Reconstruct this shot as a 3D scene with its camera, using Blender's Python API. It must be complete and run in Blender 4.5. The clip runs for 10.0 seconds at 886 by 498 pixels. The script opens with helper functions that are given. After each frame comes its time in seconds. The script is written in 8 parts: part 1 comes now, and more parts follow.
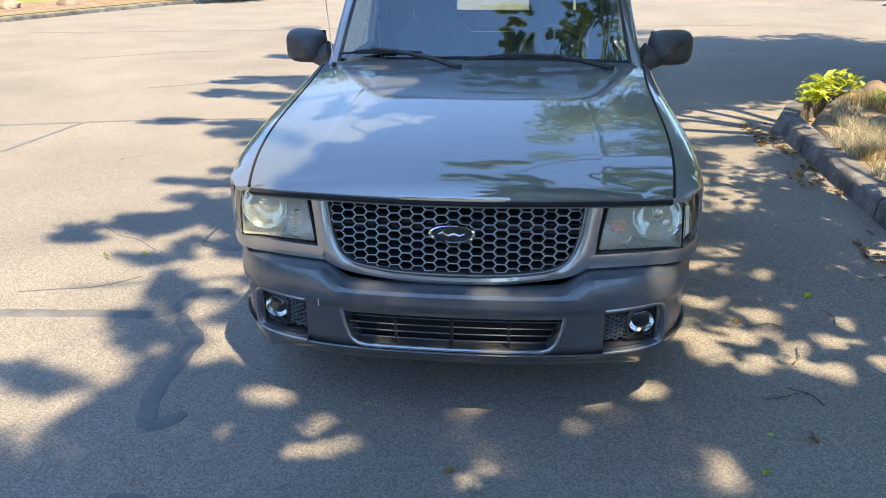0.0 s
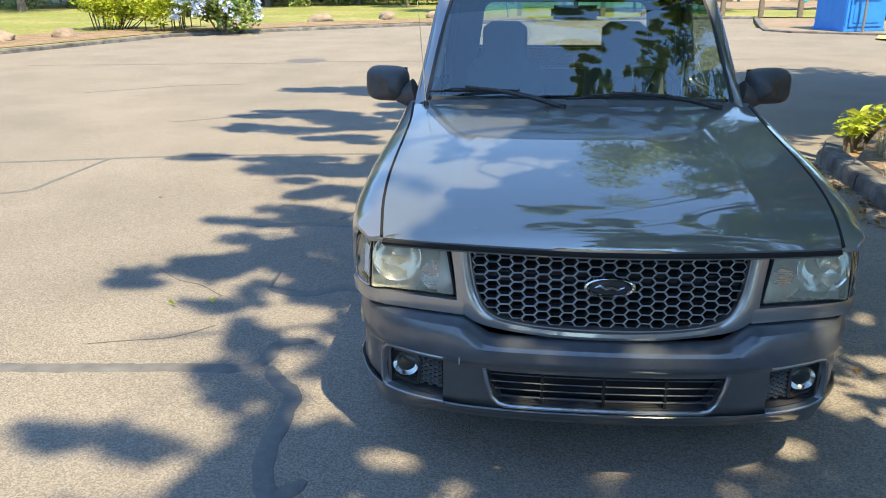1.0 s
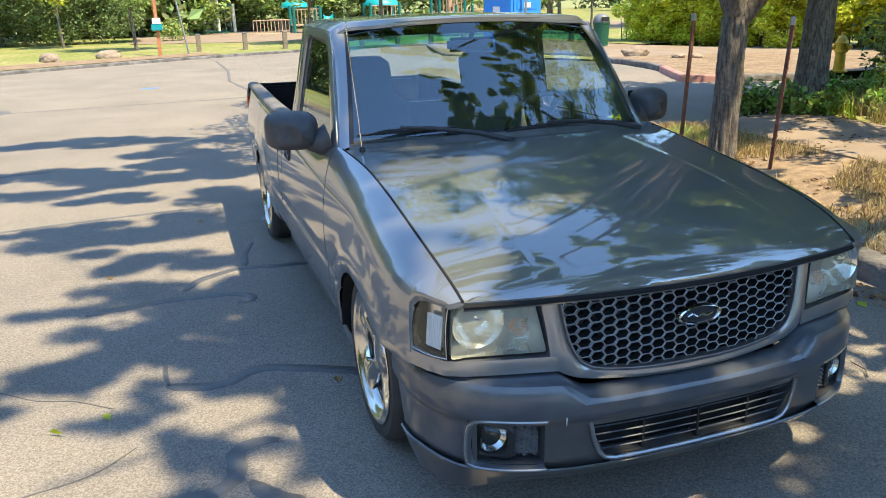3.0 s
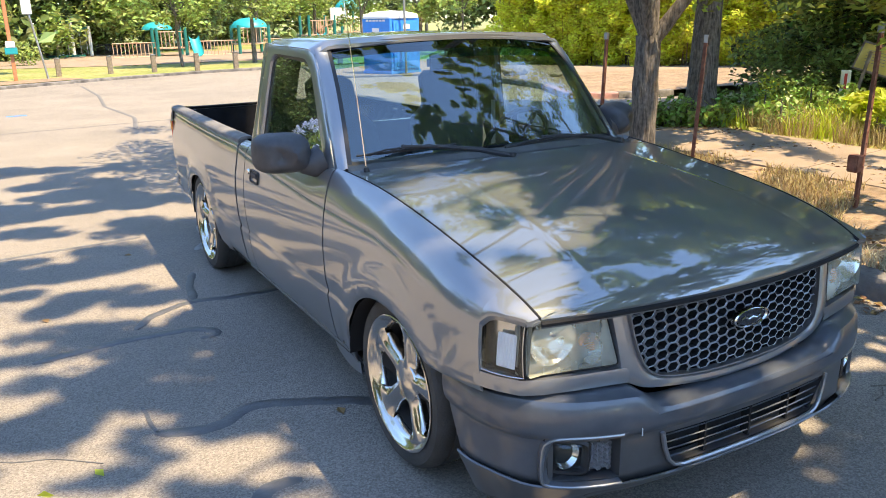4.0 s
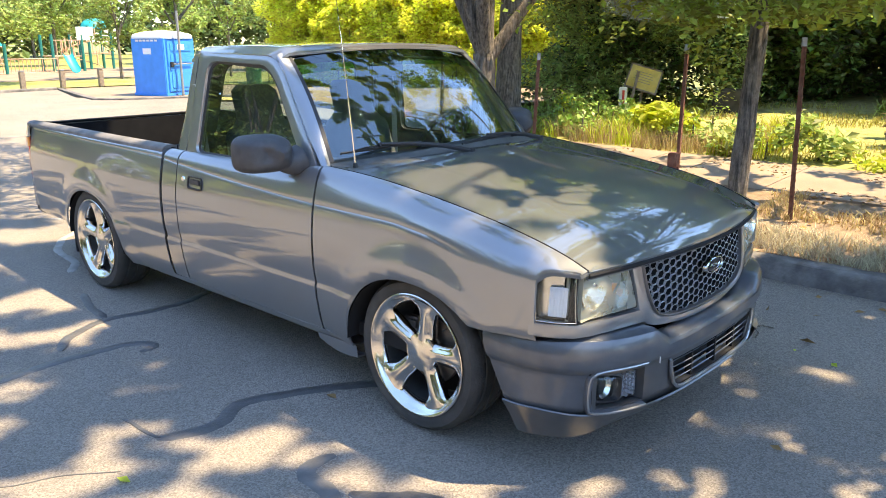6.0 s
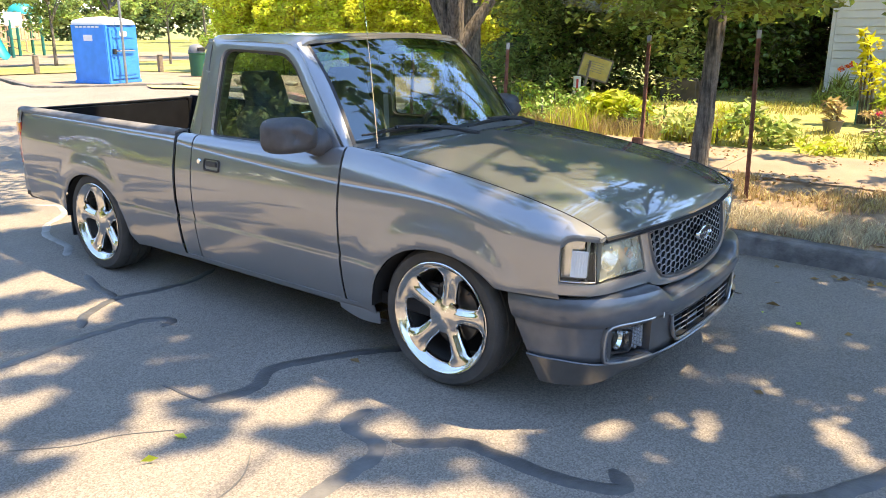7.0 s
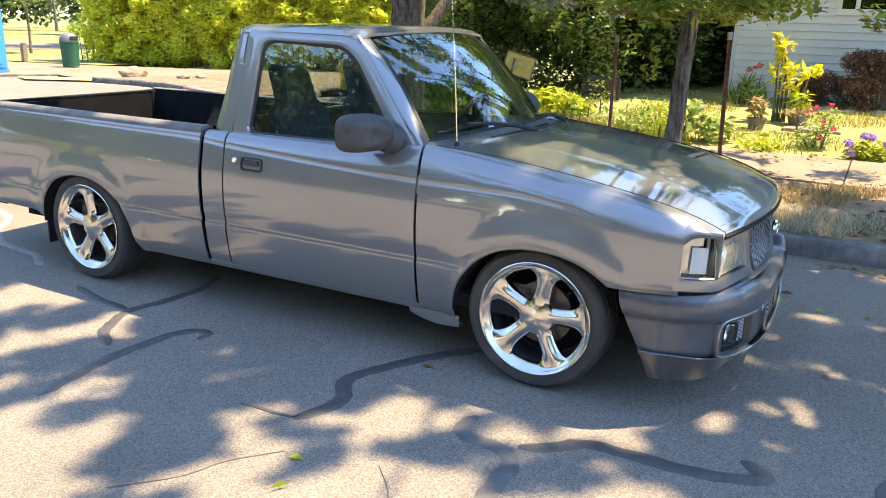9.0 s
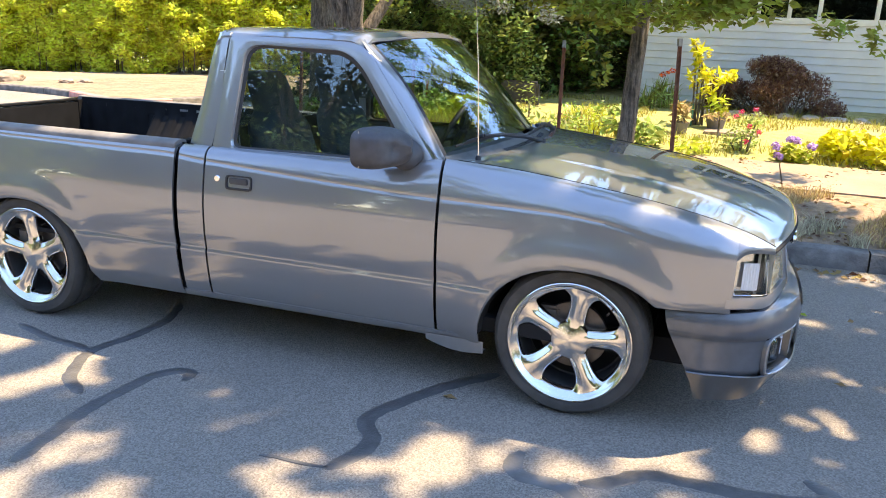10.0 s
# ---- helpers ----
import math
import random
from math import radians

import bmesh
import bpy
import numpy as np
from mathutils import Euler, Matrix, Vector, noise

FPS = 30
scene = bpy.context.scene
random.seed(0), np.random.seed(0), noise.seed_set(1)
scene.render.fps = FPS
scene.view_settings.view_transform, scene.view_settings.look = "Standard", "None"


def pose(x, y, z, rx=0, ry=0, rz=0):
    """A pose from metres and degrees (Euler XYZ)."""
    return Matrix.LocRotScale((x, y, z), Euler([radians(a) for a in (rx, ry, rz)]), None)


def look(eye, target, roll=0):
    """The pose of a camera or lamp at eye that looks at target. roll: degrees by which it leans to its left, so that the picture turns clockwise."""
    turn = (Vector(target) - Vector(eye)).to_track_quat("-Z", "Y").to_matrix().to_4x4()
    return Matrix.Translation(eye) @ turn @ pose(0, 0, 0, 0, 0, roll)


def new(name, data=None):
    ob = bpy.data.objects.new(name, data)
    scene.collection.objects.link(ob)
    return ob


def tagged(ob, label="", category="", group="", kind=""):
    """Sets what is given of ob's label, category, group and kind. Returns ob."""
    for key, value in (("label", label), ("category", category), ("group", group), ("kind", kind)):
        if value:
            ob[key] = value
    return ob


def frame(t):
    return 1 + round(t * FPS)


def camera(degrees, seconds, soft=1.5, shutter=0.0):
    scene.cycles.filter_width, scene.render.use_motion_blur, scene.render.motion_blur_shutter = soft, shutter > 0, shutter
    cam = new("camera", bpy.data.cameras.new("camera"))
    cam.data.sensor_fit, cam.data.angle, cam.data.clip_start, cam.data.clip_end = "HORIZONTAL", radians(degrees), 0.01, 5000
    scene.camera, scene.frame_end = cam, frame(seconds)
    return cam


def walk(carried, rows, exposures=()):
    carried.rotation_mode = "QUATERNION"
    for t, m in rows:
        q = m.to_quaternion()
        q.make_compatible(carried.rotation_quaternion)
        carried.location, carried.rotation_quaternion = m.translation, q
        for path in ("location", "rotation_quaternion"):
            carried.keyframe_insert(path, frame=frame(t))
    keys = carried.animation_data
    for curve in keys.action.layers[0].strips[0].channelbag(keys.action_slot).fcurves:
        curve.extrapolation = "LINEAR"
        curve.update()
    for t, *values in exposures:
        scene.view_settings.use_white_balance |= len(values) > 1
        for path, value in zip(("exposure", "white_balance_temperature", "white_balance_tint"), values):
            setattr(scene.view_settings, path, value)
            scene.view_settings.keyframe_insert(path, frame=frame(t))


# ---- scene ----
cam = camera(59.1, 10.0, 0.95)
PATH = [
    (0, (0.291, -3.153, 1.582), (0.039, -1.315, 0.835), -0.5),
    (0.5, (0.034, -3.072, 1.59), (-0.273, -1.227, 0.882), -1.1),
    (1, (-0.265, -3.028, 1.591), (-0.465, -1.157, 0.915), -0.2),
    (1.5, (-0.551, -2.968, 1.607), (-0.486, -1.065, 0.996), -0.1),
    (2, (-0.79, -2.8, 1.605), (-0.573, -0.901, 1.017), -0.5),
    (2.5, (-1.091, -2.729, 1.595), (-0.678, -0.867, 0.993), -0.8),
    (2.7, (-1.222, -2.704, 1.607), (-0.724, -0.865, 0.999), -0.9),
    (3.8, (-1.772, -2.39, 1.586), (-0.955, -0.663, 0.995), -1.5),
    (4, (-1.879, -2.357, 1.592), (-0.977, -0.665, 1.022), -1.2),
    (4.5, (-2.09, -2.211, 1.567), (-1.006, -0.616, 1.039), -1.1),
    (5, (-2.345, -2.112, 1.55), (-1.149, -0.594, 1.037), -1.1),
    (5.5, (-2.599, -2.07, 1.544), (-1.293, -0.645, 1.031), -0.8),
    (5.7, (-2.686, -2.087, 1.536), (-1.34, -0.7, 1.021), -0.5),
    (7, (-3.295, -2.033, 1.545), (-1.802, -0.818, 1.0), 0.3),
    (7.5, (-3.446, -1.869, 1.523), (-1.904, -0.726, 0.959), 0.9),
    (8, (-3.574, -1.637, 1.534), (-1.99, -0.56, 0.956), 1.6),
    (8.5, (-3.732, -1.413, 1.533), (-2.106, -0.391, 0.976), 1.7),
    (9, (-3.766, -1.182, 1.526), (-2.085, -0.249, 0.976), 1.7),
    (9.5, (-3.716, -0.867, 1.518), (-1.969, -0.058, 0.975), 2.0),
    (10, (-3.773, -0.543, 1.515), (-1.967, 0.13, 0.982), 2.2),
]
walk(cam, [(t, look(eye, target, roll)) for t, eye, target, roll in PATH], [(0.0, 1.72, 6650, 8), (0.5, 1.55, 6700, 6), (1.5, 1.44, 6550, 4), (2.7, 1.49, 6550, 4), (4.0, 1.80, 7100, 11), (4.5, 2.04, 7150, 10), (7.0, 2.10, 7450, 12), (8.0, 2.02, 7250, 12), (9.0, 2.07, 7250, 12), (10.0, 2.27, 7300, 14)])

# ---- light ----
SUN_FROM = Vector((0.30, -0.38, 1.0)).normalized()      # towards the sun
world = bpy.data.worlds.new("world")
scene.world = world
world.use_nodes = True
wn = world.node_tree.nodes
sky = wn.new("ShaderNodeTexSky")
sky.sky_type = "NISHITA"
sky.sun_disc = False
sky.sun_elevation = math.asin(SUN_FROM.z)
sky.sun_rotation = math.atan2(SUN_FROM.x, SUN_FROM.y)
sky.air_density, sky.dust_density, sky.ozone_density = 0.9, 0.0, 3.5
wn["Background"].inputs["Strength"].default_value = 0.175
world.node_tree.links.new(sky.outputs[0], wn["Background"].inputs["Color"])
sun = new("sun", bpy.data.lights.new("sun", "SUN"))
sun.data.energy = 3.5
sun.data.angle = radians(0.55)
sun.data.color = (1.0, 0.845, 0.59)
sun.matrix_world = look(SUN_FROM * 40, (0, 0, 0))

# ---- materials ----
def shader(name, colour=(0.5, 0.5, 0.5), rough=0.6, metal=0.0, gloss=1.5, vary=0.0, scale=8.0, bump=0.0, bump_scale=60.0, coat=0.0,
           second=None, second_scale=1.5, second_amount=0.5, spec=0.5, per_island=0.0, translucent=0.0):
    """A procedural material: base colour with grain and a coarser second tone, and relief."""
    m = bpy.data.materials.new(name)
    m.use_nodes = True
    n, l = m.node_tree.nodes, m.node_tree.links
    p = n["Principled BSDF"]
    p.inputs["Roughness"].default_value = rough
    p.inputs["Metallic"].default_value = metal
    p.inputs["Coat Weight"].default_value = coat
    p.inputs["Coat Roughness"].default_value = 0.04
    p.inputs["Coat IOR"].default_value = gloss
    p.inputs["Specular IOR Level"].default_value = spec
    where = n.new("ShaderNodeTexCoord").outputs["Object"]
    col = n.new("ShaderNodeRGB")
    col.outputs[0].default_value = (*colour, 1)
    out = col.outputs[0]
    if second:
        t = n.new("ShaderNodeTexNoise")
        t.inputs["Scale"].default_value, t.inputs["Detail"].default_value = second_scale, 6
        l.new(where, t.inputs["Vector"])
        ramp = n.new("ShaderNodeMapRange")
        ramp.inputs["From Min"].default_value, ramp.inputs["From Max"].default_value = 0.42, 0.62
        ramp.inputs["To Max"].default_value = second_amount
        l.new(t.outputs[0], ramp.inputs["Value"])
        mix = n.new("ShaderNodeMix")
        mix.data_type = "RGBA"
        l.new(ramp.outputs[0], mix.inputs["Factor"])
        l.new(out, mix.inputs[6])
        mix.inputs[7].default_value = (*second, 1)
        out = mix.outputs[2]
    if vary:
        t = n.new("ShaderNodeTexNoise")
        t.inputs["Scale"].default_value, t.inputs["Detail"].default_value = scale, 5
        l.new(where, t.inputs["Vector"])
        r = n.new("ShaderNodeMapRange")
        r.inputs["From Min"].default_value, r.inputs["From Max"].default_value = 0.3, 0.7
        r.inputs["To Min"].default_value, r.inputs["To Max"].default_value = 1 - vary, 1 + vary
        l.new(t.outputs[0], r.inputs["Value"])
        h = n.new("ShaderNodeHueSaturation")
        l.new(r.outputs[0], h.inputs["Value"])
        l.new(out, h.inputs["Color"])
        out = h.outputs[0]
    if per_island:
        g = n.new("ShaderNodeNewGeometry")
        r = n.new("ShaderNodeMapRange")
        r.inputs["To Min"].default_value, r.inputs["To Max"].default_value = 1 - per_island, 1 + per_island
        l.new(g.outputs["Random Per Island"], r.inputs["Value"])
        h = n.new("ShaderNodeHueSaturation")
        r2 = n.new("ShaderNodeMapRange")
        r2.inputs["To Min"].default_value, r2.inputs["To Max"].default_value = 0.5 - 0.05 * per_island, 0.5 + 0.07 * per_island
        l.new(g.outputs["Random Per Island"], r2.inputs["Value"])
        l.new(r2.outputs[0], h.inputs["Hue"])
        l.new(r.outputs[0], h.inputs["Value"])
        l.new(out, h.inputs["Color"])
        out = h.outputs[0]
    l.new(out, p.inputs["Base Color"])
    if bump:
        t = n.new("ShaderNodeTexNoise")
        t.inputs["Scale"].default_value, t.inputs["Detail"].default_value = bump_scale, 6
        l.new(where, t.inputs["Vector"])
        b = n.new("ShaderNodeBump")
        b.inputs["Strength"].default_value, b.inputs["Distance"].default_value = bump, 0.01
        l.new(t.outputs[0], b.inputs["Height"])
        l.new(b.outputs[0], p.inputs["Normal"])
    if translucent:
        tr = n.new("ShaderNodeBsdfTranslucent")
        l.new(out, tr.inputs["Color"])
        mx = n.new("ShaderNodeMixShader")
        mx.inputs[0].default_value = translucent
        l.new(p.outputs[0], mx.inputs[1])
        l.new(tr.outputs[0], mx.inputs[2])
        l.new(mx.outputs[0], n["Material Output"].inputs["Surface"])
    return m


def pane_glass(name, tint, clear=0.8, base=0.11, rough=0.0, mirror=(0.86, 0.96, 1.0)):
    """Thin glass: a clear, tinted sheet with a mirror gloss that grows towards grazing."""
    m = bpy.data.materials.new(name)
    m.use_nodes = True
    n, l = m.node_tree.nodes, m.node_tree.links
    n.remove(n["Principled BSDF"])
    t, g, f, mx = (n.new("ShaderNodeBsdfTransparent"), n.new("ShaderNodeBsdfGlossy"), n.new("ShaderNodeLayerWeight"), n.new("ShaderNodeMixShader"))
    t.inputs[0].default_value = (*[c * clear for c in tint], 1)
    # bluish gloss colour and raised base put a bluer, brighter sky into the reflection
    g.inputs["Color"].default_value = (*mirror, 1)
    g.inputs["Roughness"].default_value = rough
    f.inputs["Blend"].default_value = 0.5
    power, scale = n.new("ShaderNodeMath"), n.new("ShaderNodeMath")
    power.operation, scale.operation = "POWER", "MULTIPLY_ADD"
    power.inputs[1].default_value = 3.2
    scale.inputs[1].default_value, scale.inputs[2].default_value = 0.80, base
    l.new(f.outputs["Facing"], power.inputs[0])
    l.new(power.outputs[0], scale.inputs[0])
    l.new(scale.outputs[0], mx.inputs[0])
    l.new(t.outputs[0], mx.inputs[1])
    l.new(g.outputs[0], mx.inputs[2])
    l.new(mx.outputs[0], n["Material Output"].inputs["Surface"])
    return m


def hazy_plastic(name, tint, haze, amount):
    """A clouded clear plastic lens: partly see-through, partly milky, glossy outside."""
    m = bpy.data.materials.new(name)
    m.use_nodes = True
    n, l = m.node_tree.nodes, m.node_tree.links
    p = n["Principled BSDF"]
    p.inputs["Base Color"].default_value = (*haze, 1)
    p.inputs["Roughness"].default_value = 0.35
    p.inputs["Coat Weight"].default_value = 0.8
    noi = n.new("ShaderNodeTexNoise")
    noi.inputs["Scale"].default_value = 14
    l.new(n.new("ShaderNodeTexCoord").outputs["Object"], noi.inputs["Vector"])
    r = n.new("ShaderNodeMapRange")
    r.inputs["To Min"].default_value, r.inputs["To Max"].default_value = max(0.02, amount - 0.12), amount + 0.12
    l.new(noi.outputs[0], r.inputs["Value"])
    t, mx = n.new("ShaderNodeBsdfTransparent"), n.new("ShaderNodeMixShader")
    t.inputs[0].default_value = (*tint, 1)
    l.new(r.outputs[0], mx.inputs[0])
    l.new(t.outputs[0], mx.inputs[1])
    l.new(p.outputs[0], mx.inputs[2])
    l.new(mx.outputs[0], n["Material Output"].inputs["Surface"])
    return m


def asphalt_mat():
    """Old sun-bleached asphalt: pale aggregate specks in a grey binder, with stains."""
    m = shader("asphalt", (0.247, 0.215, 0.180), 0.9, vary=0.10, scale=1.1, bump=0.7, bump_scale=120, second=(0.203, 0.18, 0.154), second_scale=0.35, second_amount=0.6, spec=0.3)
    n, l = m.node_tree.nodes, m.node_tree.links
    p = n["Principled BSDF"]
    src = p.inputs["Base Color"].links[0].from_socket
    where = n.new("ShaderNodeTexCoord").outputs["Object"]
    v = n.new("ShaderNodeTexVoronoi")
    v.inputs["Scale"].default_value = 165
    l.new(where, v.inputs["Vector"])
    r = n.new("ShaderNodeMapRange")
    r.inputs["From Min"].default_value, r.inputs["From Max"].default_value = 0.0, 1.0
    r.inputs["To Min"].default_value, r.inputs["To Max"].default_value = 0.68, 1.32
    sep = n.new("ShaderNodeSeparateColor")
    l.new(v.outputs["Color"], sep.inputs[0])
    l.new(sep.outputs[0], r.inputs["Value"])
    h = n.new("ShaderNodeHueSaturation")
    l.new(src, h.inputs["Color"])
    l.new(r.outputs[0], h.inputs["Value"])
    l.new(h.outputs[0], p.inputs["Base Color"])
    return m


def bark_mat():
    """Furrowed bark: upright ridges, pale on their backs and dark between."""
    m = shader("rough_bark", (0.185, 0.155, 0.125), 0.95, vary=0.25, scale=30)
    n, l = m.node_tree.nodes, m.node_tree.links
    p = n["Principled BSDF"]
    src = p.inputs["Base Color"].links[0].from_socket
    mp = n.new("ShaderNodeMapping")
    mp.inputs["Scale"].default_value = (1.0, 1.0, 0.14)
    l.new(n.new("ShaderNodeTexCoord").outputs["Object"], mp.inputs["Vector"])
    t = n.new("ShaderNodeTexNoise")
    t.inputs["Scale"].default_value, t.inputs["Detail"].default_value, t.inputs["Roughness"].default_value = 42, 5, 0.65
    l.new(mp.outputs[0], t.inputs["Vector"])
    r = n.new("ShaderNodeMapRange")
    r.inputs["From Min"].default_value, r.inputs["From Max"].default_value = 0.36, 0.60
    r.inputs["To Min"].default_value, r.inputs["To Max"].default_value = 0.30, 1.25
    l.new(t.outputs[0], r.inputs["Value"])
    h = n.new("ShaderNodeHueSaturation")
    l.new(src, h.inputs["Color"])
    l.new(r.outputs[0], h.inputs["Value"])
    l.new(h.outputs[0], p.inputs["Base Color"])
    b = n.new("ShaderNodeBump")
    b.inputs["Strength"].default_value, b.inputs["Distance"].default_value = 1.0, 0.03
    l.new(t.outputs[0], b.inputs["Height"])
    l.new(b.outputs[0], p.inputs["Normal"])
    return m


M = {}
M["asphalt"] = asphalt_mat()
M["tar"] = shader("crack_sealer", (0.085, 0.083, 0.082), 0.42, vary=0.2, scale=20, bump=0.3, bump_scale=80)
M["tar_pale"] = shader("old_crack_sealer", (0.13, 0.125, 0.12), 0.8, vary=0.2, scale=14, bump=0.3, bump_scale=80)
M["tar_light"] = shader("bleached_crack_sealer", (0.30, 0.29, 0.27), 0.85, vary=0.2, scale=14, bump=0.3, bump_scale=80)
M["kerb"] = shader("kerb_concrete", (0.17, 0.158, 0.148), 0.9, vary=0.35, scale=9, bump=1.0, bump_scale=38, second=(0.075, 0.072, 0.07), second_scale=3.2, second_amount=0.85)
M["red_kerb"] = shader("red_kerb_paint", (0.44, 0.20, 0.17), 0.8, vary=0.2, scale=9, bump=0.3, second=(0.36, 0.30, 0.27), second_scale=4)
M["yellow_paint"] = shader("yellow_kerb_paint", (0.62, 0.48, 0.12), 0.8, vary=0.15, scale=9, second=(0.4, 0.36, 0.3), second_scale=4)
M["concrete"] = shader("path_concrete", (0.27, 0.205, 0.15), 0.9, vary=0.12, scale=3, bump=0.4, bump_scale=70, second=(0.21, 0.15, 0.10), second_scale=0.9)
M["dirt"] = shader("dry_dirt", (0.27, 0.19, 0.12), 0.95, vary=0.3, scale=12, bump=1.0, bump_scale=45, second=(0.19, 0.13, 0.08), second_scale=2.5, second_amount=0.8)
M["lawn"] = shader("lawn", (0.20, 0.22, 0.055), 0.9, vary=0.3, scale=9, bump=0.8, bump_scale=60, second=(0.29, 0.26, 0.10), second_scale=0.5, second_amount=0.8)
M["garden"] = shader("garden_grass", (0.29, 0.28, 0.085), 0.9, vary=0.3, scale=10, bump=0.9, bump_scale=60, second=(0.36, 0.29, 0.125), second_scale=0.9, second_amount=0.8)
M["paint"] = shader("grey_metallic_paint", (0.232, 0.242, 0.258), 0.34, metal=0.55, gloss=2.0, vary=0.05, scale=900, coat=1.0, bump=0.012, bump_scale=3.2, second=(0.185, 0.19, 0.197), second_scale=1.2, second_amount=0.3)
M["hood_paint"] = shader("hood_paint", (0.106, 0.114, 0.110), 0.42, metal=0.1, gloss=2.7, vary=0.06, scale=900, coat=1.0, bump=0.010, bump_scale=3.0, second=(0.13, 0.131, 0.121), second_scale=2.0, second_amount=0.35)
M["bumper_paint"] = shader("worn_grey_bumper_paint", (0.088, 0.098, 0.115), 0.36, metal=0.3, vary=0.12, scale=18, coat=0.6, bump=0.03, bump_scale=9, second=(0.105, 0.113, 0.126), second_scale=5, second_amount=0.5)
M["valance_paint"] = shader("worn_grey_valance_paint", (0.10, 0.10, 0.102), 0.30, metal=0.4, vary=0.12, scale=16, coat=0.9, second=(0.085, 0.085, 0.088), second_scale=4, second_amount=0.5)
M["black_plastic"] = shader("black_plastic", (0.022, 0.022, 0.024), 0.5, vary=0.15, scale=30, bump=0.08, bump_scale=300)
M["grey_plastic"] = shader("faded_mirror_plastic", (0.05, 0.05, 0.055), 0.55, vary=0.2, scale=22, bump=0.1, bump_scale=350, second=(0.075, 0.075, 0.08), second_scale=6)
M["cowl"] = shader("faded_cowl_plastic", (0.085, 0.088, 0.086), 0.5, vary=0.2, scale=20, bump=0.08, bump_scale=250)
# near-black for gaskets, and for shade in recesses and beneath the truck
M["void"] = shader("shade_and_gasket_black", (0.008, 0.008, 0.009), 0.95)
M["rubber"] = shader("tyre_rubber", (0.045, 0.043, 0.041), 0.75, vary=0.25, scale=14, bump=0.25, bump_scale=120, second=(0.075, 0.07, 0.062), second_scale=5)
M["chrome"] = shader("chrome", (0.86, 0.85, 0.83), 0.07, metal=1.0, vary=0.04, scale=25)
M["rim_chrome"] = shader("worn_chrome", (0.80, 0.785, 0.76), 0.17, metal=1.0, vary=0.1, scale=18, second=(0.55, 0.52, 0.48), second_scale=9, second_amount=0.4)
M["satin"] = shader("satin_trim", (0.20, 0.20, 0.205), 0.45, metal=0.8, vary=0.06, scale=30)
M["grille"] = shader("dark_grille_plastic", (0.34, 0.345, 0.355), 0.28, metal=0.45, vary=0.1, scale=40)
M["barrel"] = shader("dull_dark_barrel", (0.09, 0.088, 0.085), 0.5, metal=0.5, vary=0.15, scale=20)
# weathered timber made darker: the shade on the boards is in this colour
M["dark_fence"] = shader("old_boards_shade_in_colour", (0.075, 0.07, 0.062), 0.9, vary=0.3, scale=8)
M["iron"] = shader("brake_iron", (0.14, 0.12, 0.105), 0.5, metal=0.8, vary=0.2, scale=20)
M["bedliner"] = shader("bed_liner_plastic", (0.012, 0.012, 0.013), 0.7, spec=0.08, vary=0.2, scale=10, bump=0.05, bump_scale=180)
M["faded_cap"] = shader("sun_faded_cap_plastic", (0.17, 0.16, 0.15), 0.7, vary=0.2, scale=14, bump=0.05, bump_scale=150, second=(0.10, 0.10, 0.10), second_scale=3)
M["seat"] = shader("grey_seat_cloth", (0.085, 0.095, 0.11), 0.95, vary=0.08, scale=30, bump=0.1, bump_scale=250)
M["dash"] = shader("dashboard_plastic", (0.05, 0.053, 0.056), 0.6, vary=0.1, scale=30, bump=0.1, bump_scale=300)
M["trim_grey"] = shader("interior_trim", (0.10, 0.105, 0.11), 0.8, vary=0.1, scale=20)
M["belt"] = shader("seat_belt", (0.5, 0.52, 0.54), 0.8, vary=0.1, scale=30)
M["bright"] = shader("lamp_reflector", (0.82, 0.82, 0.78), 0.16, metal=0.9, vary=0.1, scale=40)
M["lamp_back"] = shader("lamp_housing", (0.30, 0.30, 0.25), 0.4, vary=0.1, scale=20)
M["lamp_chrome"] = shader("marker_backing", (0.62, 0.63, 0.65), 0.25, metal=1.0, vary=0.1, scale=30)
M["amber"] = shader("amber_lens", (0.80, 0.27, 0.05), 0.3, coat=0.6, vary=0.1, scale=30)
M["red_lens"] = shader("red_tail_lens", (0.50, 0.03, 0.02), 0.25, coat=0.8, vary=0.1, scale=30)
M["white_plastic"] = shader("white_plastic", (0.80, 0.80, 0.80), 0.5, vary=0.04, scale=20)
M["badge"] = shader("badge_enamel", (0.02, 0.022, 0.03), 0.2, coat=1.0)
M["windscreen"] = pane_glass("windscreen_glass", (0.80, 0.93, 0.90), 0.86, 0.15)
M["side_glass"] = pane_glass("side_window_glass", (0.74, 0.86, 0.84), 0.70, 0.10)
M["rear_glass"] = pane_glass("rear_window_glass", (0.90, 0.95, 0.90), 0.9)
M["tint_band"] = pane_glass("shade_band_glass", (0.20, 0.72, 0.80), 0.8)
M["dark_band"] = pane_glass("dark_band_glass", (0.05, 0.16, 0.18), 0.6)
M["hazy_lens"] = hazy_plastic("hazy_headlamp_lens", (0.95, 0.96, 0.90), (0.50, 0.50, 0.41), 0.40)
M["clear_lens"] = pane_glass("clear_lens", (0.96, 0.97, 0.97), 0.97, 0.05)
M["bark"] = bark_mat()
M["rust"] = shader("rusty_steel", (0.20, 0.075, 0.045), 0.8, metal=0.2, vary=0.3, scale=30, bump=0.3, bump_scale=80, second=(0.30, 0.16, 0.11), second_scale=9)
M["leaf"] = shader("street_tree_leaf", (0.28, 0.33, 0.055), 0.5, per_island=0.5, translucent=0.55)
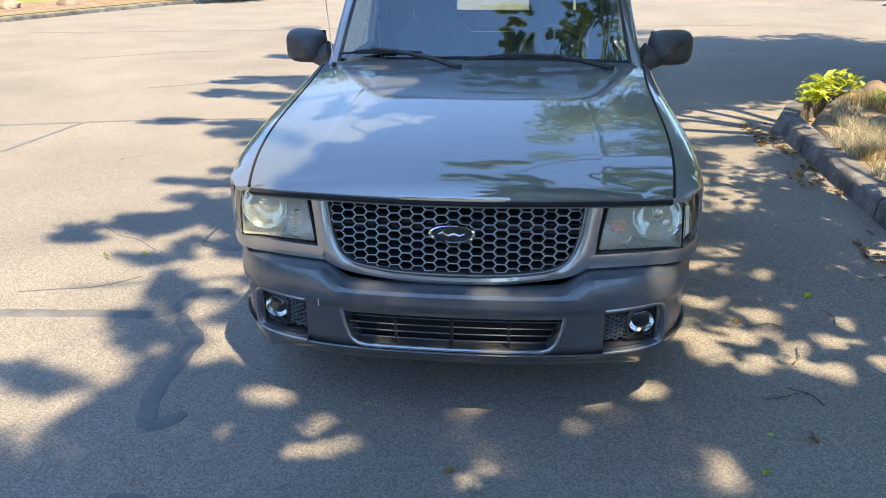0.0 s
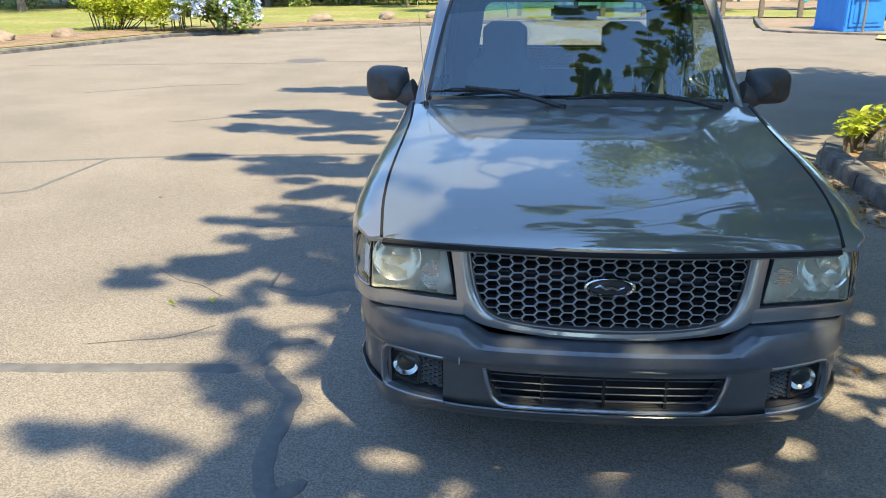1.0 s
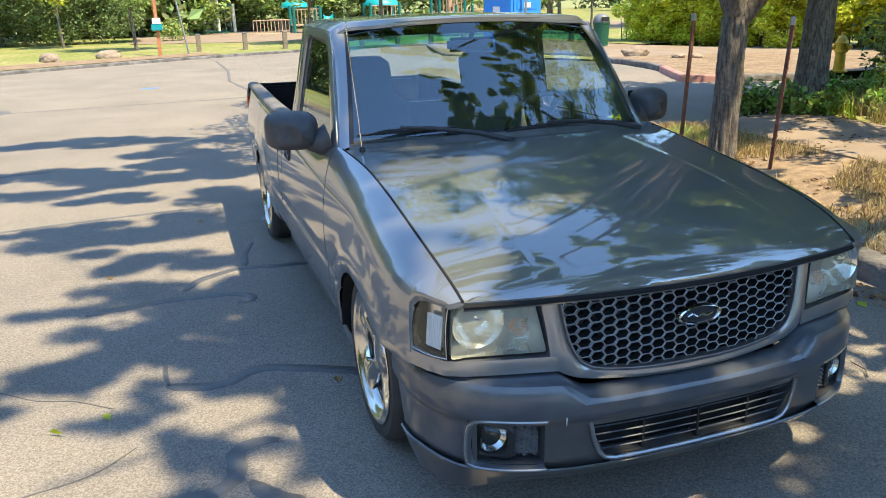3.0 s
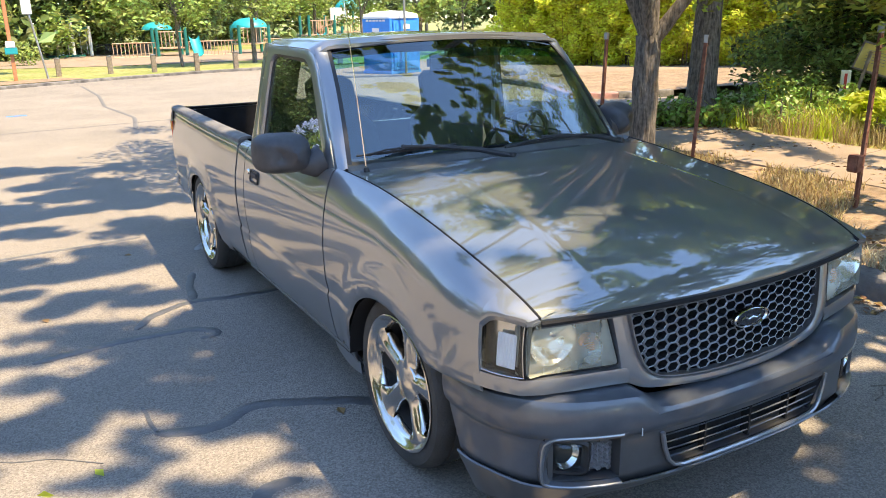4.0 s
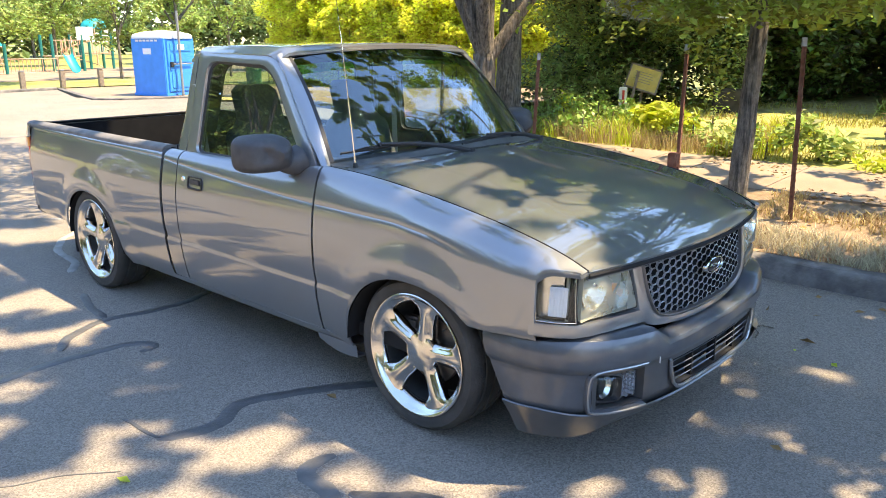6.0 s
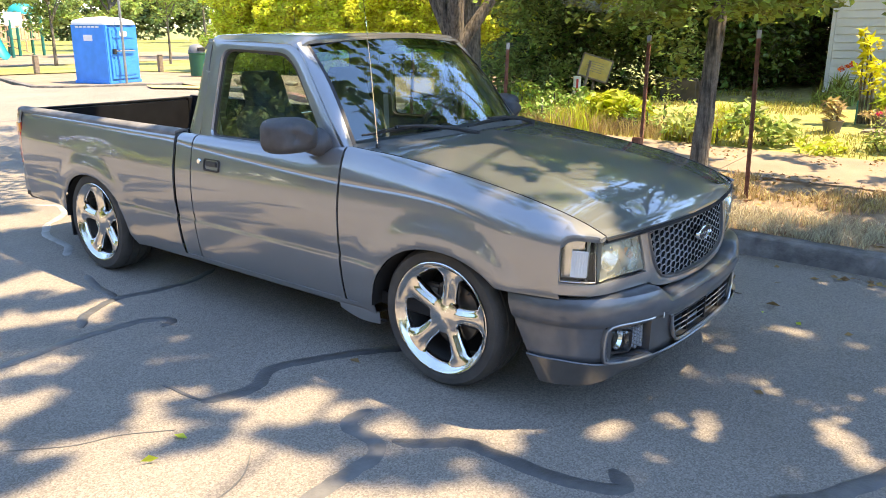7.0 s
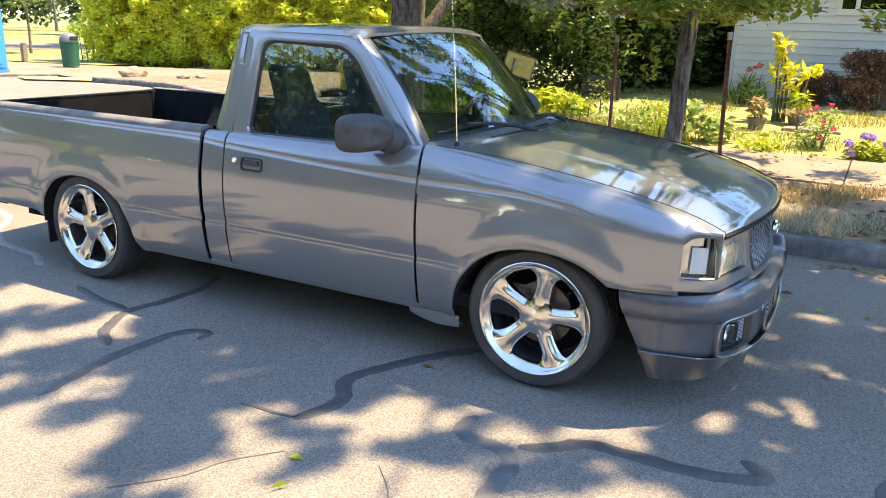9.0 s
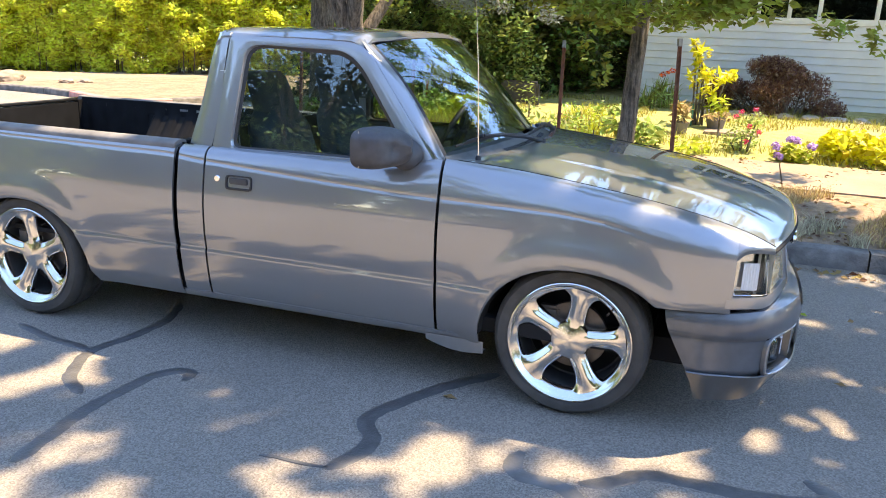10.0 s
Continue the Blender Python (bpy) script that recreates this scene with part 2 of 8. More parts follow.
M["leaf_yellow"] = shader("sunny_hedge_leaf", (0.80, 0.80, 0.12), 0.5, per_island=0.4, translucent=0.62)
# dark leaf colour, holding the deep shade inside the shrub wall
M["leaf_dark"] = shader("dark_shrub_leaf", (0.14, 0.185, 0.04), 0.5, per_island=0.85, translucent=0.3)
M["leaf_ivy"] = shader("ivy_leaf", (0.24, 0.33, 0.065), 0.45, per_island=0.6, translucent=0.3)
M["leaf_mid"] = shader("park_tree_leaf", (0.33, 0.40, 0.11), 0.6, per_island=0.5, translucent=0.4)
M["leaf_lime"] = shader("lime_leaf", (0.46, 0.50, 0.045), 0.5, per_island=0.35, translucent=0.45)
M["leaf_far"] = shader("far_wood_leaf", (0.215, 0.265, 0.10), 0.8, per_island=0.6, translucent=0.25)
M["leaf_conifer"] = shader("dark_conifer_needle", (0.07, 0.09, 0.04), 0.7, per_island=0.4, translucent=0.15)
M["leaf_blue"] = shader("blue_spruce_needle", (0.22, 0.27, 0.25), 0.7, per_island=0.3, translucent=0.2)
M["leaf_red"] = shader("dark_red_maple_leaf", (0.20, 0.10, 0.065), 0.65, per_island=0.5, translucent=0.25)
M["garden_blade"] = shader("sunburnt_grass_blade", (0.36, 0.33, 0.08), 0.8, per_island=0.4, translucent=0.35)
M["pale_straw"] = shader("bleached_grass", (0.50, 0.44, 0.31), 0.9, per_island=0.35, translucent=0.3)
M["leaf_lemon"] = shader("young_yellow_leaf", (0.66, 0.62, 0.04), 0.45, per_island=0.3, translucent=0.45)
M["straw"] = shader("dry_grass", (0.42, 0.31, 0.15), 0.9, per_island=0.4, translucent=0.3)
M["leaf_dry"] = shader("fallen_leaf", (0.24, 0.13, 0.055), 0.8, per_island=0.6, translucent=0.2)
M["petal_blue"] = shader("pale_blue_petal", (0.62, 0.70, 0.90), 0.7, per_island=0.25, translucent=0.3)
M["petal_pink"] = shader("pink_petal", (0.75, 0.07, 0.20), 0.6, per_island=0.3, translucent=0.3)
M["petal_purple"] = shader("purple_petal", (0.50, 0.34, 0.68), 0.6, per_island=0.3, translucent=0.3)
M["petal_orange"] = shader("orange_petal", (0.80, 0.12, 0.03), 0.6, per_island=0.3, translucent=0.3)
M["tan_stone"] = shader("tan_stone", (0.30, 0.235, 0.175), 0.9, vary=0.25, scale=6, bump=0.9, bump_scale=14, second=(0.22, 0.16, 0.11), second_scale=4)
M["brown_rock"] = shader("brown_rock", (0.21, 0.145, 0.10), 0.9, vary=0.3, scale=9, bump=0.9, bump_scale=16, second=(0.34, 0.28, 0.2), second_scale=6, second_amount=0.7)
M["stone"] = shader("field_stone", (0.46, 0.38, 0.29), 0.9, vary=0.25, scale=6, bump=0.9, bump_scale=14, second=(0.28, 0.24, 0.20), second_scale=4)
M["portable_blue"] = shader("blue_polythene", (0.04, 0.27, 0.80), 0.4, vary=0.08, scale=5, bump=0.05, bump_scale=30)
M["portable_roof"] = shader("translucent_white_roof", (0.75, 0.78, 0.80), 0.5, vary=0.05, scale=6)
M["bin_green"] = shader("bin_green", (0.015, 0.10, 0.055), 0.5, vary=0.1, scale=12)
M["grey_dome"] = shader("grey_bin_dome", (0.16, 0.17, 0.18), 0.5, vary=0.1, scale=12)
M["teal"] = shader("teal_play_plastic", (0.01, 0.32, 0.36), 0.45, vary=0.08, scale=8)
M["green_steel"] = shader("green_play_steel", (0.01, 0.16, 0.13), 0.45, vary=0.08, scale=8)
M["tan"] = shader("tan_play_steel", (0.55, 0.36, 0.23), 0.6, vary=0.1, scale=8)
M["cream"] = shader("cream_paint", (0.72, 0.70, 0.60), 0.6, vary=0.06, scale=8)
M["siding"] = shader("house_siding_paint", (0.66, 0.66, 0.60), 0.7, vary=0.06, scale=3, bump=0.05, bump_scale=40)
M["old_wood"] = shader("weathered_timber", (0.24, 0.19, 0.14), 0.9, vary=0.3, scale=14, bump=0.5, bump_scale=40)
M["gold_board"] = shader("faded_sign_board", (0.62, 0.44, 0.08), 0.5, vary=0.15, scale=9, second=(0.66, 0.52, 0.16), second_scale=7)
M["galv"] = shader("galvanised_steel", (0.36, 0.36, 0.355), 0.5, metal=0.7, vary=0.1, scale=20)
M["orange_post"] = shader("orange_brown_post", (0.50, 0.20, 0.09), 0.7, vary=0.15, scale=12)
M["pot"] = shader("glazed_pot", (0.17, 0.15, 0.13), 0.6, vary=0.2, scale=9)
M["dark_glass"] = pane_glass("house_window_glass", (0.55, 0.6, 0.62), 0.5)
M["sealed_lid"] = shader("cast_iron_cover", (0.16, 0.15, 0.15), 0.7, metal=0.3, vary=0.2, scale=20)
M["hydrant_paint"] = shader("yellow_hydrant_paint", (0.72, 0.46, 0.03), 0.45, vary=0.12, scale=14, second=(0.55, 0.34, 0.04), second_scale=9)
M["red_print"] = shader("red_print", (0.55, 0.05, 0.04), 0.6)

# ---- shapes ----
def clamp(v, a, b):
    return max(a, min(b, v))


def smooth(a, b, v):
    t = clamp((v - a) / (b - a), 0, 1)
    return t * t * (3 - 2 * t)


def lerp(a, b, t):
    return a + (b - a) * t


def curve_at(keys, v):
    """A smooth value through (place, value) keys."""
    if v <= keys[0][0]:
        return keys[0][1]
    if v >= keys[-1][0]:
        return keys[-1][1]
    i = max(k for k in range(len(keys) - 1) if keys[k][0] <= v)
    x0, y0 = keys[i]
    x1, y1 = keys[i + 1]
    slope = []
    for k in (i, i + 1):
        if 0 < k < len(keys) - 1:
            a = (keys[k][1] - keys[k - 1][1]) / (keys[k][0] - keys[k - 1][0])
            b = (keys[k + 1][1] - keys[k][1]) / (keys[k + 1][0] - keys[k][0])
            slope.append(0 if a * b <= 0 else 2 * a * b / (a + b))
        else:
            slope.append((y1 - y0) / (x1 - x0))
    h = x1 - x0
    t = (v - x0) / h
    return (2 * t**3 - 3 * t * t + 1) * y0 + (t**3 - 2 * t * t + t) * h * slope[0] + (-2 * t**3 + 3 * t * t) * y1 + (t**3 - t * t) * h * slope[1]


def steps(a, b, n):
    return [a + (b - a) * i / n for i in range(n + 1)]


def add_grid(bm, fn, us, vs, close_u=False):
    """A sheet of quads fn(u, v) in bm."""
    rows = [[bm.verts.new(fn(u, v)) for v in vs] for u in us]
    span = len(us) if close_u else len(us) - 1
    for i in range(span):
        for j in range(len(vs) - 1):
            a, b = rows[i], rows[(i + 1) % len(us)]
            bm.faces.new((a[j], b[j], b[j + 1], a[j + 1]))
    return rows


def sheet(fn, us, vs, close_u=False):
    bm = bmesh.new()
    add_grid(bm, fn, us, vs, close_u)
    return bm


def fold(bm, shift, weld=True):
    """Turn the free edges of a sheet inwards, so that it has an edge thickness."""
    if weld:
        bmesh.ops.remove_doubles(bm, verts=bm.verts, dist=0.0004)
        bmesh.ops.dissolve_degenerate(bm, edges=bm.edges, dist=0.0002)
    free = [e for e in bm.edges if len(e.link_faces) == 1]
    made = bmesh.ops.extrude_edge_only(bm, edges=free)["geom"]
    bmesh.ops.translate(bm, verts=[v for v in made if isinstance(v, bmesh.types.BMVert)], vec=shift)
    return bm


def solid(bm, shift):
    """Give a sheet a real thickness along shift."""
    made = bmesh.ops.extrude_face_region(bm, geom=bm.faces[:])["geom"]
    bmesh.ops.translate(bm, verts=[v for v in made if isinstance(v, bmesh.types.BMVert)], vec=shift)
    bmesh.ops.recalc_face_normals(bm, faces=bm.faces)
    return bm


def add_box(bm, x0, x1, y0, y1, z0, z1, bevel=0.0, m=None):
    made = bmesh.ops.create_cube(bm, size=1)["verts"]
    for v in made:
        v.co = Vector((lerp(x0, x1, v.co.x + 0.5), lerp(y0, y1, v.co.y + 0.5), lerp(z0, z1, v.co.z + 0.5)))
    if bevel:
        edges = list({e for v in made for e in v.link_edges})
        made = bmesh.ops.bevel(bm, geom=edges, offset=bevel, segments=2, affect="EDGES")["verts"]
    if m is not None:
        bmesh.ops.transform(bm, matrix=m, verts=list({v for v in made}))
    return made


def box(x0, x1, y0, y1, z0, z1, bevel=0.0, m=None):
    bm = bmesh.new()
    add_box(bm, x0, x1, y0, y1, z0, z1, bevel, m)
    return bm


def add_tube(bm, points, radii, sides=10, caps=True):
    """A tube along points with a radius at each."""
    pts = [Vector(p) for p in points]
    if not isinstance(radii, (list, tuple)):
        radii = [radii] * len(pts)
    rings = []
    side = None
    for i, p in enumerate(pts):
        d = (pts[min(i + 1, len(pts) - 1)] - pts[max(i - 1, 0)]).normalized()
        if side is None:
            side = d.orthogonal().normalized()
        side = (side - d * side.dot(d)).normalized()
        up = d.cross(side)
        rings.append([bm.verts.new(p + (side * math.cos(a) + up * math.sin(a)) * radii[i]) for a in [2 * math.pi * k / sides for k in range(sides)]])
    for a, b in zip(rings, rings[1:]):
        for k in range(sides):
            bm.faces.new((a[k], a[(k + 1) % sides], b[(k + 1) % sides], b[k]))
    if caps:
        bm.faces.new(rings[0][::-1])
        bm.faces.new(rings[-1])
    return rings


def tube(points, radii, sides=10):
    bm = bmesh.new()
    add_tube(bm, points, radii, sides)
    return bm


def lathe(profile, sides=32, axis="z"):
    """A turned body from (radius, height) pairs about z, or about x."""
    bm = bmesh.new()
    def at(a, k):
        r, h = profile[k]
        if axis == "z":
            return (r * math.cos(a), r * math.sin(a), h)
        return (h, r * math.cos(a), r * math.sin(a))
    add_grid(bm, at, [2 * math.pi * i / sides for i in range(sides)], range(len(profile)), close_u=True)
    bmesh.ops.remove_doubles(bm, verts=bm.verts, dist=1e-5)
    bmesh.ops.recalc_face_normals(bm, faces=bm.faces)
    return bm


def polygon(points, z=0.0, thick=0.0):
    bm = bmesh.new()
    f = bm.faces.new([bm.verts.new((x, y, z)) for x, y in points])
    bmesh.ops.triangulate(bm, faces=[f])
    if thick:
        solid(bm, (0, 0, -thick))
    return bm


def rounded(points, radius, n=5):
    """A closed outline in a plane with rounded corners, n + 1 points each."""
    out = []
    k = len(points)
    for i in range(k):
        p, a, b = Vector(points[i]), Vector(points[i - 1]), Vector(points[(i + 1) % k])
        r = radius[i] if isinstance(radius, (list, tuple)) else radius
        u, w = (a - p), (b - p)
        ru, rw = min(r, u.length * 0.48), min(r, w.length * 0.48)
        s, e = p + u.normalized() * ru, p + w.normalized() * rw
        for j in range(n + 1):
            t = j / n
            out.append(s * (1 - t) ** 2 + p * 2 * t * (1 - t) + e * t * t)
    return out


def link_mesh(name, bm, material, angle=38):
    me = bpy.data.meshes.new(name)
    bm.to_mesh(me)
    bm.free()
    me.materials.append(material)
    me.shade_smooth()
    me.set_sharp_from_angle(angle=radians(angle))
    return me


def part(name, bm, material, parent, label="", angle=38):
    ob = new(name, link_mesh(name, bm, material, angle))
    ob.parent = parent
    if label:
        ob["label"] = label
    return ob


def single(name, bm, material, label, category, kind="", group="", angle=38):
    return tagged(new(name, link_mesh(name, bm, material, angle)), label, category, group, kind)


def thing(name, label, category, at=(0, 0, 0), group="", kind=""):
    ob = new(name)
    ob.empty_display_size = 0.1
    ob.location = at
    return tagged(ob, label, category, group, kind)


def raw_mesh(name, verts, faces, material, smooth_it=False):
    me = bpy.data.meshes.new(name)
    me.from_pydata(verts.tolist() if hasattr(verts, "tolist") else verts, [], faces.tolist() if hasattr(faces, "tolist") else faces)
    me.materials.append(material)
    if smooth_it:
        me.shade_smooth()
    return me


def leaf_arrays(centres, size, rng, flat=0.35, slim=0.55, droop=0.0):
    """Folded two-quad leaves at the centres: arrays of vertices and faces."""
    n = len(centres)
    d = rng.normal(size=(n, 3))
    d[:, 2] = d[:, 2] * flat - droop
    d /= np.linalg.norm(d, axis=1, keepdims=True)
    s = np.cross(d, rng.normal(size=(n, 3)) * (0.5, 0.5, 0.5) + (0, 0, 1.0))
    s /= np.linalg.norm(s, axis=1, keepdims=True) + 1e-9
    u = np.cross(s, d)
    ln = size * rng.uniform(0.6, 1.3, size=(n, 1))
    wd = ln * slim
    base, tip = centres - d * ln * 0.5, centres + d * ln * 0.5
    left, right = centres + s * wd * 0.5 + u * wd * 0.16, centres - s * wd * 0.5 + u * wd * 0.16
    verts = np.stack([base, left, tip, right], axis=1).reshape(-1, 3)
    k = np.arange(n)[:, None] * 4
    faces = np.concatenate([k + [0, 1, 2], k + [0, 2, 3]], axis=1).reshape(-1, 3)
    return verts, faces


def clump_points(blobs, rng, shell=0.5):
    """Leaf places in blobs of (centre, radii, count), denser towards the skin."""
    out = []
    for c, r, n in blobs:
        d = rng.normal(size=(n, 3))
        d /= np.linalg.norm(d, axis=1, keepdims=True)
        q = rng.uniform(0, 1, size=(n, 1)) ** shell
        out.append(np.array(c) + d * q * np.array(r))
    return np.concatenate(out)


def foliage(name, blobs, size, material, rng, flat=0.5, slim=0.55, shell=0.45, droop=0.0, gaps=()):
    pts = clump_points(blobs, rng, shell)
    keep = np.ones(len(pts), bool)
    for gx, gy, r in gaps:      # open chinks through the crown, along the sun's direction
        gone = (pts[:, 0] - pts[:, 2] * SUN_FROM.x / SUN_FROM.z - gx) ** 2 + (pts[:, 1] - pts[:, 2] * SUN_FROM.y / SUN_FROM.z - gy) ** 2 < r * r
        keep &= ~gone
    v, f = leaf_arrays(pts[keep], size, rng, flat, slim, droop)
    return raw_mesh(name, v, f, material)


RNG = np.random.default_rng(7)


def ground_at(x, y):
    """Height of the ground: flat road, then a bank that climbs from the kerb towards the house."""
    if x < 2.2:
        return 0.0
    bank = 0.13 + 0.12 * smooth(2.4, 3.15, x) + 0.05 * max(0.0, min(x, 12.5) - 3.05)
    return lerp(bank, 0.02, smooth(3.6, 6.6, y))

# ---- ground, road, kerbs ----
def ribbon(points, width, z=0.004, jitter=0.25, seed=1):
    """A flat band of uneven width along a polyline, slightly proud of the road."""
    r = random.Random(seed)
    bm = bmesh.new()
    pts = []
    for a, b in zip(points, points[1:]):
        n = max(2, int((Vector(b) - Vector(a)).length / 0.035))
        pts += [Vector(a).lerp(Vector(b), k / n) for k in range(n)]
    pts.append(Vector(points[-1]))
    for _ in range(3):
        pts = [pts[0]] + [(pts[i - 1] + pts[i] * 2 + pts[i + 1]) / 4 for i in range(1, len(pts) - 1)] + [pts[-1]]
    rows, wob = [], 0.0
    for i, p in enumerate(pts):
        d = (pts[min(i + 1, len(pts) - 1)] - pts[max(i - 1, 0)]).normalized()
        s = Vector((-d.y, d.x))
        wob = wob * 0.8 + r.uniform(-1, 1) * jitter * 0.5
        end = min(1, min(i, len(pts) - 1 - i) / 2 + 0.35)
        w1 = width * 0.5 * end * (1 + wob + 0.12 * r.uniform(-1, 1))
        w2 = width * 0.5 * end * (1 - wob * 0.6 + 0.12 * r.uniform(-1, 1))
        rows.append((bm.verts.new((*(p + s * w1), 0.0005)), bm.verts.new((*(p + s * w1 * 0.8), z)), bm.verts.new((*(p - s * w2 * 0.8), z)), bm.verts.new((*(p - s * w2), 0.0005))))
    for a, b in zip(rows, rows[1:]):
        for k in range(3):
            bm.faces.new((a[k], a[k + 1], b[k + 1], b[k]))
    return bm


def kerb_run(name, points, material, label, height=0.13, width=0.16, base=0.0, seed=2):
    """A kerb of cast lengths along a polyline; the road lies to the left of the way."""
    whole = tagged(new(name), label, "kerb", "", "structure")
    pts = [Vector(p) for p in points]
    r = random.Random(seed)
    for a, b in zip(pts, pts[1:]):
        d = (b - a).normalized()
        s = Vector((d.y, -d.x))
        gap = 0.006
        prof = [(0.0, base - 0.05), (0.012, base + height * 0.8), (0.028, base + height * 0.96), (0.05, base + height), (width, base + height + 0.004), (width, base - 0.05)]
        n = max(2, int((b - a).length / 0.09))
        def at(u, k):
            o, z = prof[int(k)]
            q = a + d * lerp(gap, (b - a).length - gap, u) + s * o
            chip = 0.010 * noise.noise((q.x * 9, q.y * 9, z * 9)) + 0.006 * noise.noise((q.x * 27, q.y * 27, z * 20))
            return (q.x - s.x * chip, q.y - s.y * chip, z + (chip * 0.6 if 0 < k < 5 else 0))
        bm = sheet(at, steps(0, 1, n), range(6))
        part("kerb_stone", bm, material, whole)
    return whole


def terrain(name, x0, x1, y0, y1, dx, dy, material, label, lift=0.0, rough=0.012):
    def at(x, y):
        corner = (x < 4.45 and y > 3.1 and math.hypot(x - 4.45, y - 3.1) > 2.05) or y > 5.25
        if corner:
            return (x, y, -0.05)
        return (x, y, ground_at(x, y) + lift + rough * noise.noise((x * 1.7, y * 1.7, 0)) + rough * 0.5 * noise.noise((x * 7, y * 7, 3)))
    bm = sheet(at, steps(x0, x1, max(1, round((x1 - x0) / dx))), steps(y0, y1, max(1, round((y1 - y0) / dy))))
    return single(name, bm, material, label, "ground", "structure")


single("ground", sheet(lambda x, y: (x, y, -0.06), steps(-700, 700, 20), steps(-700, 700, 20)), M["lawn"], "dry pale grass ground around the park", "ground", "structure")
ROAD = [(2.22, -70), (2.22, 3.0), (2.42, 4.1), (2.95, 4.9), (4.2, 5.35), (9.6, 5.3), (10, 9.0), (9.4, 9.2), (7.6, 10.2), (8.42, 12.0), (8.62, 14.0), (8.5, 15.2), (9.0, 17.6), (6.4, 18.6), (6.0, 20.5), (7.0, 24.4), (3.5, 23.9), (0.24, 22.6), (-2.0, 21.4), (-4.25, 20.0), (-7.1, 18.0), (-9.1, 16.2), (-10.7, 12.0), (-14, 9), (-60, 6), (-60, -70)]
road = single("road", polygon(ROAD, 0.0), M["asphalt"], "sun-bleached grey asphalt road with sealed cracks", "road", "structure")
kerb_run("kerb_near", [(2.22, -12 + 1.5 * i) for i in range(11)] + [(2.24, 3.8), (2.42, 4.3), (2.78, 4.85), (3.4, 5.2), (4.4, 5.4)], M["kerb"], "grey weathered concrete kerb beside the verge")
kerb_run("kerb_far", [(7.0, 24.4), (3.5, 23.9), (0.24, 22.6), (-2.0, 21.4), (-4.25, 20.0), (-7.1, 18.0), (-9.1, 16.2), (-10.7, 12.0), (-14, 9), (-24, 8)], M["kerb"], "far sunlit concrete kerb beside the lawn", 0.08)
kerb_run("kerb_corner", [(9.6, 9.3), (8.4, 9.55)], M["kerb"], "grey concrete kerb of the dirt island", 0.12)
kerb_run("kerb_red", [(8.4, 9.55), (7.55, 10.1), (7.95, 11.1), (8.38, 12.1)], M["red_kerb"], "faded red painted kerb of the island", 0.12)
kerb_run("kerb_island", [(8.38, 12.1), (8.6, 13.0), (8.62, 14.0), (8.5, 15.2)], M["kerb"], "grey concrete kerb of the dirt island", 0.12)
kerb_run("kerb_portable", [(9.2, 17.4), (7.8, 18.0), (6.4, 18.5), (5.9, 19.2), (6.2, 20.8), (7.0, 24.4)], M["kerb"], "pale concrete kerb beside the portable toilet", 0.05)

# the raised ground behind the kerbs
terrain("verge", 2.36, 3.75, -14, 6.3, 0.09, 0.16, M["dirt"], "dry dirt verge with dead grass between kerb and path", 0.0, 0.02)
terrain("garden_ground", 4.95, 22, -14, 5.6, 0.35, 0.35, M["garden"], "sunny grass and weeds of the front garden", 0.0, 0.02)
path_walk = tagged(new("pavement"), "dusty pale concrete pavement slabs with leaf litter", "pavement", "", "structure")
for i in range(13):
    y0 = -14 + 1.45 * i
    bm = sheet(lambda x, y: (x, y, ground_at(x, y) + 0.012), steps(3.75, 4.95, 4), steps(y0 + 0.006, y0 + 1.444, 4))
    part("slab", solid(bm, (0, 0, -0.06)), M["concrete"], path_walk)
single("island_dirt", polygon([(7.78, 10.3), (9.6, 9.45), (16, 9.2), (20, 11), (13, 14.2), (8.66, 15.1), (8.78, 14), (8.58, 12)], 0.10), M["dirt"], "dry reddish dirt and bark of the island", "ground", "structure")
single("park_path", polygon([(8.66, 15.15), (13, 14.2), (20, 11.2), (22, 14), (14, 17.5), (12.6, 19.8), (11.4, 24.2), (7.2, 24.4), (6.36, 20.8), (6.08, 19.3), (6.5, 18.6), (9.2, 17.5)], 0.035), M["concrete"], "pale concrete path in front of the hedge", "path", "structure")
single("yellow_ramp", polygon([(8.52, 15.2), (9.0, 15.7), (8.6, 16.9), (8.15, 17.5), (7.7, 16.5)], 0.043), M["yellow_paint"], "worn yellow painted kerb ramp", "ramp", "structure")
single("lawn", polygon([(7.1, 24.6), (11.4, 24.3), (12.6, 19.9), (40, 20), (60, 80), (-80, 80), (-80, 8), (-24, 8.3), (-14, 9.3), (-10.9, 12.2), (-9.2, 16.4), (-7.2, 18.2), (-4.3, 20.2), (-2.05, 21.6), (0.2, 22.8), (3.45, 24.1)], 0.055), M["lawn"], "mown yellow-green park lawn", "lawn", "structure")
single("play_sand", polygon([(-3, 31.5), (2, 29.8), (9, 29.5), (22, 31), (24, 42), (-3, 42)], 0.07), M["concrete"], "pale sand of the playground", "ground", "structure")
single("bank_path", polygon([(-15, 10.6), (-11.2, 12.4), (-9.6, 16.6), (-7.5, 18.5), (-4.6, 20.5), (-2.3, 21.9), (0, 23.1), (-0.6, 24.3), (-4.9, 22.3), (-8.4, 20.2), (-11.6, 17.2), (-15, 14)], 0.068), M["dirt"], "dusty strip of path behind the far kerb", "path", "structure")

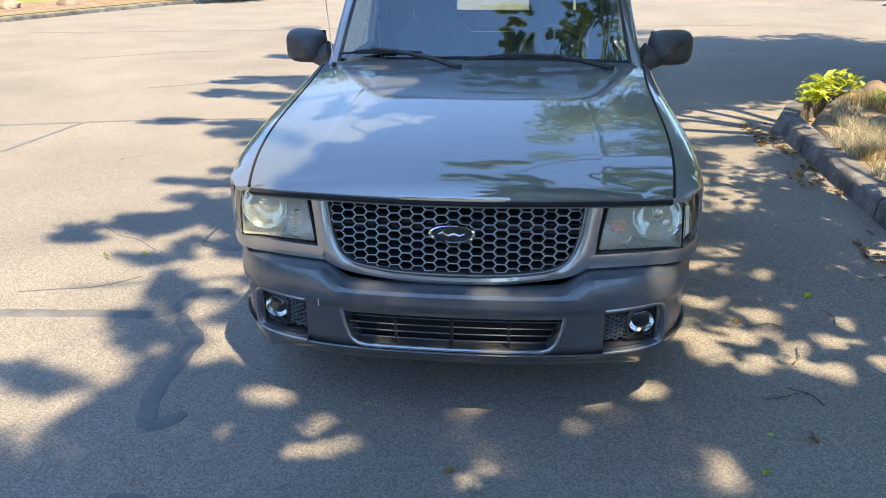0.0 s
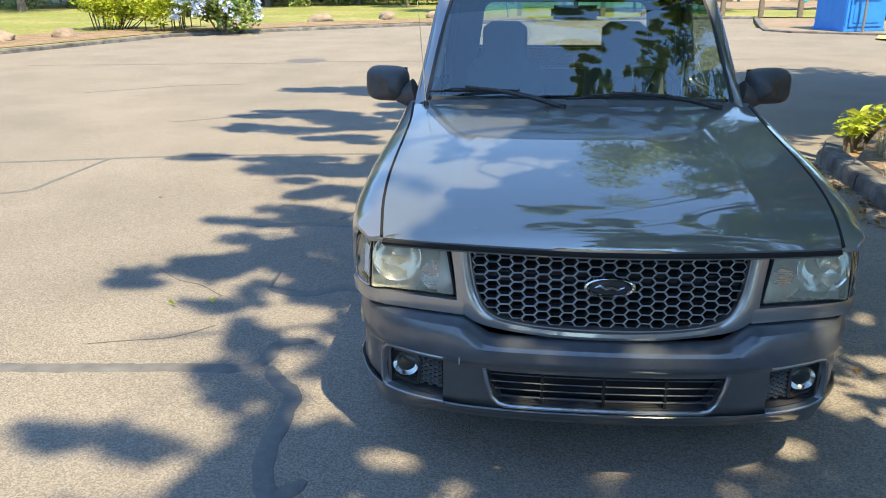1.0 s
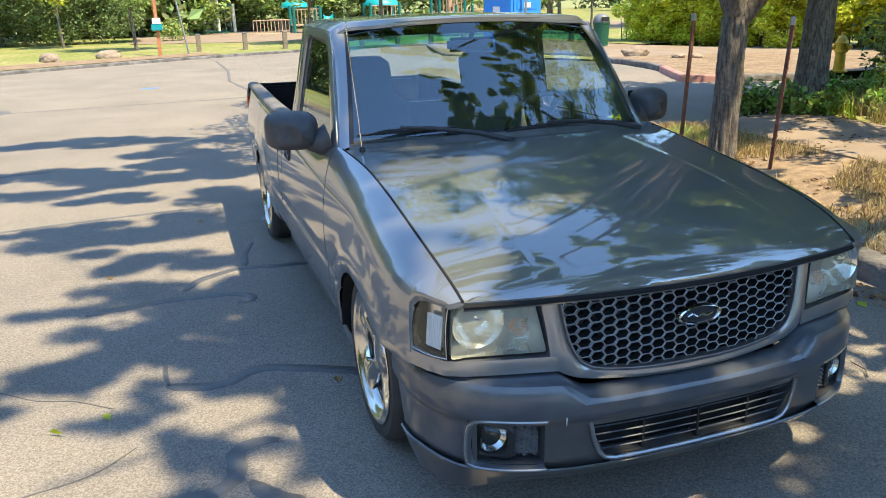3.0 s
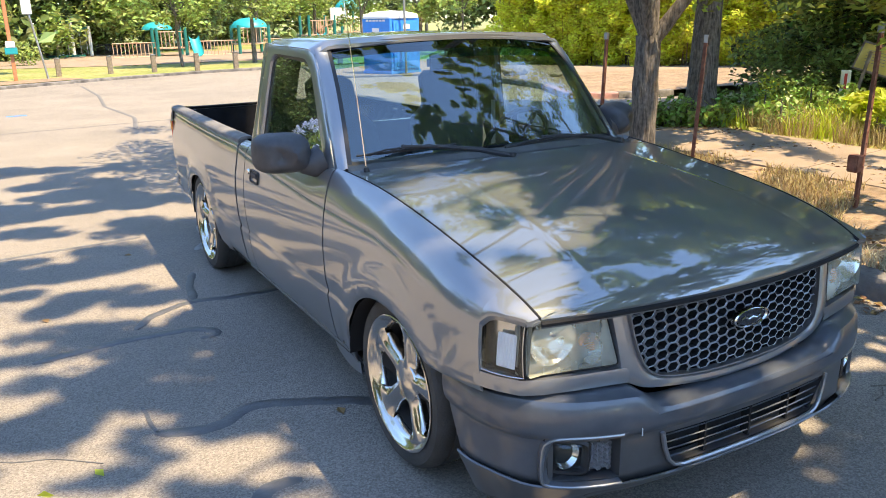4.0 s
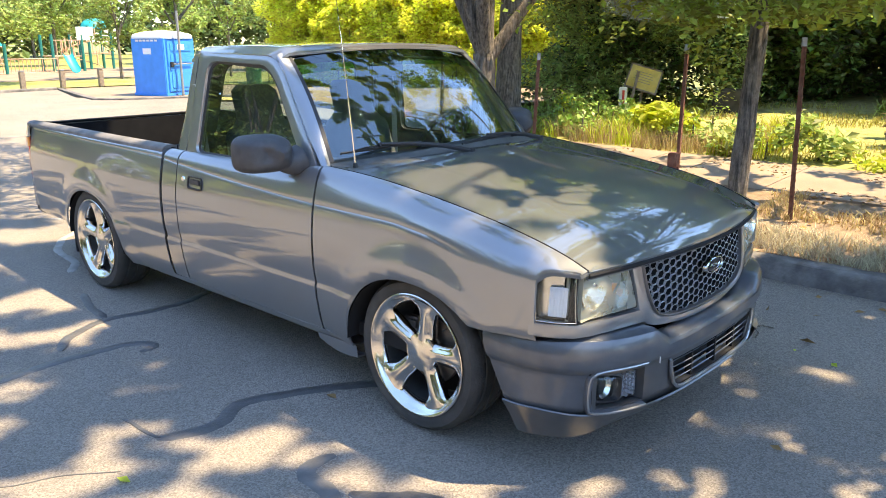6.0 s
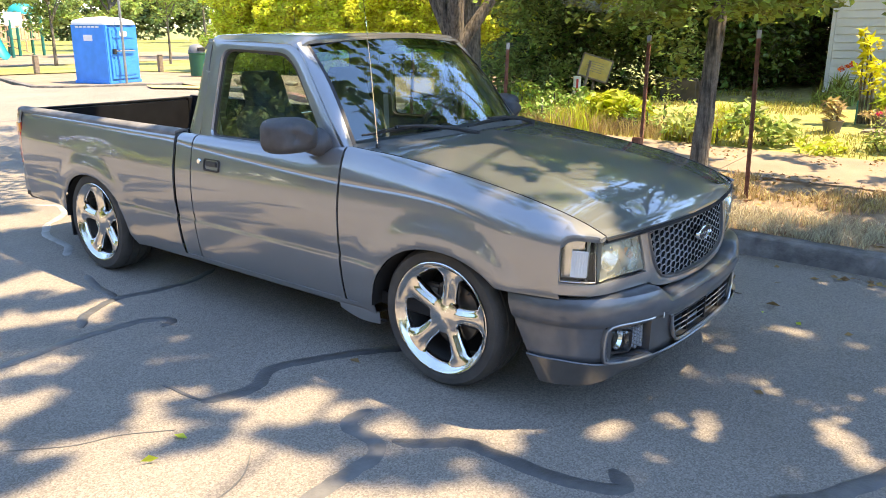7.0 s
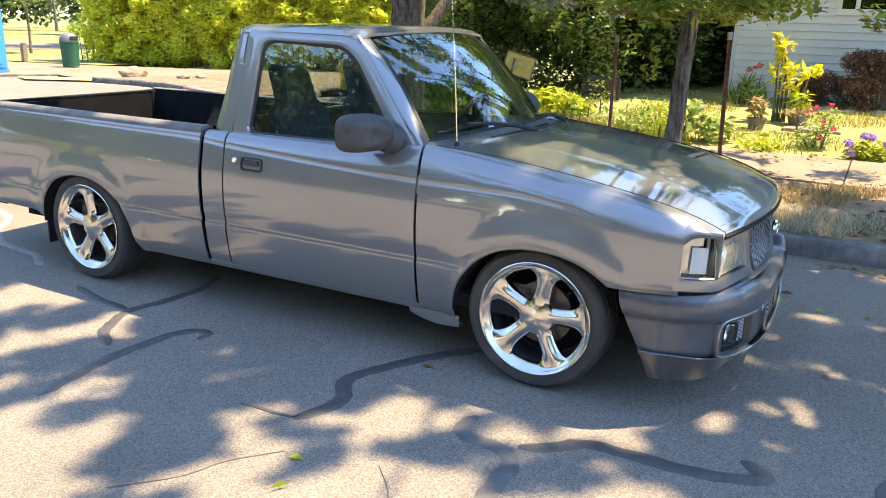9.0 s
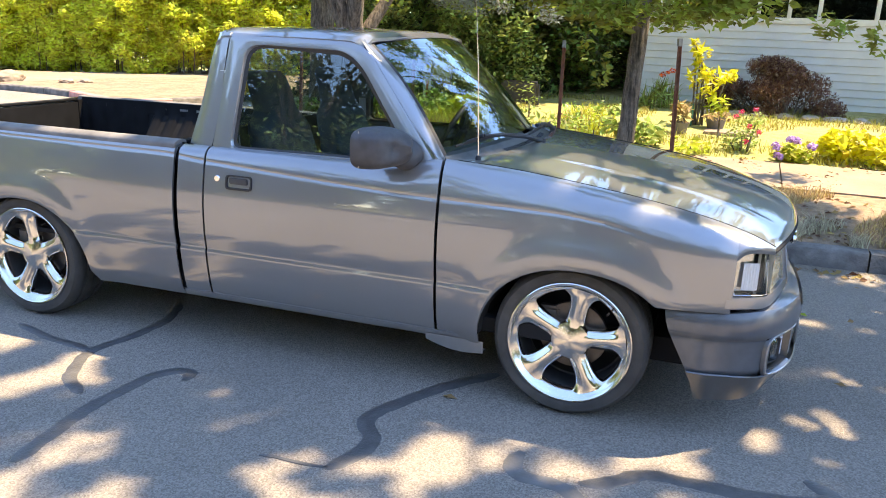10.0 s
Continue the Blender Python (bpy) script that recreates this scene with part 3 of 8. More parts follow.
# tar along the cracks: beside the truck, before it, and further off
CRACKS = [
    ([(-0.55, 0.36), (-0.66, 0.46), (-0.82, 0.57), (-1.02, 0.67), (-1.16, 0.73), (-1.25, 0.72), (-1.31, 0.62), (-1.41, 0.61), (-1.5, 0.65), (-1.59, 0.69)], 0.072, "tar"),
    ([(-1.18, 0.07), (-1.27, 0.1), (-1.34, 0.06), (-1.36, -0.02), (-1.34, -0.12), (-1.39, -0.19), (-1.5, -0.21), (-1.64, -0.2), (-1.84, -0.23), (-2.6, -0.3)], 0.075, "tar_pale"),
    ([(-1.31, -0.17), (-1.27, -0.26), (-1.13, -0.39), (-1.14, -0.54), (-1.14, -0.7), (-1.12, -0.85), (-1.08, -0.98), (-1.02, -1.04), (-0.99, -0.98), (-0.95, -0.92)], 0.072, "tar"),
    ([(-1.22, 1.6), (-1.12, 1.6), (-1.13, 1.68), (-1.21, 1.75), (-1.4, 1.77), (-1.58, 1.78), (-1.76, 1.76), (-2.01, 1.7)], 0.068, "tar"),
    ([(-0.42, 2.26), (-0.48, 2.23), (-0.67, 2.15), (-0.91, 2.16), (-1.15, 2.21), (-1.41, 2.07), (-1.5, 1.9)], 0.06, "tar"),
]
CRACKS += [
    ([(-1.03, 2.77), (-1.11, 2.47), (-1.13, 2.22)], 0.05, "tar"),
    ([(-0.99, -1.38), (-0.84, -1.41), (-0.64, -1.58), (-0.37, -1.7), (0.3, -1.9)], 0.08, "tar"),
    ([(-0.34, 5.14), (-0.16, 4.93), (-0.28, 4.59), (-0.58, 4.29), (-0.74, 3.95), (-0.76, 3.55), (-0.9, 3.3)], 0.06, "tar_light"),
    ([(-1.58, 0.68), (-1.6, 0.79), (-1.59, 0.89), (-1.61, 0.95)], 0.02, "tar"),
    ([(-1.7, 0.2), (-1.79, 0.10), (-1.88, 0.04), (-2.0, 0.02), (-2.2, -0.04)], 0.005, "tar_pale"),
    ([(-2.3, 0.9), (-2.1, 0.72), (-1.98, 0.70), (-1.8, 0.55)], 0.004, "tar_pale"),
]
CRACKS += [
    ([(-4.9, 1.9), (-4.02, 2.38), (-3.95, 3.46), (-3.4, 3.6), (-2.32, 3.78), (-1.2, 3.9)], 0.045, "tar_pale"),
    ([(-6.5, 2.9), (-4.65, 3.27), (-3.95, 3.46)], 0.05, "tar_pale"),
    ([(-4.2, 5.2), (-3.9, 5.35), (-3.2, 5.9), (-2.7, 6.0)], 0.03, "tar_pale"),
    ([(-9, 10.2), (-4.5, 10.9), (-3.9, 11.2), (-1, 11.5), (4, 12.2)], 0.035, "tar_pale"),
    ([(-0.3, 21), (-0.2, 17.5), (-0.35, 14.8), (-0.1, 12.4), (-0.3, 10.8)], 0.07, "tar_pale"),
    ([(-6.3, 7.2), (-5.2, 8.0), (-4.4, 8.2)], 0.03, "tar_pale"),
]
for i, (pts, w, mat) in enumerate(CRACKS):
    single("crack_sealer", ribbon(pts, w, seed=i), M[mat], "dark winding tar seal along a road crack", "road marking", "structure")

# ---- the pickup truck ----
# x = 0 is its centre line, y = 0 the front axle, its nose points to -y
truck = thing("pickup_truck", "dark grey lowered single-cab pickup truck parked on the road", "truck")
AXLE_REAR, WHEEL_Z = 2.8135, 0.322
BELT = [(-0.8, 0.745), (-0.5, 0.77), (-0.3, 0.80), (-0.1, 0.84), (0.1, 0.857), (0.54, 0.862), (1.70, 0.918), (1.95, 0.938), (3.9, 0.945)]
PROFILE = [(0.14, 0.775), (0.24, 0.812), (0.30, 0.846), (0.40, 0.868), (0.488, 0.879), (0.498, 0.8795), (0.508, 0.8745), (0.516, 0.8750), (0.56, 0.883), (0.62, 0.887), (0.70, 0.888), (0.76, 0.884), (0.82, 0.877), (0.87, 0.868), (0.94, 0.851)]
SEAM_Z = [(-0.70, 0.795), (-0.62, 0.832), (-0.5, 0.871), (-0.3, 0.916), (0.0, 0.963), (0.3, 0.998), (0.575, 1.019)]
SEAM_X = [(-0.70, 0.712), (-0.5, 0.734), (-0.3, 0.748), (0.0, 0.762), (0.3, 0.775), (0.575, 0.798)]
NOSE = [(-0.75, 0.135), (-0.70, 0.125), (-0.64, 0.088), (-0.575, 0.062), (-0.45, 0.030), (-0.25, 0.012), (0.0, 0.0)]
TAIL = [(3.2, 0.0), (3.6, 0.006), (3.87, 0.02)]


def arch(y, centre, half, rise):
    q = (y - centre) / half
    return -1 if abs(q) >= 1 else WHEEL_Z - 0.01 + rise * (1 - abs(q) ** 2.2) ** 0.5


def half_width(y, z):
    """Half the body's width on its side below the belt line."""
    w = curve_at(PROFILE, z) - curve_at(NOSE, y) - curve_at(TAIL, y)
    for c, h, r in ((-0.02, 0.40, 0.345), (AXLE_REAR, 0.405, 0.335)):
        q = math.hypot((y - c) / h, (z - WHEEL_Z) / r)
        if z > WHEEL_Z - 0.2:
            w += 0.017 * smooth(1.36, 1.06, q)
    return w


def panel(side, ys, low, top_x, top_z, rows=26, arc=14, groove=True, lift=0.0):
    """A body side panel: from its lower edge up to the belt, then rounded over to its top edge."""
    def column(y):
        z0 = low(y)
        zb = max(min(curve_at(BELT, y), top_z(y) - 0.035), z0 + 0.005)
        pts = []
        marks = sorted(set([0.14, 0.2, 0.26, 0.30, 0.34, 0.40, 0.46, 0.488, 0.498, 0.508, 0.516, 0.53] + steps(0.56, 0.80, 8)))
        for z in [min(q, zb - 0.022) for q in marks] + [zb - 0.02, zb - 0.007]:
            z = clamp(z, z0, zb - 0.004)
            pts.append((half_width(y, z) + lift, z))
        w = half_width(y, zb)
        if groove:
            pts.append((w - 0.0018 * smooth(-0.42, -0.1, y), zb - 0.002))
        pts.append((w - 0.001, zb + 0.004))
        tx, tz = top_x(y), top_z(y)
        x0, za, lean_in, fall = w - 0.001, zb + 0.004, -0.20, 0.22
        z1 = (tz - fall * (x0 - tx) + fall * lean_in * za) / (1 + fall * lean_in)
        x1 = x0 + lean_in * (z1 - za)
        for k in range(1, arc + 1):
            q = k / arc
            pts.append(((1 - q) ** 2 * x0 + 2 * q * (1 - q) * x1 + q * q * tx, (1 - q) ** 2 * za + 2 * q * (1 - q) * z1 + q * q * tz))
        return pts
    cols = [column(y) for y in ys]
    bm = sheet(lambda i, j: (side * cols[i][j][0], ys[i], cols[i][j][1]), range(len(ys)), range(len(cols[0])))
    return fold(bm, (-side * 0.010, 0, -0.016))


def arch_steps(y0, y1, centre, half):
    """Places along the body, close together where the wheel arch is steep."""
    out = [centre + half * math.sin(math.pi / 2 * k / 16) for k in range(-16, 17)] + steps(y0, y1, max(3, int((y1 - y0) / 0.05)))
    return sorted({round(v, 4) for v in out if y0 <= v <= y1})


def front_y(x):
    return -0.812 + 0.215 * x * x


for side in (-1, 1):
    def fender_low(y):
        a = arch(y, -0.02, 0.40, 0.345)
        bottom = 0.235 if y > 0.1 else (0.560 if y > -0.572 else curve_at([(-0.70, 0.789), (-0.63, 0.796), (-0.60, 0.790), (-0.573, 0.762)], y))
        return max(a, bottom)
    fender = part("front_fender", panel(side, arch_steps(-0.571, 0.565, -0.02, 0.40), fender_low, lambda y: curve_at(SEAM_X, y), lambda y: curve_at(SEAM_Z, y)), M["paint"], truck, "dark grey metallic front fender")
    part("fender_nose", panel(side, steps(-0.70, -0.5712, 12), lambda y: curve_at([(-0.70, 0.789), (-0.63, 0.796), (-0.60, 0.790), (-0.571, 0.764)], y), lambda y: curve_at(SEAM_X, y), lambda y: curve_at(SEAM_Z, y)), M["paint"], fender)
    # lip inside the wheel arch
    for where, label_name, half, rise in ((-0.02, "arch_liner", 0.40, 0.345), (AXLE_REAR, "arch_liner", 0.405, 0.335)):
        def liner(a, v):
            y = where + half * 0.995 * math.cos(a)
            z = WHEEL_Z - 0.02 + rise * 0.995 * math.sin(a) ** 0.95 if math.sin(a) > 0 else WHEEL_Z - 0.02
            return (side * lerp(0.872 - (0.105 * smooth(0.1, 0.36, where - y) if where < 1 else 0.0), 0.50, v), y, z)
        part(label_name, sheet(liner, [math.pi * k / 24 for k in range(25)], [0, 0.05, 1]), M["void"], truck, "black inner wheel arch")
    door = part("door", panel(side, steps(0.578, 1.698, 22), lambda y: 0.292, lambda y: 0.800, lambda y: lerp(1.015, 0.978, smooth(0.58, 0.8, y))), M["paint"], truck, "dark grey door with dull patches")
    part("cab_corner", panel(side, steps(1.708, 1.846, 6), lambda y: 0.262, lambda y: 0.800, lambda y: 0.978), M["paint"], truck)
    part("rocker_panel", fold(sheet(lambda y, k: (side * [0.842, 0.838, 0.824, 0.79, 0.70][k], y, [0.285, 0.268, 0.25, 0.236, 0.225][k]), steps(0.42, 1.86, 16), range(5)), (-side * 0.02, 0, 0)), M["paint"], truck)
    bed_low = lambda y: max(arch(y, AXLE_REAR, 0.405, 0.335), 0.262 if y < 2.8 else lerp(0.27, 0.372, smooth(3.1, 3.3, y)))
    part("bed_side", panel(side, arch_steps(1.872, 3.785, AXLE_REAR, 0.405), bed_low, lambda y: 0.792, lambda y: 0.982), M["paint"], truck, "dark grey bed side panel")
    part("bed_rail_cap", fold(sheet(lambda y, k: (side * [0.842, 0.836, 0.815, 0.775, 0.752, 0.745][k], y, [0.974, 0.983, 0.992, 0.994, 0.988, 0.95][k]), steps(1.875, 3.835, 24), range(6)), (0, 0, -0.015)), M["faded_cap"], truck, "sun-faded black plastic bed rail cap")
    # black box that stands for the shade in the pinched gap between cab and bed
    part("gap_filler", box(side * 0.79 - 0.03, side * 0.79 + 0.03, 1.835, 1.885, 0.28, 0.96), M["void"], truck)
    # upper door frame round the side window
    lean = lambda z: 0.803 - 0.205 * (z - 0.975)
    inner = rounded([(0.715, 0.985), (0.985, 1.345), (1.075, 1.402), (1.535, 1.412), (1.60, 0.978)], [0.03, 0.06, 0.05, 0.07, 0.045])
    outer = rounded([(0.60, 0.975), (0.955, 1.405), (1.03, 1.447), (1.612, 1.462), (1.699, 0.972)], [0.02, 0.06, 0.05, 0.02, 0.01])
    def ring(i, k):
        o, n = outer[i], inner[i]
        q = [o, o.lerp(n, 0.12), o.lerp(n, 0.6), o.lerp(n, 0.92), n][k]
        return (side * (lean(q.y) + [-0.004, 0.0, 0.001, 0.0, -0.013][k]), q.x, q.y)
    part("window_frame", fold(sheet(ring, range(len(inner)), range(5), close_u=True), (-side * 0.03, 0, 0)), M["paint"], door, "grey painted window frame")
    seal_in = [p + (sum(inner, Vector((0, 0))) / len(inner) - p).normalized() * 0.016 for p in inner]
    part("window_seal", sheet(lambda i, k: (side * (lean((inner, seal_in)[k][i].y) - 0.012 - 0.003 * k), *(inner, seal_in)[k][i]), range(len(inner)), range(2), close_u=True), M["black_plastic"], door)
    bm = bmesh.new()
    bm.faces.new([bm.verts.new((side * (lean(p.y) - 0.017), *p)) for p in seal_in])
    bmesh.ops.triangulate(bm, faces=bm.faces[:])
    pane = part("side_window", bm, M["side_glass"], door, "tinted side window glass reflecting trees")
    pane.visible_shadow = False
    # sail panel behind the door, up to the roof
    back_y = lambda z: lerp(1.846, 1.690, clamp((z - 0.97) / 0.5, 0, 1) ** 1.15)
    part("sail_panel", fold(sheet(lambda z, v: (side * (lean(z) - 0.002 - 0.040 * smooth(0.25, 1.0, v) ** 2 - 0.6 * max(0.0, v - 1)), lerp(lerp(1.702, 1.6145, clamp((z - 0.97) / 0.49, 0, 1)), back_y(z), min(v, 1)) + 0.004 * max(0.0, v - 1), z), steps(0.974, 1.462, 12), steps(0, 1, 8) + [1.15]), (-side * 0.02, 0, 0)), M["paint"], truck)
    # door mirror
    mirror = part("door_mirror", box(-0.005, 0.005, -0.005, 0.005, -0.005, 0.005), M["grey_plastic"], truck, "faded black plastic door mirror")
    def shell(a, v):
        c, s_ = math.cos(a), math.sin(a)
        e = lambda q: math.copysign(abs(q) ** 0.55, q)
        if v < 13:
            turn_in = math.pi / 2 * (v + 0.6) / 12.6
            grow, yy = math.sin(turn_in) ** 0.62, 0.03 - 0.13 * math.cos(turn_in) ** 0.9
        else:
            grow, yy = [0.985, 0.95, 0.90][v - 13], [0.044, 0.05, 0.044][v - 13]
        return (side * (0.958 + 0.116 * e(c) * grow), 0.80 + yy + 0.03 * e(c), 1.062 + (0.078 if s_ > 0 else 0.084) * e(s_) * grow)
    bm = sheet(shell, [2 * math.pi * k / 48 for k in range(48)], range(16), close_u=True)
    bmesh.ops.holes_fill(bm, edges=[e for e in bm.edges if len(e.link_faces) == 1])
    part("mirror_shell", bm, M["grey_plastic"], mirror)
    bm = tube([(side * 0.91, 0.765, 1.03), (side * 0.885, 0.745, 1.02), (side * 0.845, 0.735, 1.015), (side * 0.80, 0.73, 1.03)], [0.034, 0.042, 0.056, 0.066], 16)
    part("mirror_arm", bm, M["grey_plastic"], mirror)
    part("mirror_glass", box(side * 0.958 - 0.10, side * 0.958 + 0.10, 0.846, 0.848, 0.99, 1.13), M["chrome"], mirror)
    # handle with its cup and lock
    cup = rounded([(1.448, 0.803), (1.584, 0.803), (1.584, 0.868), (1.448, 0.868)], 0.018)
    cup_in = rounded([(1.458, 0.813), (1.574, 0.813), (1.574, 0.860), (1.458, 0.860)], 0.016)
    hx = lambda p: half_width(p.x, p.y)
    handle = part("door_handle", sheet(lambda i, k: (side * (hx(cup[i]) + [0.0, 0.006, 0.007, -0.004][k]), *(cup[i], cup[i], cup[i].lerp(cup_in[i], 0.7), cup_in[i])[k]), range(len(cup)), range(4), close_u=True), M["black_plastic"], door, "black door handle bezel")
    part("pull_flap", box(side * (half_width(1.51, 0.84) + 0.002) - 0.006, side * (half_width(1.51, 0.84) + 0.002) + 0.006, 1.470, 1.564, 0.828, 0.856, 0.004), M["grey_plastic"], handle)
    lock = lathe([(0.0, 0.004), (0.012, 0.004), (0.015, 0.0), (0.015, -0.01)], 20, "x")
    bmesh.ops.transform(lock, matrix=Matrix.Translation((side * (half_width(1.63, 0.846) + 0.001), 1.63, 0.846)) @ Matrix.Diagonal((side, 1, 1, 1)), verts=lock.verts)
    part("door_lock", lock, M["chrome"], door, "small round chrome key lock")
    # mud flap behind the rear wheel and the ragged lower corner before the front door
    part("mud_flap", box(side * 0.74 - 0.10, side * 0.74 + 0.125, 3.225, 3.24, 0.155, 0.42, 0.004), M["black_plastic"], truck, "black rubber mud flap")
    part("lower_corner", fold(sheet(lambda u, k: (side * [0.835, 0.83, 0.78][k], lerp(0.36, 0.62, u), [0.25, 0.205 - 0.02 * math.sin(u * 3) + 0.03 * u, 0.2][k]), steps(0, 1, 8), range(3)), (0, 0, 0.01)), M["paint"], truck)

# ---- hood ----
HOOD_RISE = [(0.0, 0.0), (0.012, 0.022), (0.04, 0.040), (0.10, 0.066), (0.20, 0.097), (0.40, 0.140), (0.65, 0.178), (0.9, 0.206), (1.3, 0.238)]


def hood_point(u, v):
    edge_f, edge_r = front_y(0.735 * u) - 0.006, lerp(0.335, 0.50, abs(u) ** 2.2)
    y = lerp(edge_f, edge_r, v)
    x = u * (curve_at(SEAM_X, y) - 0.010)
    z_edge = curve_at(SEAM_Z, y)
    d = y - edge_f
    z_mid = 0.808 + curve_at(HOOD_RISE, d)
    k = 1 - abs(u) ** 2.4
    z = lerp(z_edge, max(z_mid, z_edge), k)
    rib = lerp(0.49, 0.44, v)
    z += 0.0018 * smooth(0.03, 0.0, abs(abs(x) - rib)) * smooth(0.0, 0.08, v) * smooth(1.0, 0.75, v) + 0.0012 * smooth(rib + 0.03, rib - 0.03, abs(x)) * smooth(1.0, 0.6, v)
    if v < 0.012:
        z -= 0.006
    return (x, y, z)


vs = [0, 0.004, 0.01, 0.02, 0.035, 0.055, 0.08] + steps(0.11, 1.0, 36)
us = sorted(set(steps(-1, 1, 60) + [s * q for s in (-1, 1) for q in (0.56, 0.58, 0.60, 0.62, 0.64, 0.66, 0.68, 0.70)]))
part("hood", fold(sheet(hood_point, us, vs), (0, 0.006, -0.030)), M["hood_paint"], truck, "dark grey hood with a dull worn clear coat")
# black tubes added along the hood's edges, standing for the shade in its gaps
for side in (-1, 1):
    part("hood_seal", tube([(side * (curve_at(SEAM_X, y) - 0.005), y, curve_at(SEAM_Z, y) - 0.003) for y in steps(-0.70, 0.52, 30)], 0.0055, 6), M["void"], truck)
part("hood_seal", tube([Vector(hood_point(u, 0.0)) + Vector((0, 0.002, -0.015)) for u in steps(-1, 1, 30)], 0.009, 6), M["void"], truck)
# cowl with its vent slots
def cowl_point(u, v):
    a = Vector(hood_point(u * 0.985, 1.0)) + Vector((0, 0.008, -0.012))
    b = Vector((u * 0.742, lerp(0.425, 0.595, abs(u) ** 2.2), lerp(1.052, 1.016, u * u)))
    p = a.lerp(b, v)
    p.z -= 0.012 * math.sin(math.pi * v)
    return p
cowl = part("cowl_panel", fold(sheet(cowl_point, steps(-1, 1, 40), steps(0, 1, 6)), (0, 0, -0.02)), M["cowl"], truck, "dark grey plastic cowl panel with fine vent slots")
for k in range(64):
    u = lerp(-0.52, 0.50, k / 63)
    a, b = cowl_point(u, 0.35) + Vector((0, 0, 0.001)), cowl_point(u, 0.62) + Vector((0, 0, 0.001))
    part("vent_slot", tube([a, b], 0.0012, 4), M["dash"], cowl)

# ---- windscreen, roof, pillars ----
def screen_point(u, v):
    low = Vector((u * 0.742, lerp(0.43, 0.60, abs(u) ** 2.2), lerp(1.055, 1.018, u * u)))
    high = Vector((u * 0.640, lerp(0.925, 0.995, abs(u) ** 2.2), lerp(1.482, 1.448, u * u)))
    p = low.lerp(high, v)
    p += Vector((0, -0.018, 0.02)) * math.sin(math.pi * v)
    return p


gl = 0.975
pane = part("windscreen", sheet(lambda u, v: screen_point(u * gl, v), steps(-1, 1, 24), steps(0.02, 0.77, 12)), M["windscreen"], truck, "lightly tinted curved windscreen")
pane.visible_shadow = False
band = part("shade_band", sheet(lambda u, v: screen_point(u * gl, v), steps(-1, 1, 24), steps(0.77, 0.87, 3)), M["tint_band"], pane, "blue-green tinted shade band")
band.visible_shadow = False
band = part("shade_band", sheet(lambda u, v: screen_point(u * gl, v), steps(-1, 1, 24), steps(0.87, 0.965, 3)), M["dark_band"], pane, "dark upper edge of the shade band")
band.visible_shadow = False
for a, b, c, d in ((-1, -gl, 0.0, 1.0), (gl, 1, 0.0, 1.0)):
    part("screen_border", sheet(lambda u, v: screen_point(u, v) + Vector((0, -0.002, 0.002)), steps(a, b, 3), steps(c, d, 14)), M["black_plastic"], truck)
part("screen_border", sheet(lambda u, v: screen_point(u, v) + Vector((0, -0.002, 0.002)), steps(-gl, gl, 24), steps(0.965, 1.02, 2)), M["black_plastic"], truck)
for side in (-1, 1):
    def pillar(v, k):
        a = screen_point(side, v)
        b = Vector((side * (0.803 - 0.205 * (a.z - 0.975) - 0.004), lerp(0.592, 0.985, v) + 0.012 * math.sin(math.pi * v), lerp(0.990, 1.432, v)))
        q = [a + Vector((0, -0.004, 0.0)), a.lerp(b, 0.15) + Vector((side * 0.004, -0.003, 0.002)), a.lerp(b, 0.5) + Vector((side * 0.009, -0.004, 0.003)), a.lerp(b, 0.85) + Vector((side * 0.006, -0.002, 0.001)), b][k]
        return q
    part("windscreen_pillar", sheet(pillar, steps(-0.02, 1.03, 16), range(5)), M["paint"], truck)


def roof_point(u, v):
    yf, yb = lerp(0.915, 0.985, abs(u) ** 2.2), lerp(1.722, 1.687, abs(u) ** 2)
    y = lerp(yf, yb, v)
    e = smooth(0.86, 1.0, abs(u))
    x = u * 0.706
    z = 1.497 + 0.008 * math.sin(math.pi * v) - 0.020 * u * u - 0.032 * e * e
    z -= 0.020 * smooth(0.10, 0.0, v) ** 1.5 + 0.028 * smooth(0.93, 1.0, v) ** 1.5
    return (x, y, z)


part("roof", fold(sheet(roof_point, steps(-1, 1, 44), sorted(set(steps(0, 0.14, 6) + steps(0.2, 0.85, 8) + steps(0.9, 1.0, 5)))), (0, 0, -0.015)), M["paint"], truck, "grey roof with sunlit patches")
# the rear wall of the cab, with its window
w_in = rounded([(-0.56, 1.02), (0.56, 1.02), (0.50, 1.385), (-0.50, 1.385)], 0.06)
w_out = rounded([(-0.765, 0.60), (0.765, 0.60), (0.652, 1.472), (-0.652, 1.472)], 0.05)
rear_y = lambda z: lerp(1.842, 1.696, clamp((z - 0.97) / 0.5, 0, 1) ** 1.15)
part("cab_back", fold(sheet(lambda i, k: ((w_out, w_in)[k][i].x, rear_y((w_out, w_in)[k][i].y), (w_out, w_in)[k][i].y), range(len(w_in)), range(2), close_u=True), (0, -0.02, 0)), M["paint"], truck)
bm = bmesh.new()
bm.faces.new([bm.verts.new((p.x, rear_y(p.y) - 0.006, p.y)) for p in w_in])
bmesh.ops.triangulate(bm, faces=bm.faces[:])
rear_pane = part("rear_window", bm, M["rear_glass"], truck, "clear rear window of the cab")
rear_pane.visible_shadow = False
part("cab_lining", fold(sheet(lambda i, k: ((w_out, w_in)[k][i].x * 0.97, rear_y((w_out, w_in)[k][i].y) - 0.024, (w_out, w_in)[k][i].y), range(len(w_in)), range(2), close_u=True), (0, -0.004, 0)), M["trim_grey"], truck)
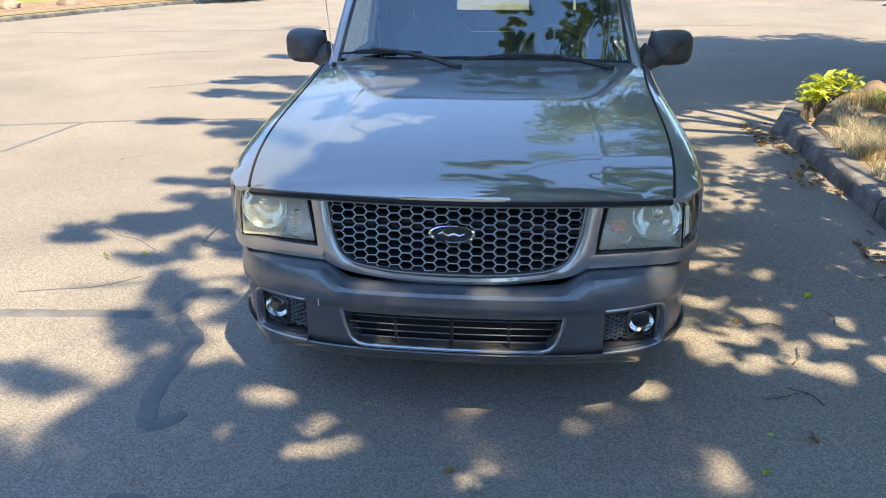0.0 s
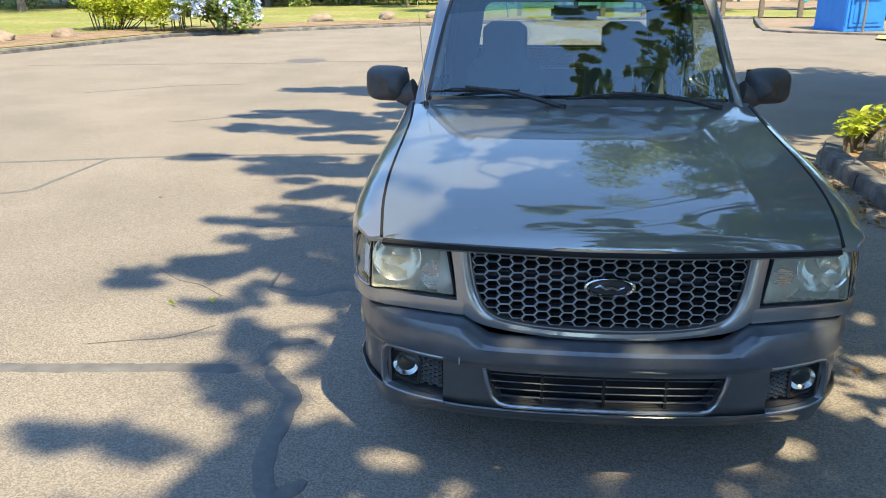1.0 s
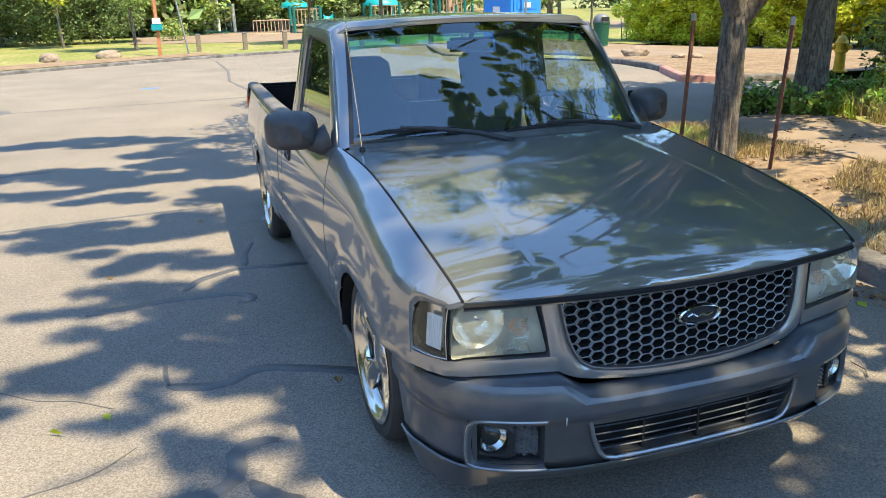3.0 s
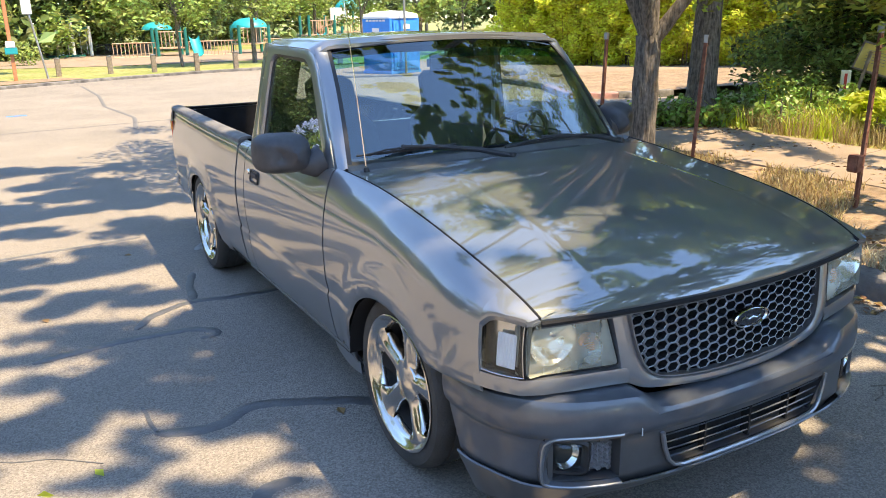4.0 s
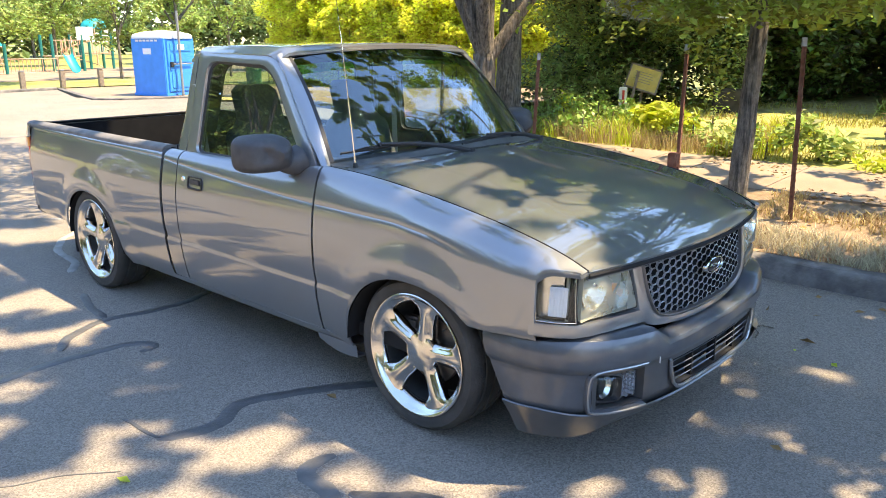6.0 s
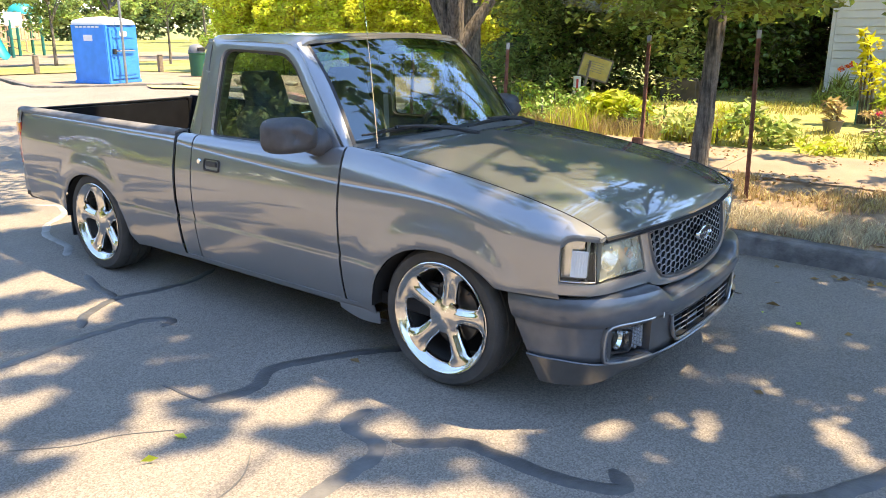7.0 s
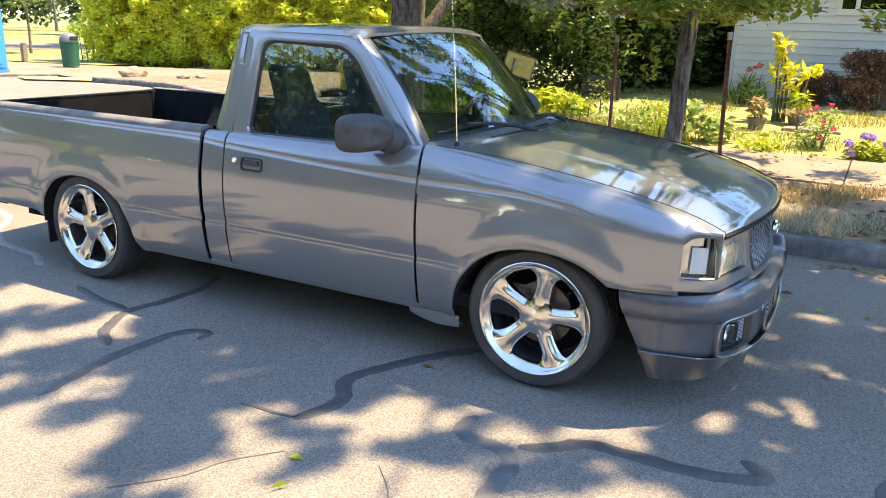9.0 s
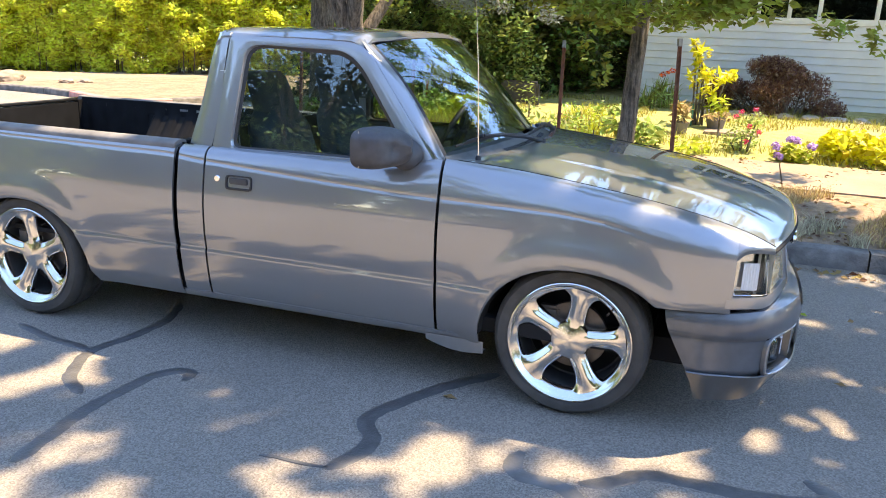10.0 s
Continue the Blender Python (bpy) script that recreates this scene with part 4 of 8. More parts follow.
part("headlining", sheet(lambda u, v: Vector(roof_point(u * 0.93, v)) + Vector((0, 0, -0.035)), steps(-1, 1, 16), steps(0.03, 0.97, 8)), M["trim_grey"], truck)
part("cab_floor", box(-0.78, 0.78, -0.3, 1.83, 0.30, 0.36), M["void"], truck)
part("firewall", box(-0.74, 0.74, 0.36, 0.40, 0.30, 0.985), M["void"], truck)
part("underbody", box(-0.62, 0.62, -0.62, 3.72, 0.235, 0.34), M["void"], truck, "dark underside")
part("engine_bay_floor", box(-0.70, 0.70, -0.66, 0.38, 0.50, 0.54), M["void"], truck)
for side in (-1, 1):
    part("door_lining", box(side * 0.79 - 0.025, side * 0.79 + 0.015, 0.62, 1.82, 0.36, 0.965, 0.012), M["trim_grey"], truck)
    # inner pillar trim
    part("pillar_trim", sheet(lambda z, v: (side * (0.803 - 0.205 * (z - 0.975) - 0.05), lerp(1.59, rear_y(z) - 0.03, v), z), steps(0.97, 1.44, 6), steps(0, 1, 2)), M["trim_grey"], truck)

# ---- cab interior ----
for x in (-0.36, 0.36):
    seat = part("seat", box(x - 0.27, x + 0.27, 1.02, 1.55, 0.56, 0.70, 0.04), M["seat"], truck, "grey cloth bucket seat")
    def seat_back(u, v):
        z = lerp(0.66, 1.285, v)
        wide = lerp(0.265, 0.235, smooth(0.0, 0.62, v)) * (1 - 0.42 * smooth(0.60, 0.74, v)) * (1 - 0.35 * smooth(0.93, 1.0, v) ** 2)
        thick = lerp(0.10, 0.055, v)
        a = 2 * math.pi * u
        e = lambda q: math.copysign(abs(q) ** 0.5, q)
        return (x + wide * e(math.cos(a)), lerp(1.50, 1.66, v) + thick * e(math.sin(a)), z)
    bm = sheet(seat_back, [k / 28 for k in range(28)], steps(0, 1, 22), close_u=True)
    bmesh.ops.holes_fill(bm, edges=[e for e in bm.edges if len(e.link_faces) == 1])
    part("backrest", bm, M["seat"], seat, "high seat back with built-in head restraint")
part("seat_console", box(-0.11, 0.11, 1.05, 1.62, 0.56, 0.86, 0.04), M["seat"], truck)
def dash_point(u, v):
    x = u * 0.72
    y = lerp(0.50, 0.86, v)
    z = [0.985, 1.005, 1.012, 1.01, 0.995, 0.95, 0.80][int(round(v * 6))]
    return (x, lerp(0.46, 0.62, abs(u) ** 2.2) + [0.0, 0.06, 0.14, 0.2, 0.25, 0.27, 0.28][int(round(v * 6))], z + 0.018 * smooth(0.62, 0.45, abs(x - 0.36) / 0.36) * smooth(0.3, 0.6, v))
part("dashboard", sheet(dash_point, steps(-1, 1, 32), [k / 6 for k in range(7)]), M["dash"], truck, "grey plastic dashboard")
bm = bmesh.new()
ringp = [Matrix.Translation((0.36, 0.90, 0.985)) @ Matrix.Rotation(radians(-62), 4, "X") @ Vector((0.185 * math.cos(a), 0.185 * math.sin(a), 0)) for a in [2 * math.pi * k / 36 for k in range(37)]]
add_tube(bm, ringp, 0.015, 8, caps=False)
hub = Matrix.Translation((0.36, 0.90, 0.985)) @ Matrix.Rotation(radians(-62), 4, "X")
for a in (0.1, math.pi - 0.1, -1.2, -1.95):
    add_tube(bm, [hub @ Vector((0.04 * math.cos(a), 0.04 * math.sin(a), -0.02)), hub @ Vector((0.18 * math.cos(a), 0.18 * math.sin(a), 0))], 0.016, 6)
add_box(bm, -0.07, 0.07, -0.06, 0.06, -0.05, 0.0, 0.02, hub)
part("steering_wheel", bm, M["black_plastic"], truck, "dark steering wheel")
mir = part("inside_mirror", box(-0.125, 0.125, 0.955, 0.98, 1.335, 1.40, 0.015), M["black_plastic"], truck, "interior rear-view mirror")
part("mirror_stalk", tube([(0, 0.968, 1.39), (0, 0.935, 1.43)], 0.012, 8), M["black_plastic"], mir)
for side in (-1, 1):
    part("seat_belt", sheet(lambda u, v: (side * (0.735 - 0.03 * u) , lerp(1.62, 1.575, u) + 0.046 * v, lerp(1.30, 0.66, u)), steps(0, 1, 8), [0, 1]), M["belt"], truck, "pale grey seat belt")

# ---- front: header panel, grille, lamps ----
NOSE_LEAN = lambda z: 0.030 * (z - 0.60) / 0.2 if z > 0.60 else 0.0
open_half = [(-0.438, 0.818), (-0.430, 0.76), (-0.419, 0.69), (-0.403, 0.632), (-0.376, 0.586), (-0.328, 0.560), (-0.23, 0.545), (-0.12, 0.538)]
band_half = [(-0.490, 0.800), (-0.485, 0.755), (-0.474, 0.68), (-0.468, 0.625), (-0.458, 0.574), (-0.385, 0.532), (-0.22, 0.512), (-0.11, 0.506)]
opening = open_half + [(0, 0.536)] + [(-x, z) for x, z in open_half[::-1]]
band_out = band_half + [(0, 0.505)] + [(-x, z) for x, z in band_half[::-1]]


def resample(pts, n):
    """n + 1 points evenly along a smoothed line."""
    pts = [Vector(p) for p in pts]
    fine = []
    for i in range(len(pts) - 1):
        p0, p1, p2, p3 = pts[max(i - 1, 0)], pts[i], pts[i + 1], pts[min(i + 2, len(pts) - 1)]
        for k in range(12):
            t = k / 12
            fine.append(0.5 * ((2 * p1) + (p2 - p0) * t + (2 * p0 - 5 * p1 + 4 * p2 - p3) * t * t + (3 * p1 - p0 - 3 * p2 + p3) * t**3))
    fine.append(pts[-1])
    run = [0.0]
    for a, b in zip(fine, fine[1:]):
        run.append(run[-1] + (b - a).length)
    out, j = [], 0
    for k in range(n + 1):
        d = run[-1] * k / n
        while j < len(run) - 2 and run[j + 1] < d:
            j += 1
        out.append(fine[j].lerp(fine[j + 1], (d - run[j]) / max(1e-9, run[j + 1] - run[j])))
    return out


o_line, b_line = resample(opening, 72), resample(band_out, 72)
def surround(i, k):
    q = [b_line[i], b_line[i].lerp(o_line[i], 0.08), b_line[i].lerp(o_line[i], 0.45), b_line[i].lerp(o_line[i], 0.82), o_line[i], o_line[i]][k]
    return (q.x, front_y(q.x) + NOSE_LEAN(q.y) + [0.016, -0.002, -0.008, -0.005, 0.004, 0.05][k], q.y)
part("grille_surround", sheet(surround, range(73), range(6)), M["paint"], truck, "grey painted grille surround")
def bezel(i, k):
    c = Vector((0, 0.68))
    q = o_line[i] + (c - o_line[i]).normalized() * [0.0, 0.003, 0.008, 0.010][k]
    return (q.x, front_y(q.x) + NOSE_LEAN(q.y) + [0.004, -0.006, -0.005, 0.02][k], q.y)
part("grille_bezel", sheet(bezel, range(73), range(4)), M["satin"], truck, "satin silver grille edge")
# honeycomb
bm = bmesh.new()
step_x, step_z = 0.0392, 0.0292
for c in range(-12, 13):
    for r in range(-6, 6):
        cx, cz = c * step_x, 0.678 + (r + (0.5 if c % 2 else 0)) * step_z
        if not (0.535 < cz < 0.83):
            continue
        lim = curve_at([(0.535, 0.30), (0.56, 0.36), (0.59, 0.395), (0.65, 0.42), (0.70, 0.435), (0.82, 0.455)], cz)
        if abs(cx) > lim:
            continue
        hexo = [(-0.0254, 0), (-0.0138, -0.0146), (0.0138, -0.0146), (0.0254, 0), (0.0138, 0.0146), (-0.0138, 0.0146)]
        rings = []
        for s_, dy in ((1.0, 0.003), (0.96, -0.004), (0.87, -0.003), (0.84, 0.026)):
            rings.append([bm.verts.new((cx + a * s_, front_y(cx) + NOSE_LEAN(cz) + 0.014 + dy, cz + b * s_)) for a, b in hexo])
        for j, (p, q) in enumerate(zip(rings, rings[1:])):
            for k in range(6):
                # the deep cell walls get the black that stands for their shade
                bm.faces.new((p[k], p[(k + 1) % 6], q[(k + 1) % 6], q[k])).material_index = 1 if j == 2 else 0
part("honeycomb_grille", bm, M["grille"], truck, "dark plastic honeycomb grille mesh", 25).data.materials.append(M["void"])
# black box: shade behind the mesh, put into colour
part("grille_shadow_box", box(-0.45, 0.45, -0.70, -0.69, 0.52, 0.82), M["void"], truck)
part("radiator_support", box(-0.42, 0.42, -0.705, -0.70, 0.655, 0.69), M["grey_plastic"], truck)
# badge: a plain dark oval in a bright rim with plain strokes
badge = lathe([(0.0, 0.006), (0.85, 0.005), (0.9, 0.0), (0.9, -0.01)], 40)
bmesh.ops.transform(badge, matrix=Matrix.Translation((0, -0.822, 0.690)) @ Matrix.Rotation(radians(90), 4, "X") @ Matrix.Diagonal((0.072, 0.029, 1, 1)), verts=badge.verts)
bd = part("badge", badge, M["badge"], truck, "dark oval badge with a bright rim")
rim = lathe([(0.86, 0.004), (0.92, 0.009), (1.0, 0.006), (1.03, -0.006)], 40)
bmesh.ops.transform(rim, matrix=Matrix.Translation((0, -0.824, 0.690)) @ Matrix.Rotation(radians(90), 4, "X") @ Matrix.Diagonal((0.076, 0.031, 1, 1)), verts=rim.verts)
part("badge_rim", rim, M["chrome"], bd)
bm = bmesh.new()
add_tube(bm, [(-0.045, -0.8305, 0.690), (-0.03, -0.8305, 0.696), (-0.012, -0.8305, 0.686), (0.006, -0.8305, 0.691), (0.024, -0.8305, 0.685), (0.042, -0.8305, 0.692)], [0.002, 0.004, 0.003, 0.0035, 0.003, 0.002], 6)
part("badge_stroke", bm, M["chrome"], bd)

for side in (-1, 1):
    # strip under the lamp
    def strip(u, k):
        plan = [(0.44, front_y(0.44)), (0.60, front_y(0.60)), (0.70, front_y(0.70)), (0.755, -0.678), (0.79, -0.632), (0.815, -0.585), (0.828, -0.545)]
        x, y = plan[u]
        o = [0.02, -0.004, -0.008, -0.006, 0.012][k]
        z = [0.614, 0.611, 0.592, 0.565, 0.556][k] + [(-0.004), 0, 0, 0.0, 0.004, 0.006, 0.006][u] * 0.5
        d = Vector((x, y)) - Vector((0.3, 0.1))
        d.normalize()
        return (side * (x - d.x * o), y - d.y * o, z)
    part("lamp_strip", sheet(strip, range(7), range(5)), M["paint"], truck)
    # headlamp
    lamp = part("headlamp", box(side * 0.61 - 0.14, side * 0.61 + 0.14, -0.655, -0.645, 0.605, 0.80), M["lamp_back"], truck, "headlamp with a yellowed hazy lens")
    corners = rounded([(0.472, 0.624), (0.745, 0.620), (0.733, 0.785), (0.503, 0.786)], [0.012, 0.012, 0.015, 0.012])
    def lens(i, k):
        c = Vector((0.612, 0.703))
        q = c.lerp(corners[i], [0.0, 0.35, 0.7, 0.95, 1.0, 1.0][k])
        return (side * q.x, front_y(q.x) + NOSE_LEAN(q.y) + [-0.010, -0.010, -0.008, -0.005, 0.0, 0.03][k], q.y)
    bm = sheet(lens, range(len(corners)), range(6), close_u=True)
    bmesh.ops.remove_doubles(bm, verts=bm.verts, dist=1e-5)
    g = part("lens", bm, M["hazy_lens"], lamp, "yellowed hazy plastic lens")
    g.visible_shadow = False
    dark = [Vector((0.612, 0.703)).lerp(p, 1.05) for p in corners]
    part("lamp_gasket", sheet(lambda i, k: (side * (corners, dark, dark)[k][i].x, front_y((corners, dark, dark)[k][i].x) + NOSE_LEAN(dark[i].y) + [0.001, 0.003, 0.04][k], (corners, dark, dark)[k][i].y), range(len(corners)), range(3), close_u=True), M["void"], lamp)
    part("lamp_bowl", sheet(lambda i, k: (side * Vector((0.612, 0.703)).lerp(corners[i], [1.0, 0.9, 0.0][k]).x, front_y(0.612) + [0.03, 0.075, 0.085][k], Vector((0.612, 0.703)).lerp(corners[i], [1.0, 0.9, 0.0][k]).y), range(len(corners)), range(3), close_u=True), M["lamp_back"], lamp)
    for cx, cz, r, deep, mat, nm, lb in ((0.660, 0.722, 0.080, 0.05, "bright", "main_reflector", "round chrome reflector"), (0.532, 0.677, 0.050, 0.03, "bright", "turn_reflector", "ribbed turn lamp with an amber bulb")):
        bowl = lathe([(1.0, -0.004), (0.94, 0.0), (0.85, deep * 0.35), (0.6, deep * 0.75), (0.3, deep), (0.0, deep * 1.05)], 28)
        bmesh.ops.transform(bowl, matrix=Matrix.Translation((side * cx, front_y(cx) + 0.022, cz)) @ Matrix.Rotation(radians(-90), 4, "X") @ Matrix.Diagonal((r, r, 1, 1)), verts=bowl.verts)
        refl = part(nm, bowl, M[mat], lamp, lb)
        if nm == "main_reflector":
            bulb = lathe([(0.0, -0.02), (0.016, -0.014), (0.02, 0.0), (0.018, 0.03)], 16)
            bmesh.ops.transform(bulb, matrix=Matrix.Translation((side * cx, front_y(cx) + 0.03, cz + 0.012)) @ Matrix.Rotation(radians(-90), 4, "X"), verts=bulb.verts)
            part("bulb", bulb, M["bright"], refl)
        else:
            bulb = lathe([(0.0, -0.022), (0.02, -0.016), (0.027, 0.0), (0.024, 0.02)], 16)
            bmesh.ops.transform(bulb, matrix=Matrix.Translation((side * (cx + 0.010), front_y(cx) + 0.036, cz + 0.014)) @ Matrix.Rotation(radians(-90), 4, "X"), verts=bulb.verts)
            part("bulb", bulb, M["amber"], refl, "amber bulb")
            for k in range(12):
                z = cz - 0.042 + 0.0076 * k
                h = math.sqrt(max(0, r * r - (z - cz) ** 2)) * 0.96
                part("lens_flute", tube([(side * cx - h, front_y(cx) + 0.016, z), (side * cx + h, front_y(cx) + 0.016, z)], 0.0018, 6), M["bright"], refl)
    # corner marker lamp
    plan = [(0.752, -0.690), (0.775, -0.665), (0.795, -0.632), (0.808, -0.60), (0.817, -0.572)]
    mark = part("corner_lamp", sheet(lambda u, v: (side * (plan[u][0] - 0.035), plan[u][1] + 0.03, lerp(0.612, 0.785, v)), range(5), steps(0, 1, 4)), M["lamp_chrome"], truck, "clear corner marker lamp")
    top = lambda u: [0.785, 0.788, 0.787, 0.780, 0.752][u]
    g = part("corner_lens", fold(sheet(lambda u, v: (side * (plan[u][0] + 0.006 * math.sin(math.pi * v) - 0.012 * v), plan[u][1] + 0.012 * v, lerp(0.620, top(u), v)), range(5), steps(0, 1, 8)), (-side * 0.02, 0.015, 0)), M["clear_lens"], mark, "clear corner lens")
    g.visible_shadow = False
    part("marker_bulb_card", sheet(lambda u, v: (side * (lerp(0.757, 0.782, u) - 0.008 * v), lerp(-0.652, -0.598, u), lerp(0.632, 0.735, v)), steps(0, 1, 6), steps(0, 1, 6)), M["white_plastic"], mark, "white ribbed diffuser")
    for k in range(7):
        part("diffuser_rib", tube([(side * (lerp(0.757, 0.782, k / 6) + 0.002 - 0.008 * v), lerp(-0.652, -0.598, k / 6) - 0.001, lerp(0.634, 0.733, v)) for v in (0, 0.5, 1)], 0.0016, 5), M["white_plastic"], mark)
    part("lamp_side", sheet(lambda u, v: (side * lerp(plan[0][0] - 0.002, plan[0][0] - 0.035, u), lerp(plan[0][1] + 0.012, plan[0][1] + 0.05, u), lerp(0.615, 0.785, v)), steps(0, 1, 2), steps(0, 1, 2)), M["lamp_chrome"], mark)
    face = lambda u, v, o: Vector((side * (plan[u][0] + 0.006 * math.sin(math.pi * v) - 0.012 * v + o), plan[u][1] + 0.012 * v - o * 0.6, lerp(0.620, top(u), v)))
    loop = [face(u, 0, 0.001) for u in range(5)] + [face(4, k / 8, 0.001) for k in range(1, 8)] + [face(u, 1, 0.001) for u in range(4, -1, -1)] + [face(0, k / 8, 0.001) for k in range(7, -1, -1)]
    part("lens_rim", tube(loop, 0.0018, 6), M["lamp_chrome"], mark)
    mid = face(2, 0.5, 0)
    part("lens_gasket", tube([mid + (p - mid) * 1.05 + Vector((-side * 0.004, 0.002, 0)) for p in loop], 0.0018, 6), M["void"], mark)
    part("marker_gasket", fold(sheet(lambda u, v: (side * (plan[u][0] - 0.012), plan[u][1] + 0.006, [0.606, 0.616, top(u) + 0.004, top(u) + 0.013][v]), range(5), range(2)), (-side * 0.02, 0.02, 0)), M["void"], mark)

# ---- bumper ----
BUMPER = [(0.0, -0.872), (0.2, -0.867), (0.38, -0.852), (0.52, -0.822), (0.64, -0.772), (0.73, -0.700), (0.785, -0.61), (0.812, -0.51), (0.822, -0.42), (0.824, -0.345)]
plan_line = resample(BUMPER, 60)


def bumper_plan(s):
    """A point of the bumper's plan and its outward way; s runs from the middle (0) to the wheel (1)."""
    f = clamp(s, 0, 1) * 60
    i = min(59, int(f))
    p = plan_line[i].lerp(plan_line[i + 1], f - i)
    d = (plan_line[min(i + 2, 60)] - plan_line[max(i - 1, 0)]).normalized()
    return p, Vector((d.y, -d.x))


def s_of_x(x):
    return min(range(601), key=lambda k: abs(bumper_plan(k / 600)[0].x - x)) / 600


S_A, S_B, S_C, S_D = s_of_x(0.335), s_of_x(0.505), s_of_x(0.685), s_of_x(0.372)
BUMPER_ROWS = [("top", -0.085, 0.0), ("top", -0.03, 0.002), ("top", -0.006, -0.008), ("top", 0.006, -0.03), ("z", 0.010, 0.485), ("z", 0.010, 0.455), ("z", 0.006, 0.437), ("z", -0.002, 0.430), ("z", -0.004, 0.424), ("z", -0.004, 0.410), ("z", -0.005, 0.36), ("z", -0.006, 0.31), ("z", -0.006, 0.298), ("z", -0.012, 0.282), ("low", -0.028, 0.03), ("low", -0.06, 0.0), ("low", -0.12, 0.008)]


def bumper_point(s, row):
    kind, out, z = BUMPER_ROWS[row]
    a = abs(s)
    p, n = bumper_plan(a)
    x = p.x
    top = lerp(0.500, 0.555, smooth(0.35, 0.47, x)) - 0.010 * smooth(0.74, 0.82, x)
    low = lerp(0.205, 0.165, smooth(0.5, 0.8, x))
    if kind == "top":
        z = top + z
    elif kind == "low":
        z = low + z
    back = 0.0
    if a > 0.8:
        back = (a - 0.8) / 0.2 * lerp(0.14, 0.0, smooth(0.15, 0.54, z))
    # the lower valance stands a little proud of the cover above it, outside the fog lamps
    if row >= 13:
        out -= 0.006
    q = p + n * out
    return Vector((math.copysign(q.x, s) if s else 0.0, q.y - back, z))


half_s = sorted(set([0.0] + steps(0, S_A, 10)[1:] + [S_D] + steps(S_D, S_B, 6)[1:] + steps(S_B, S_C, 8)[1:] + steps(S_C, 1, 16)[1:]))
all_s = [-s for s in half_s[:0:-1]] + half_s
bm = bmesh.new()
rows = add_grid(bm, bumper_point, all_s, range(len(BUMPER_ROWS)))
cut = []
bm.faces.ensure_lookup_table()
nv = len(BUMPER_ROWS) - 1
for i in range(len(all_s) - 1):
    mid = abs(all_s[i] + all_s[i + 1]) / 2
    for j in range(nv):
        f = bm.faces[i * nv + j]
        if (mid < S_D and 9 <= j <= 11) or (S_B < mid < S_C and 8 <= j <= 11):
            cut.append(f)
bmesh.ops.delete(bm, geom=cut, context="FACES")
# slant the sides of the lower opening
for v in bm.verts:
    a = abs(v.co.x)
    if 0.295 < v.co.z < 0.42 and 0.25 < a < 0.46:
        v.co.x -= math.copysign(0.055 * (0.41 - v.co.z) / 0.11 * smooth(0.25, 0.37, a) * smooth(0.47, 0.38, a), v.co.x)
rim_edges = [e for e in bm.edges if len(e.link_faces) == 1 and all(0.29 < v.co.z < 0.43 and abs(v.co.x) < 0.70 for v in e.verts)]
made = bmesh.ops.extrude_edge_only(bm, edges=rim_edges)["geom"]
bmesh.ops.translate(bm, verts=[v for v in made if isinstance(v, bmesh.types.BMVert)], vec=(0, 0.055, 0))
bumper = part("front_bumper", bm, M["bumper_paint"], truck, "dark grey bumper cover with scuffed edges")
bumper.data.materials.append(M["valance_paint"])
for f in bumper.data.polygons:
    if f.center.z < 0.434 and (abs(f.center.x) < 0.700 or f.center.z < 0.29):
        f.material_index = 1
def on_bumper(x, z, out):
    p, n = bumper_plan(s_of_x(abs(x)))
    q = p + n * out
    return (math.copysign(q.x, x), q.y, z)
rim_line = [(-0.372, 0.418), (-0.362, 0.37), (-0.345, 0.322), (-0.325, 0.301)] + [(x, 0.293) for x in steps(-0.29, 0.29, 14)] + [(0.325, 0.301), (0.345, 0.322), (0.362, 0.37), (0.372, 0.418)]
part("grille_rim", tube([on_bumper(x, z, 0.002) for x, z in rim_line], 0.0075, 8), M["paint"], bumper, "smooth lighter rim round the lower grille")
def valance(s_, k):
    p, n = bumper_plan(abs(s_))
    top = 0.283 + 0.012 * smooth(0.715, 0.82, p.x)
    z = [top - 0.012, top, top - 0.004, lerp(top, 0.235, 0.5), 0.243, 0.232][k] - [0, 0, 0, 0.018, 0.073, 0.077][k] * smooth(0.5, 0.8, p.x)
    back = (abs(s_) - 0.8) / 0.2 * lerp(0.14, 0.0, smooth(0.15, 0.54, z)) if abs(s_) > 0.8 else 0.0
    q = p + n * [-0.016, 0.004, 0.009, -0.006, -0.034, -0.07][k]
    return (math.copysign(q.x, s_) if s_ else 0.0, q.y - back, z)
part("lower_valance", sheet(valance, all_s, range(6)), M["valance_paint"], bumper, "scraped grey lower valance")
# black sheet that stands for the shade behind the lower grille
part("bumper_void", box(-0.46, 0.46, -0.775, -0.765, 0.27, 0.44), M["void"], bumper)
for k in range(4):
    z = 0.320 + 0.0250 * k
    h = lerp(0.325, 0.362, k / 3)
    bm = sheet(lambda u, r: (u, bumper_plan(s_of_x(abs(u)))[0].y + 0.012 + [0.003, -0.001, 0.003][r], z + [-0.0020, 0.0, 0.0022][r]), steps(-h, h, 18), range(3))
    part("lower_grille_bar", bm, M["bumper_paint"], bumper, "grey lower grille bar")
for x in (-0.19, 0.0, 0.19):
    part("grille_stay", box(x - 0.004, x + 0.004, -0.862 + 0.2 * x * x, -0.83, 0.30, 0.415), M["void"], bumper)
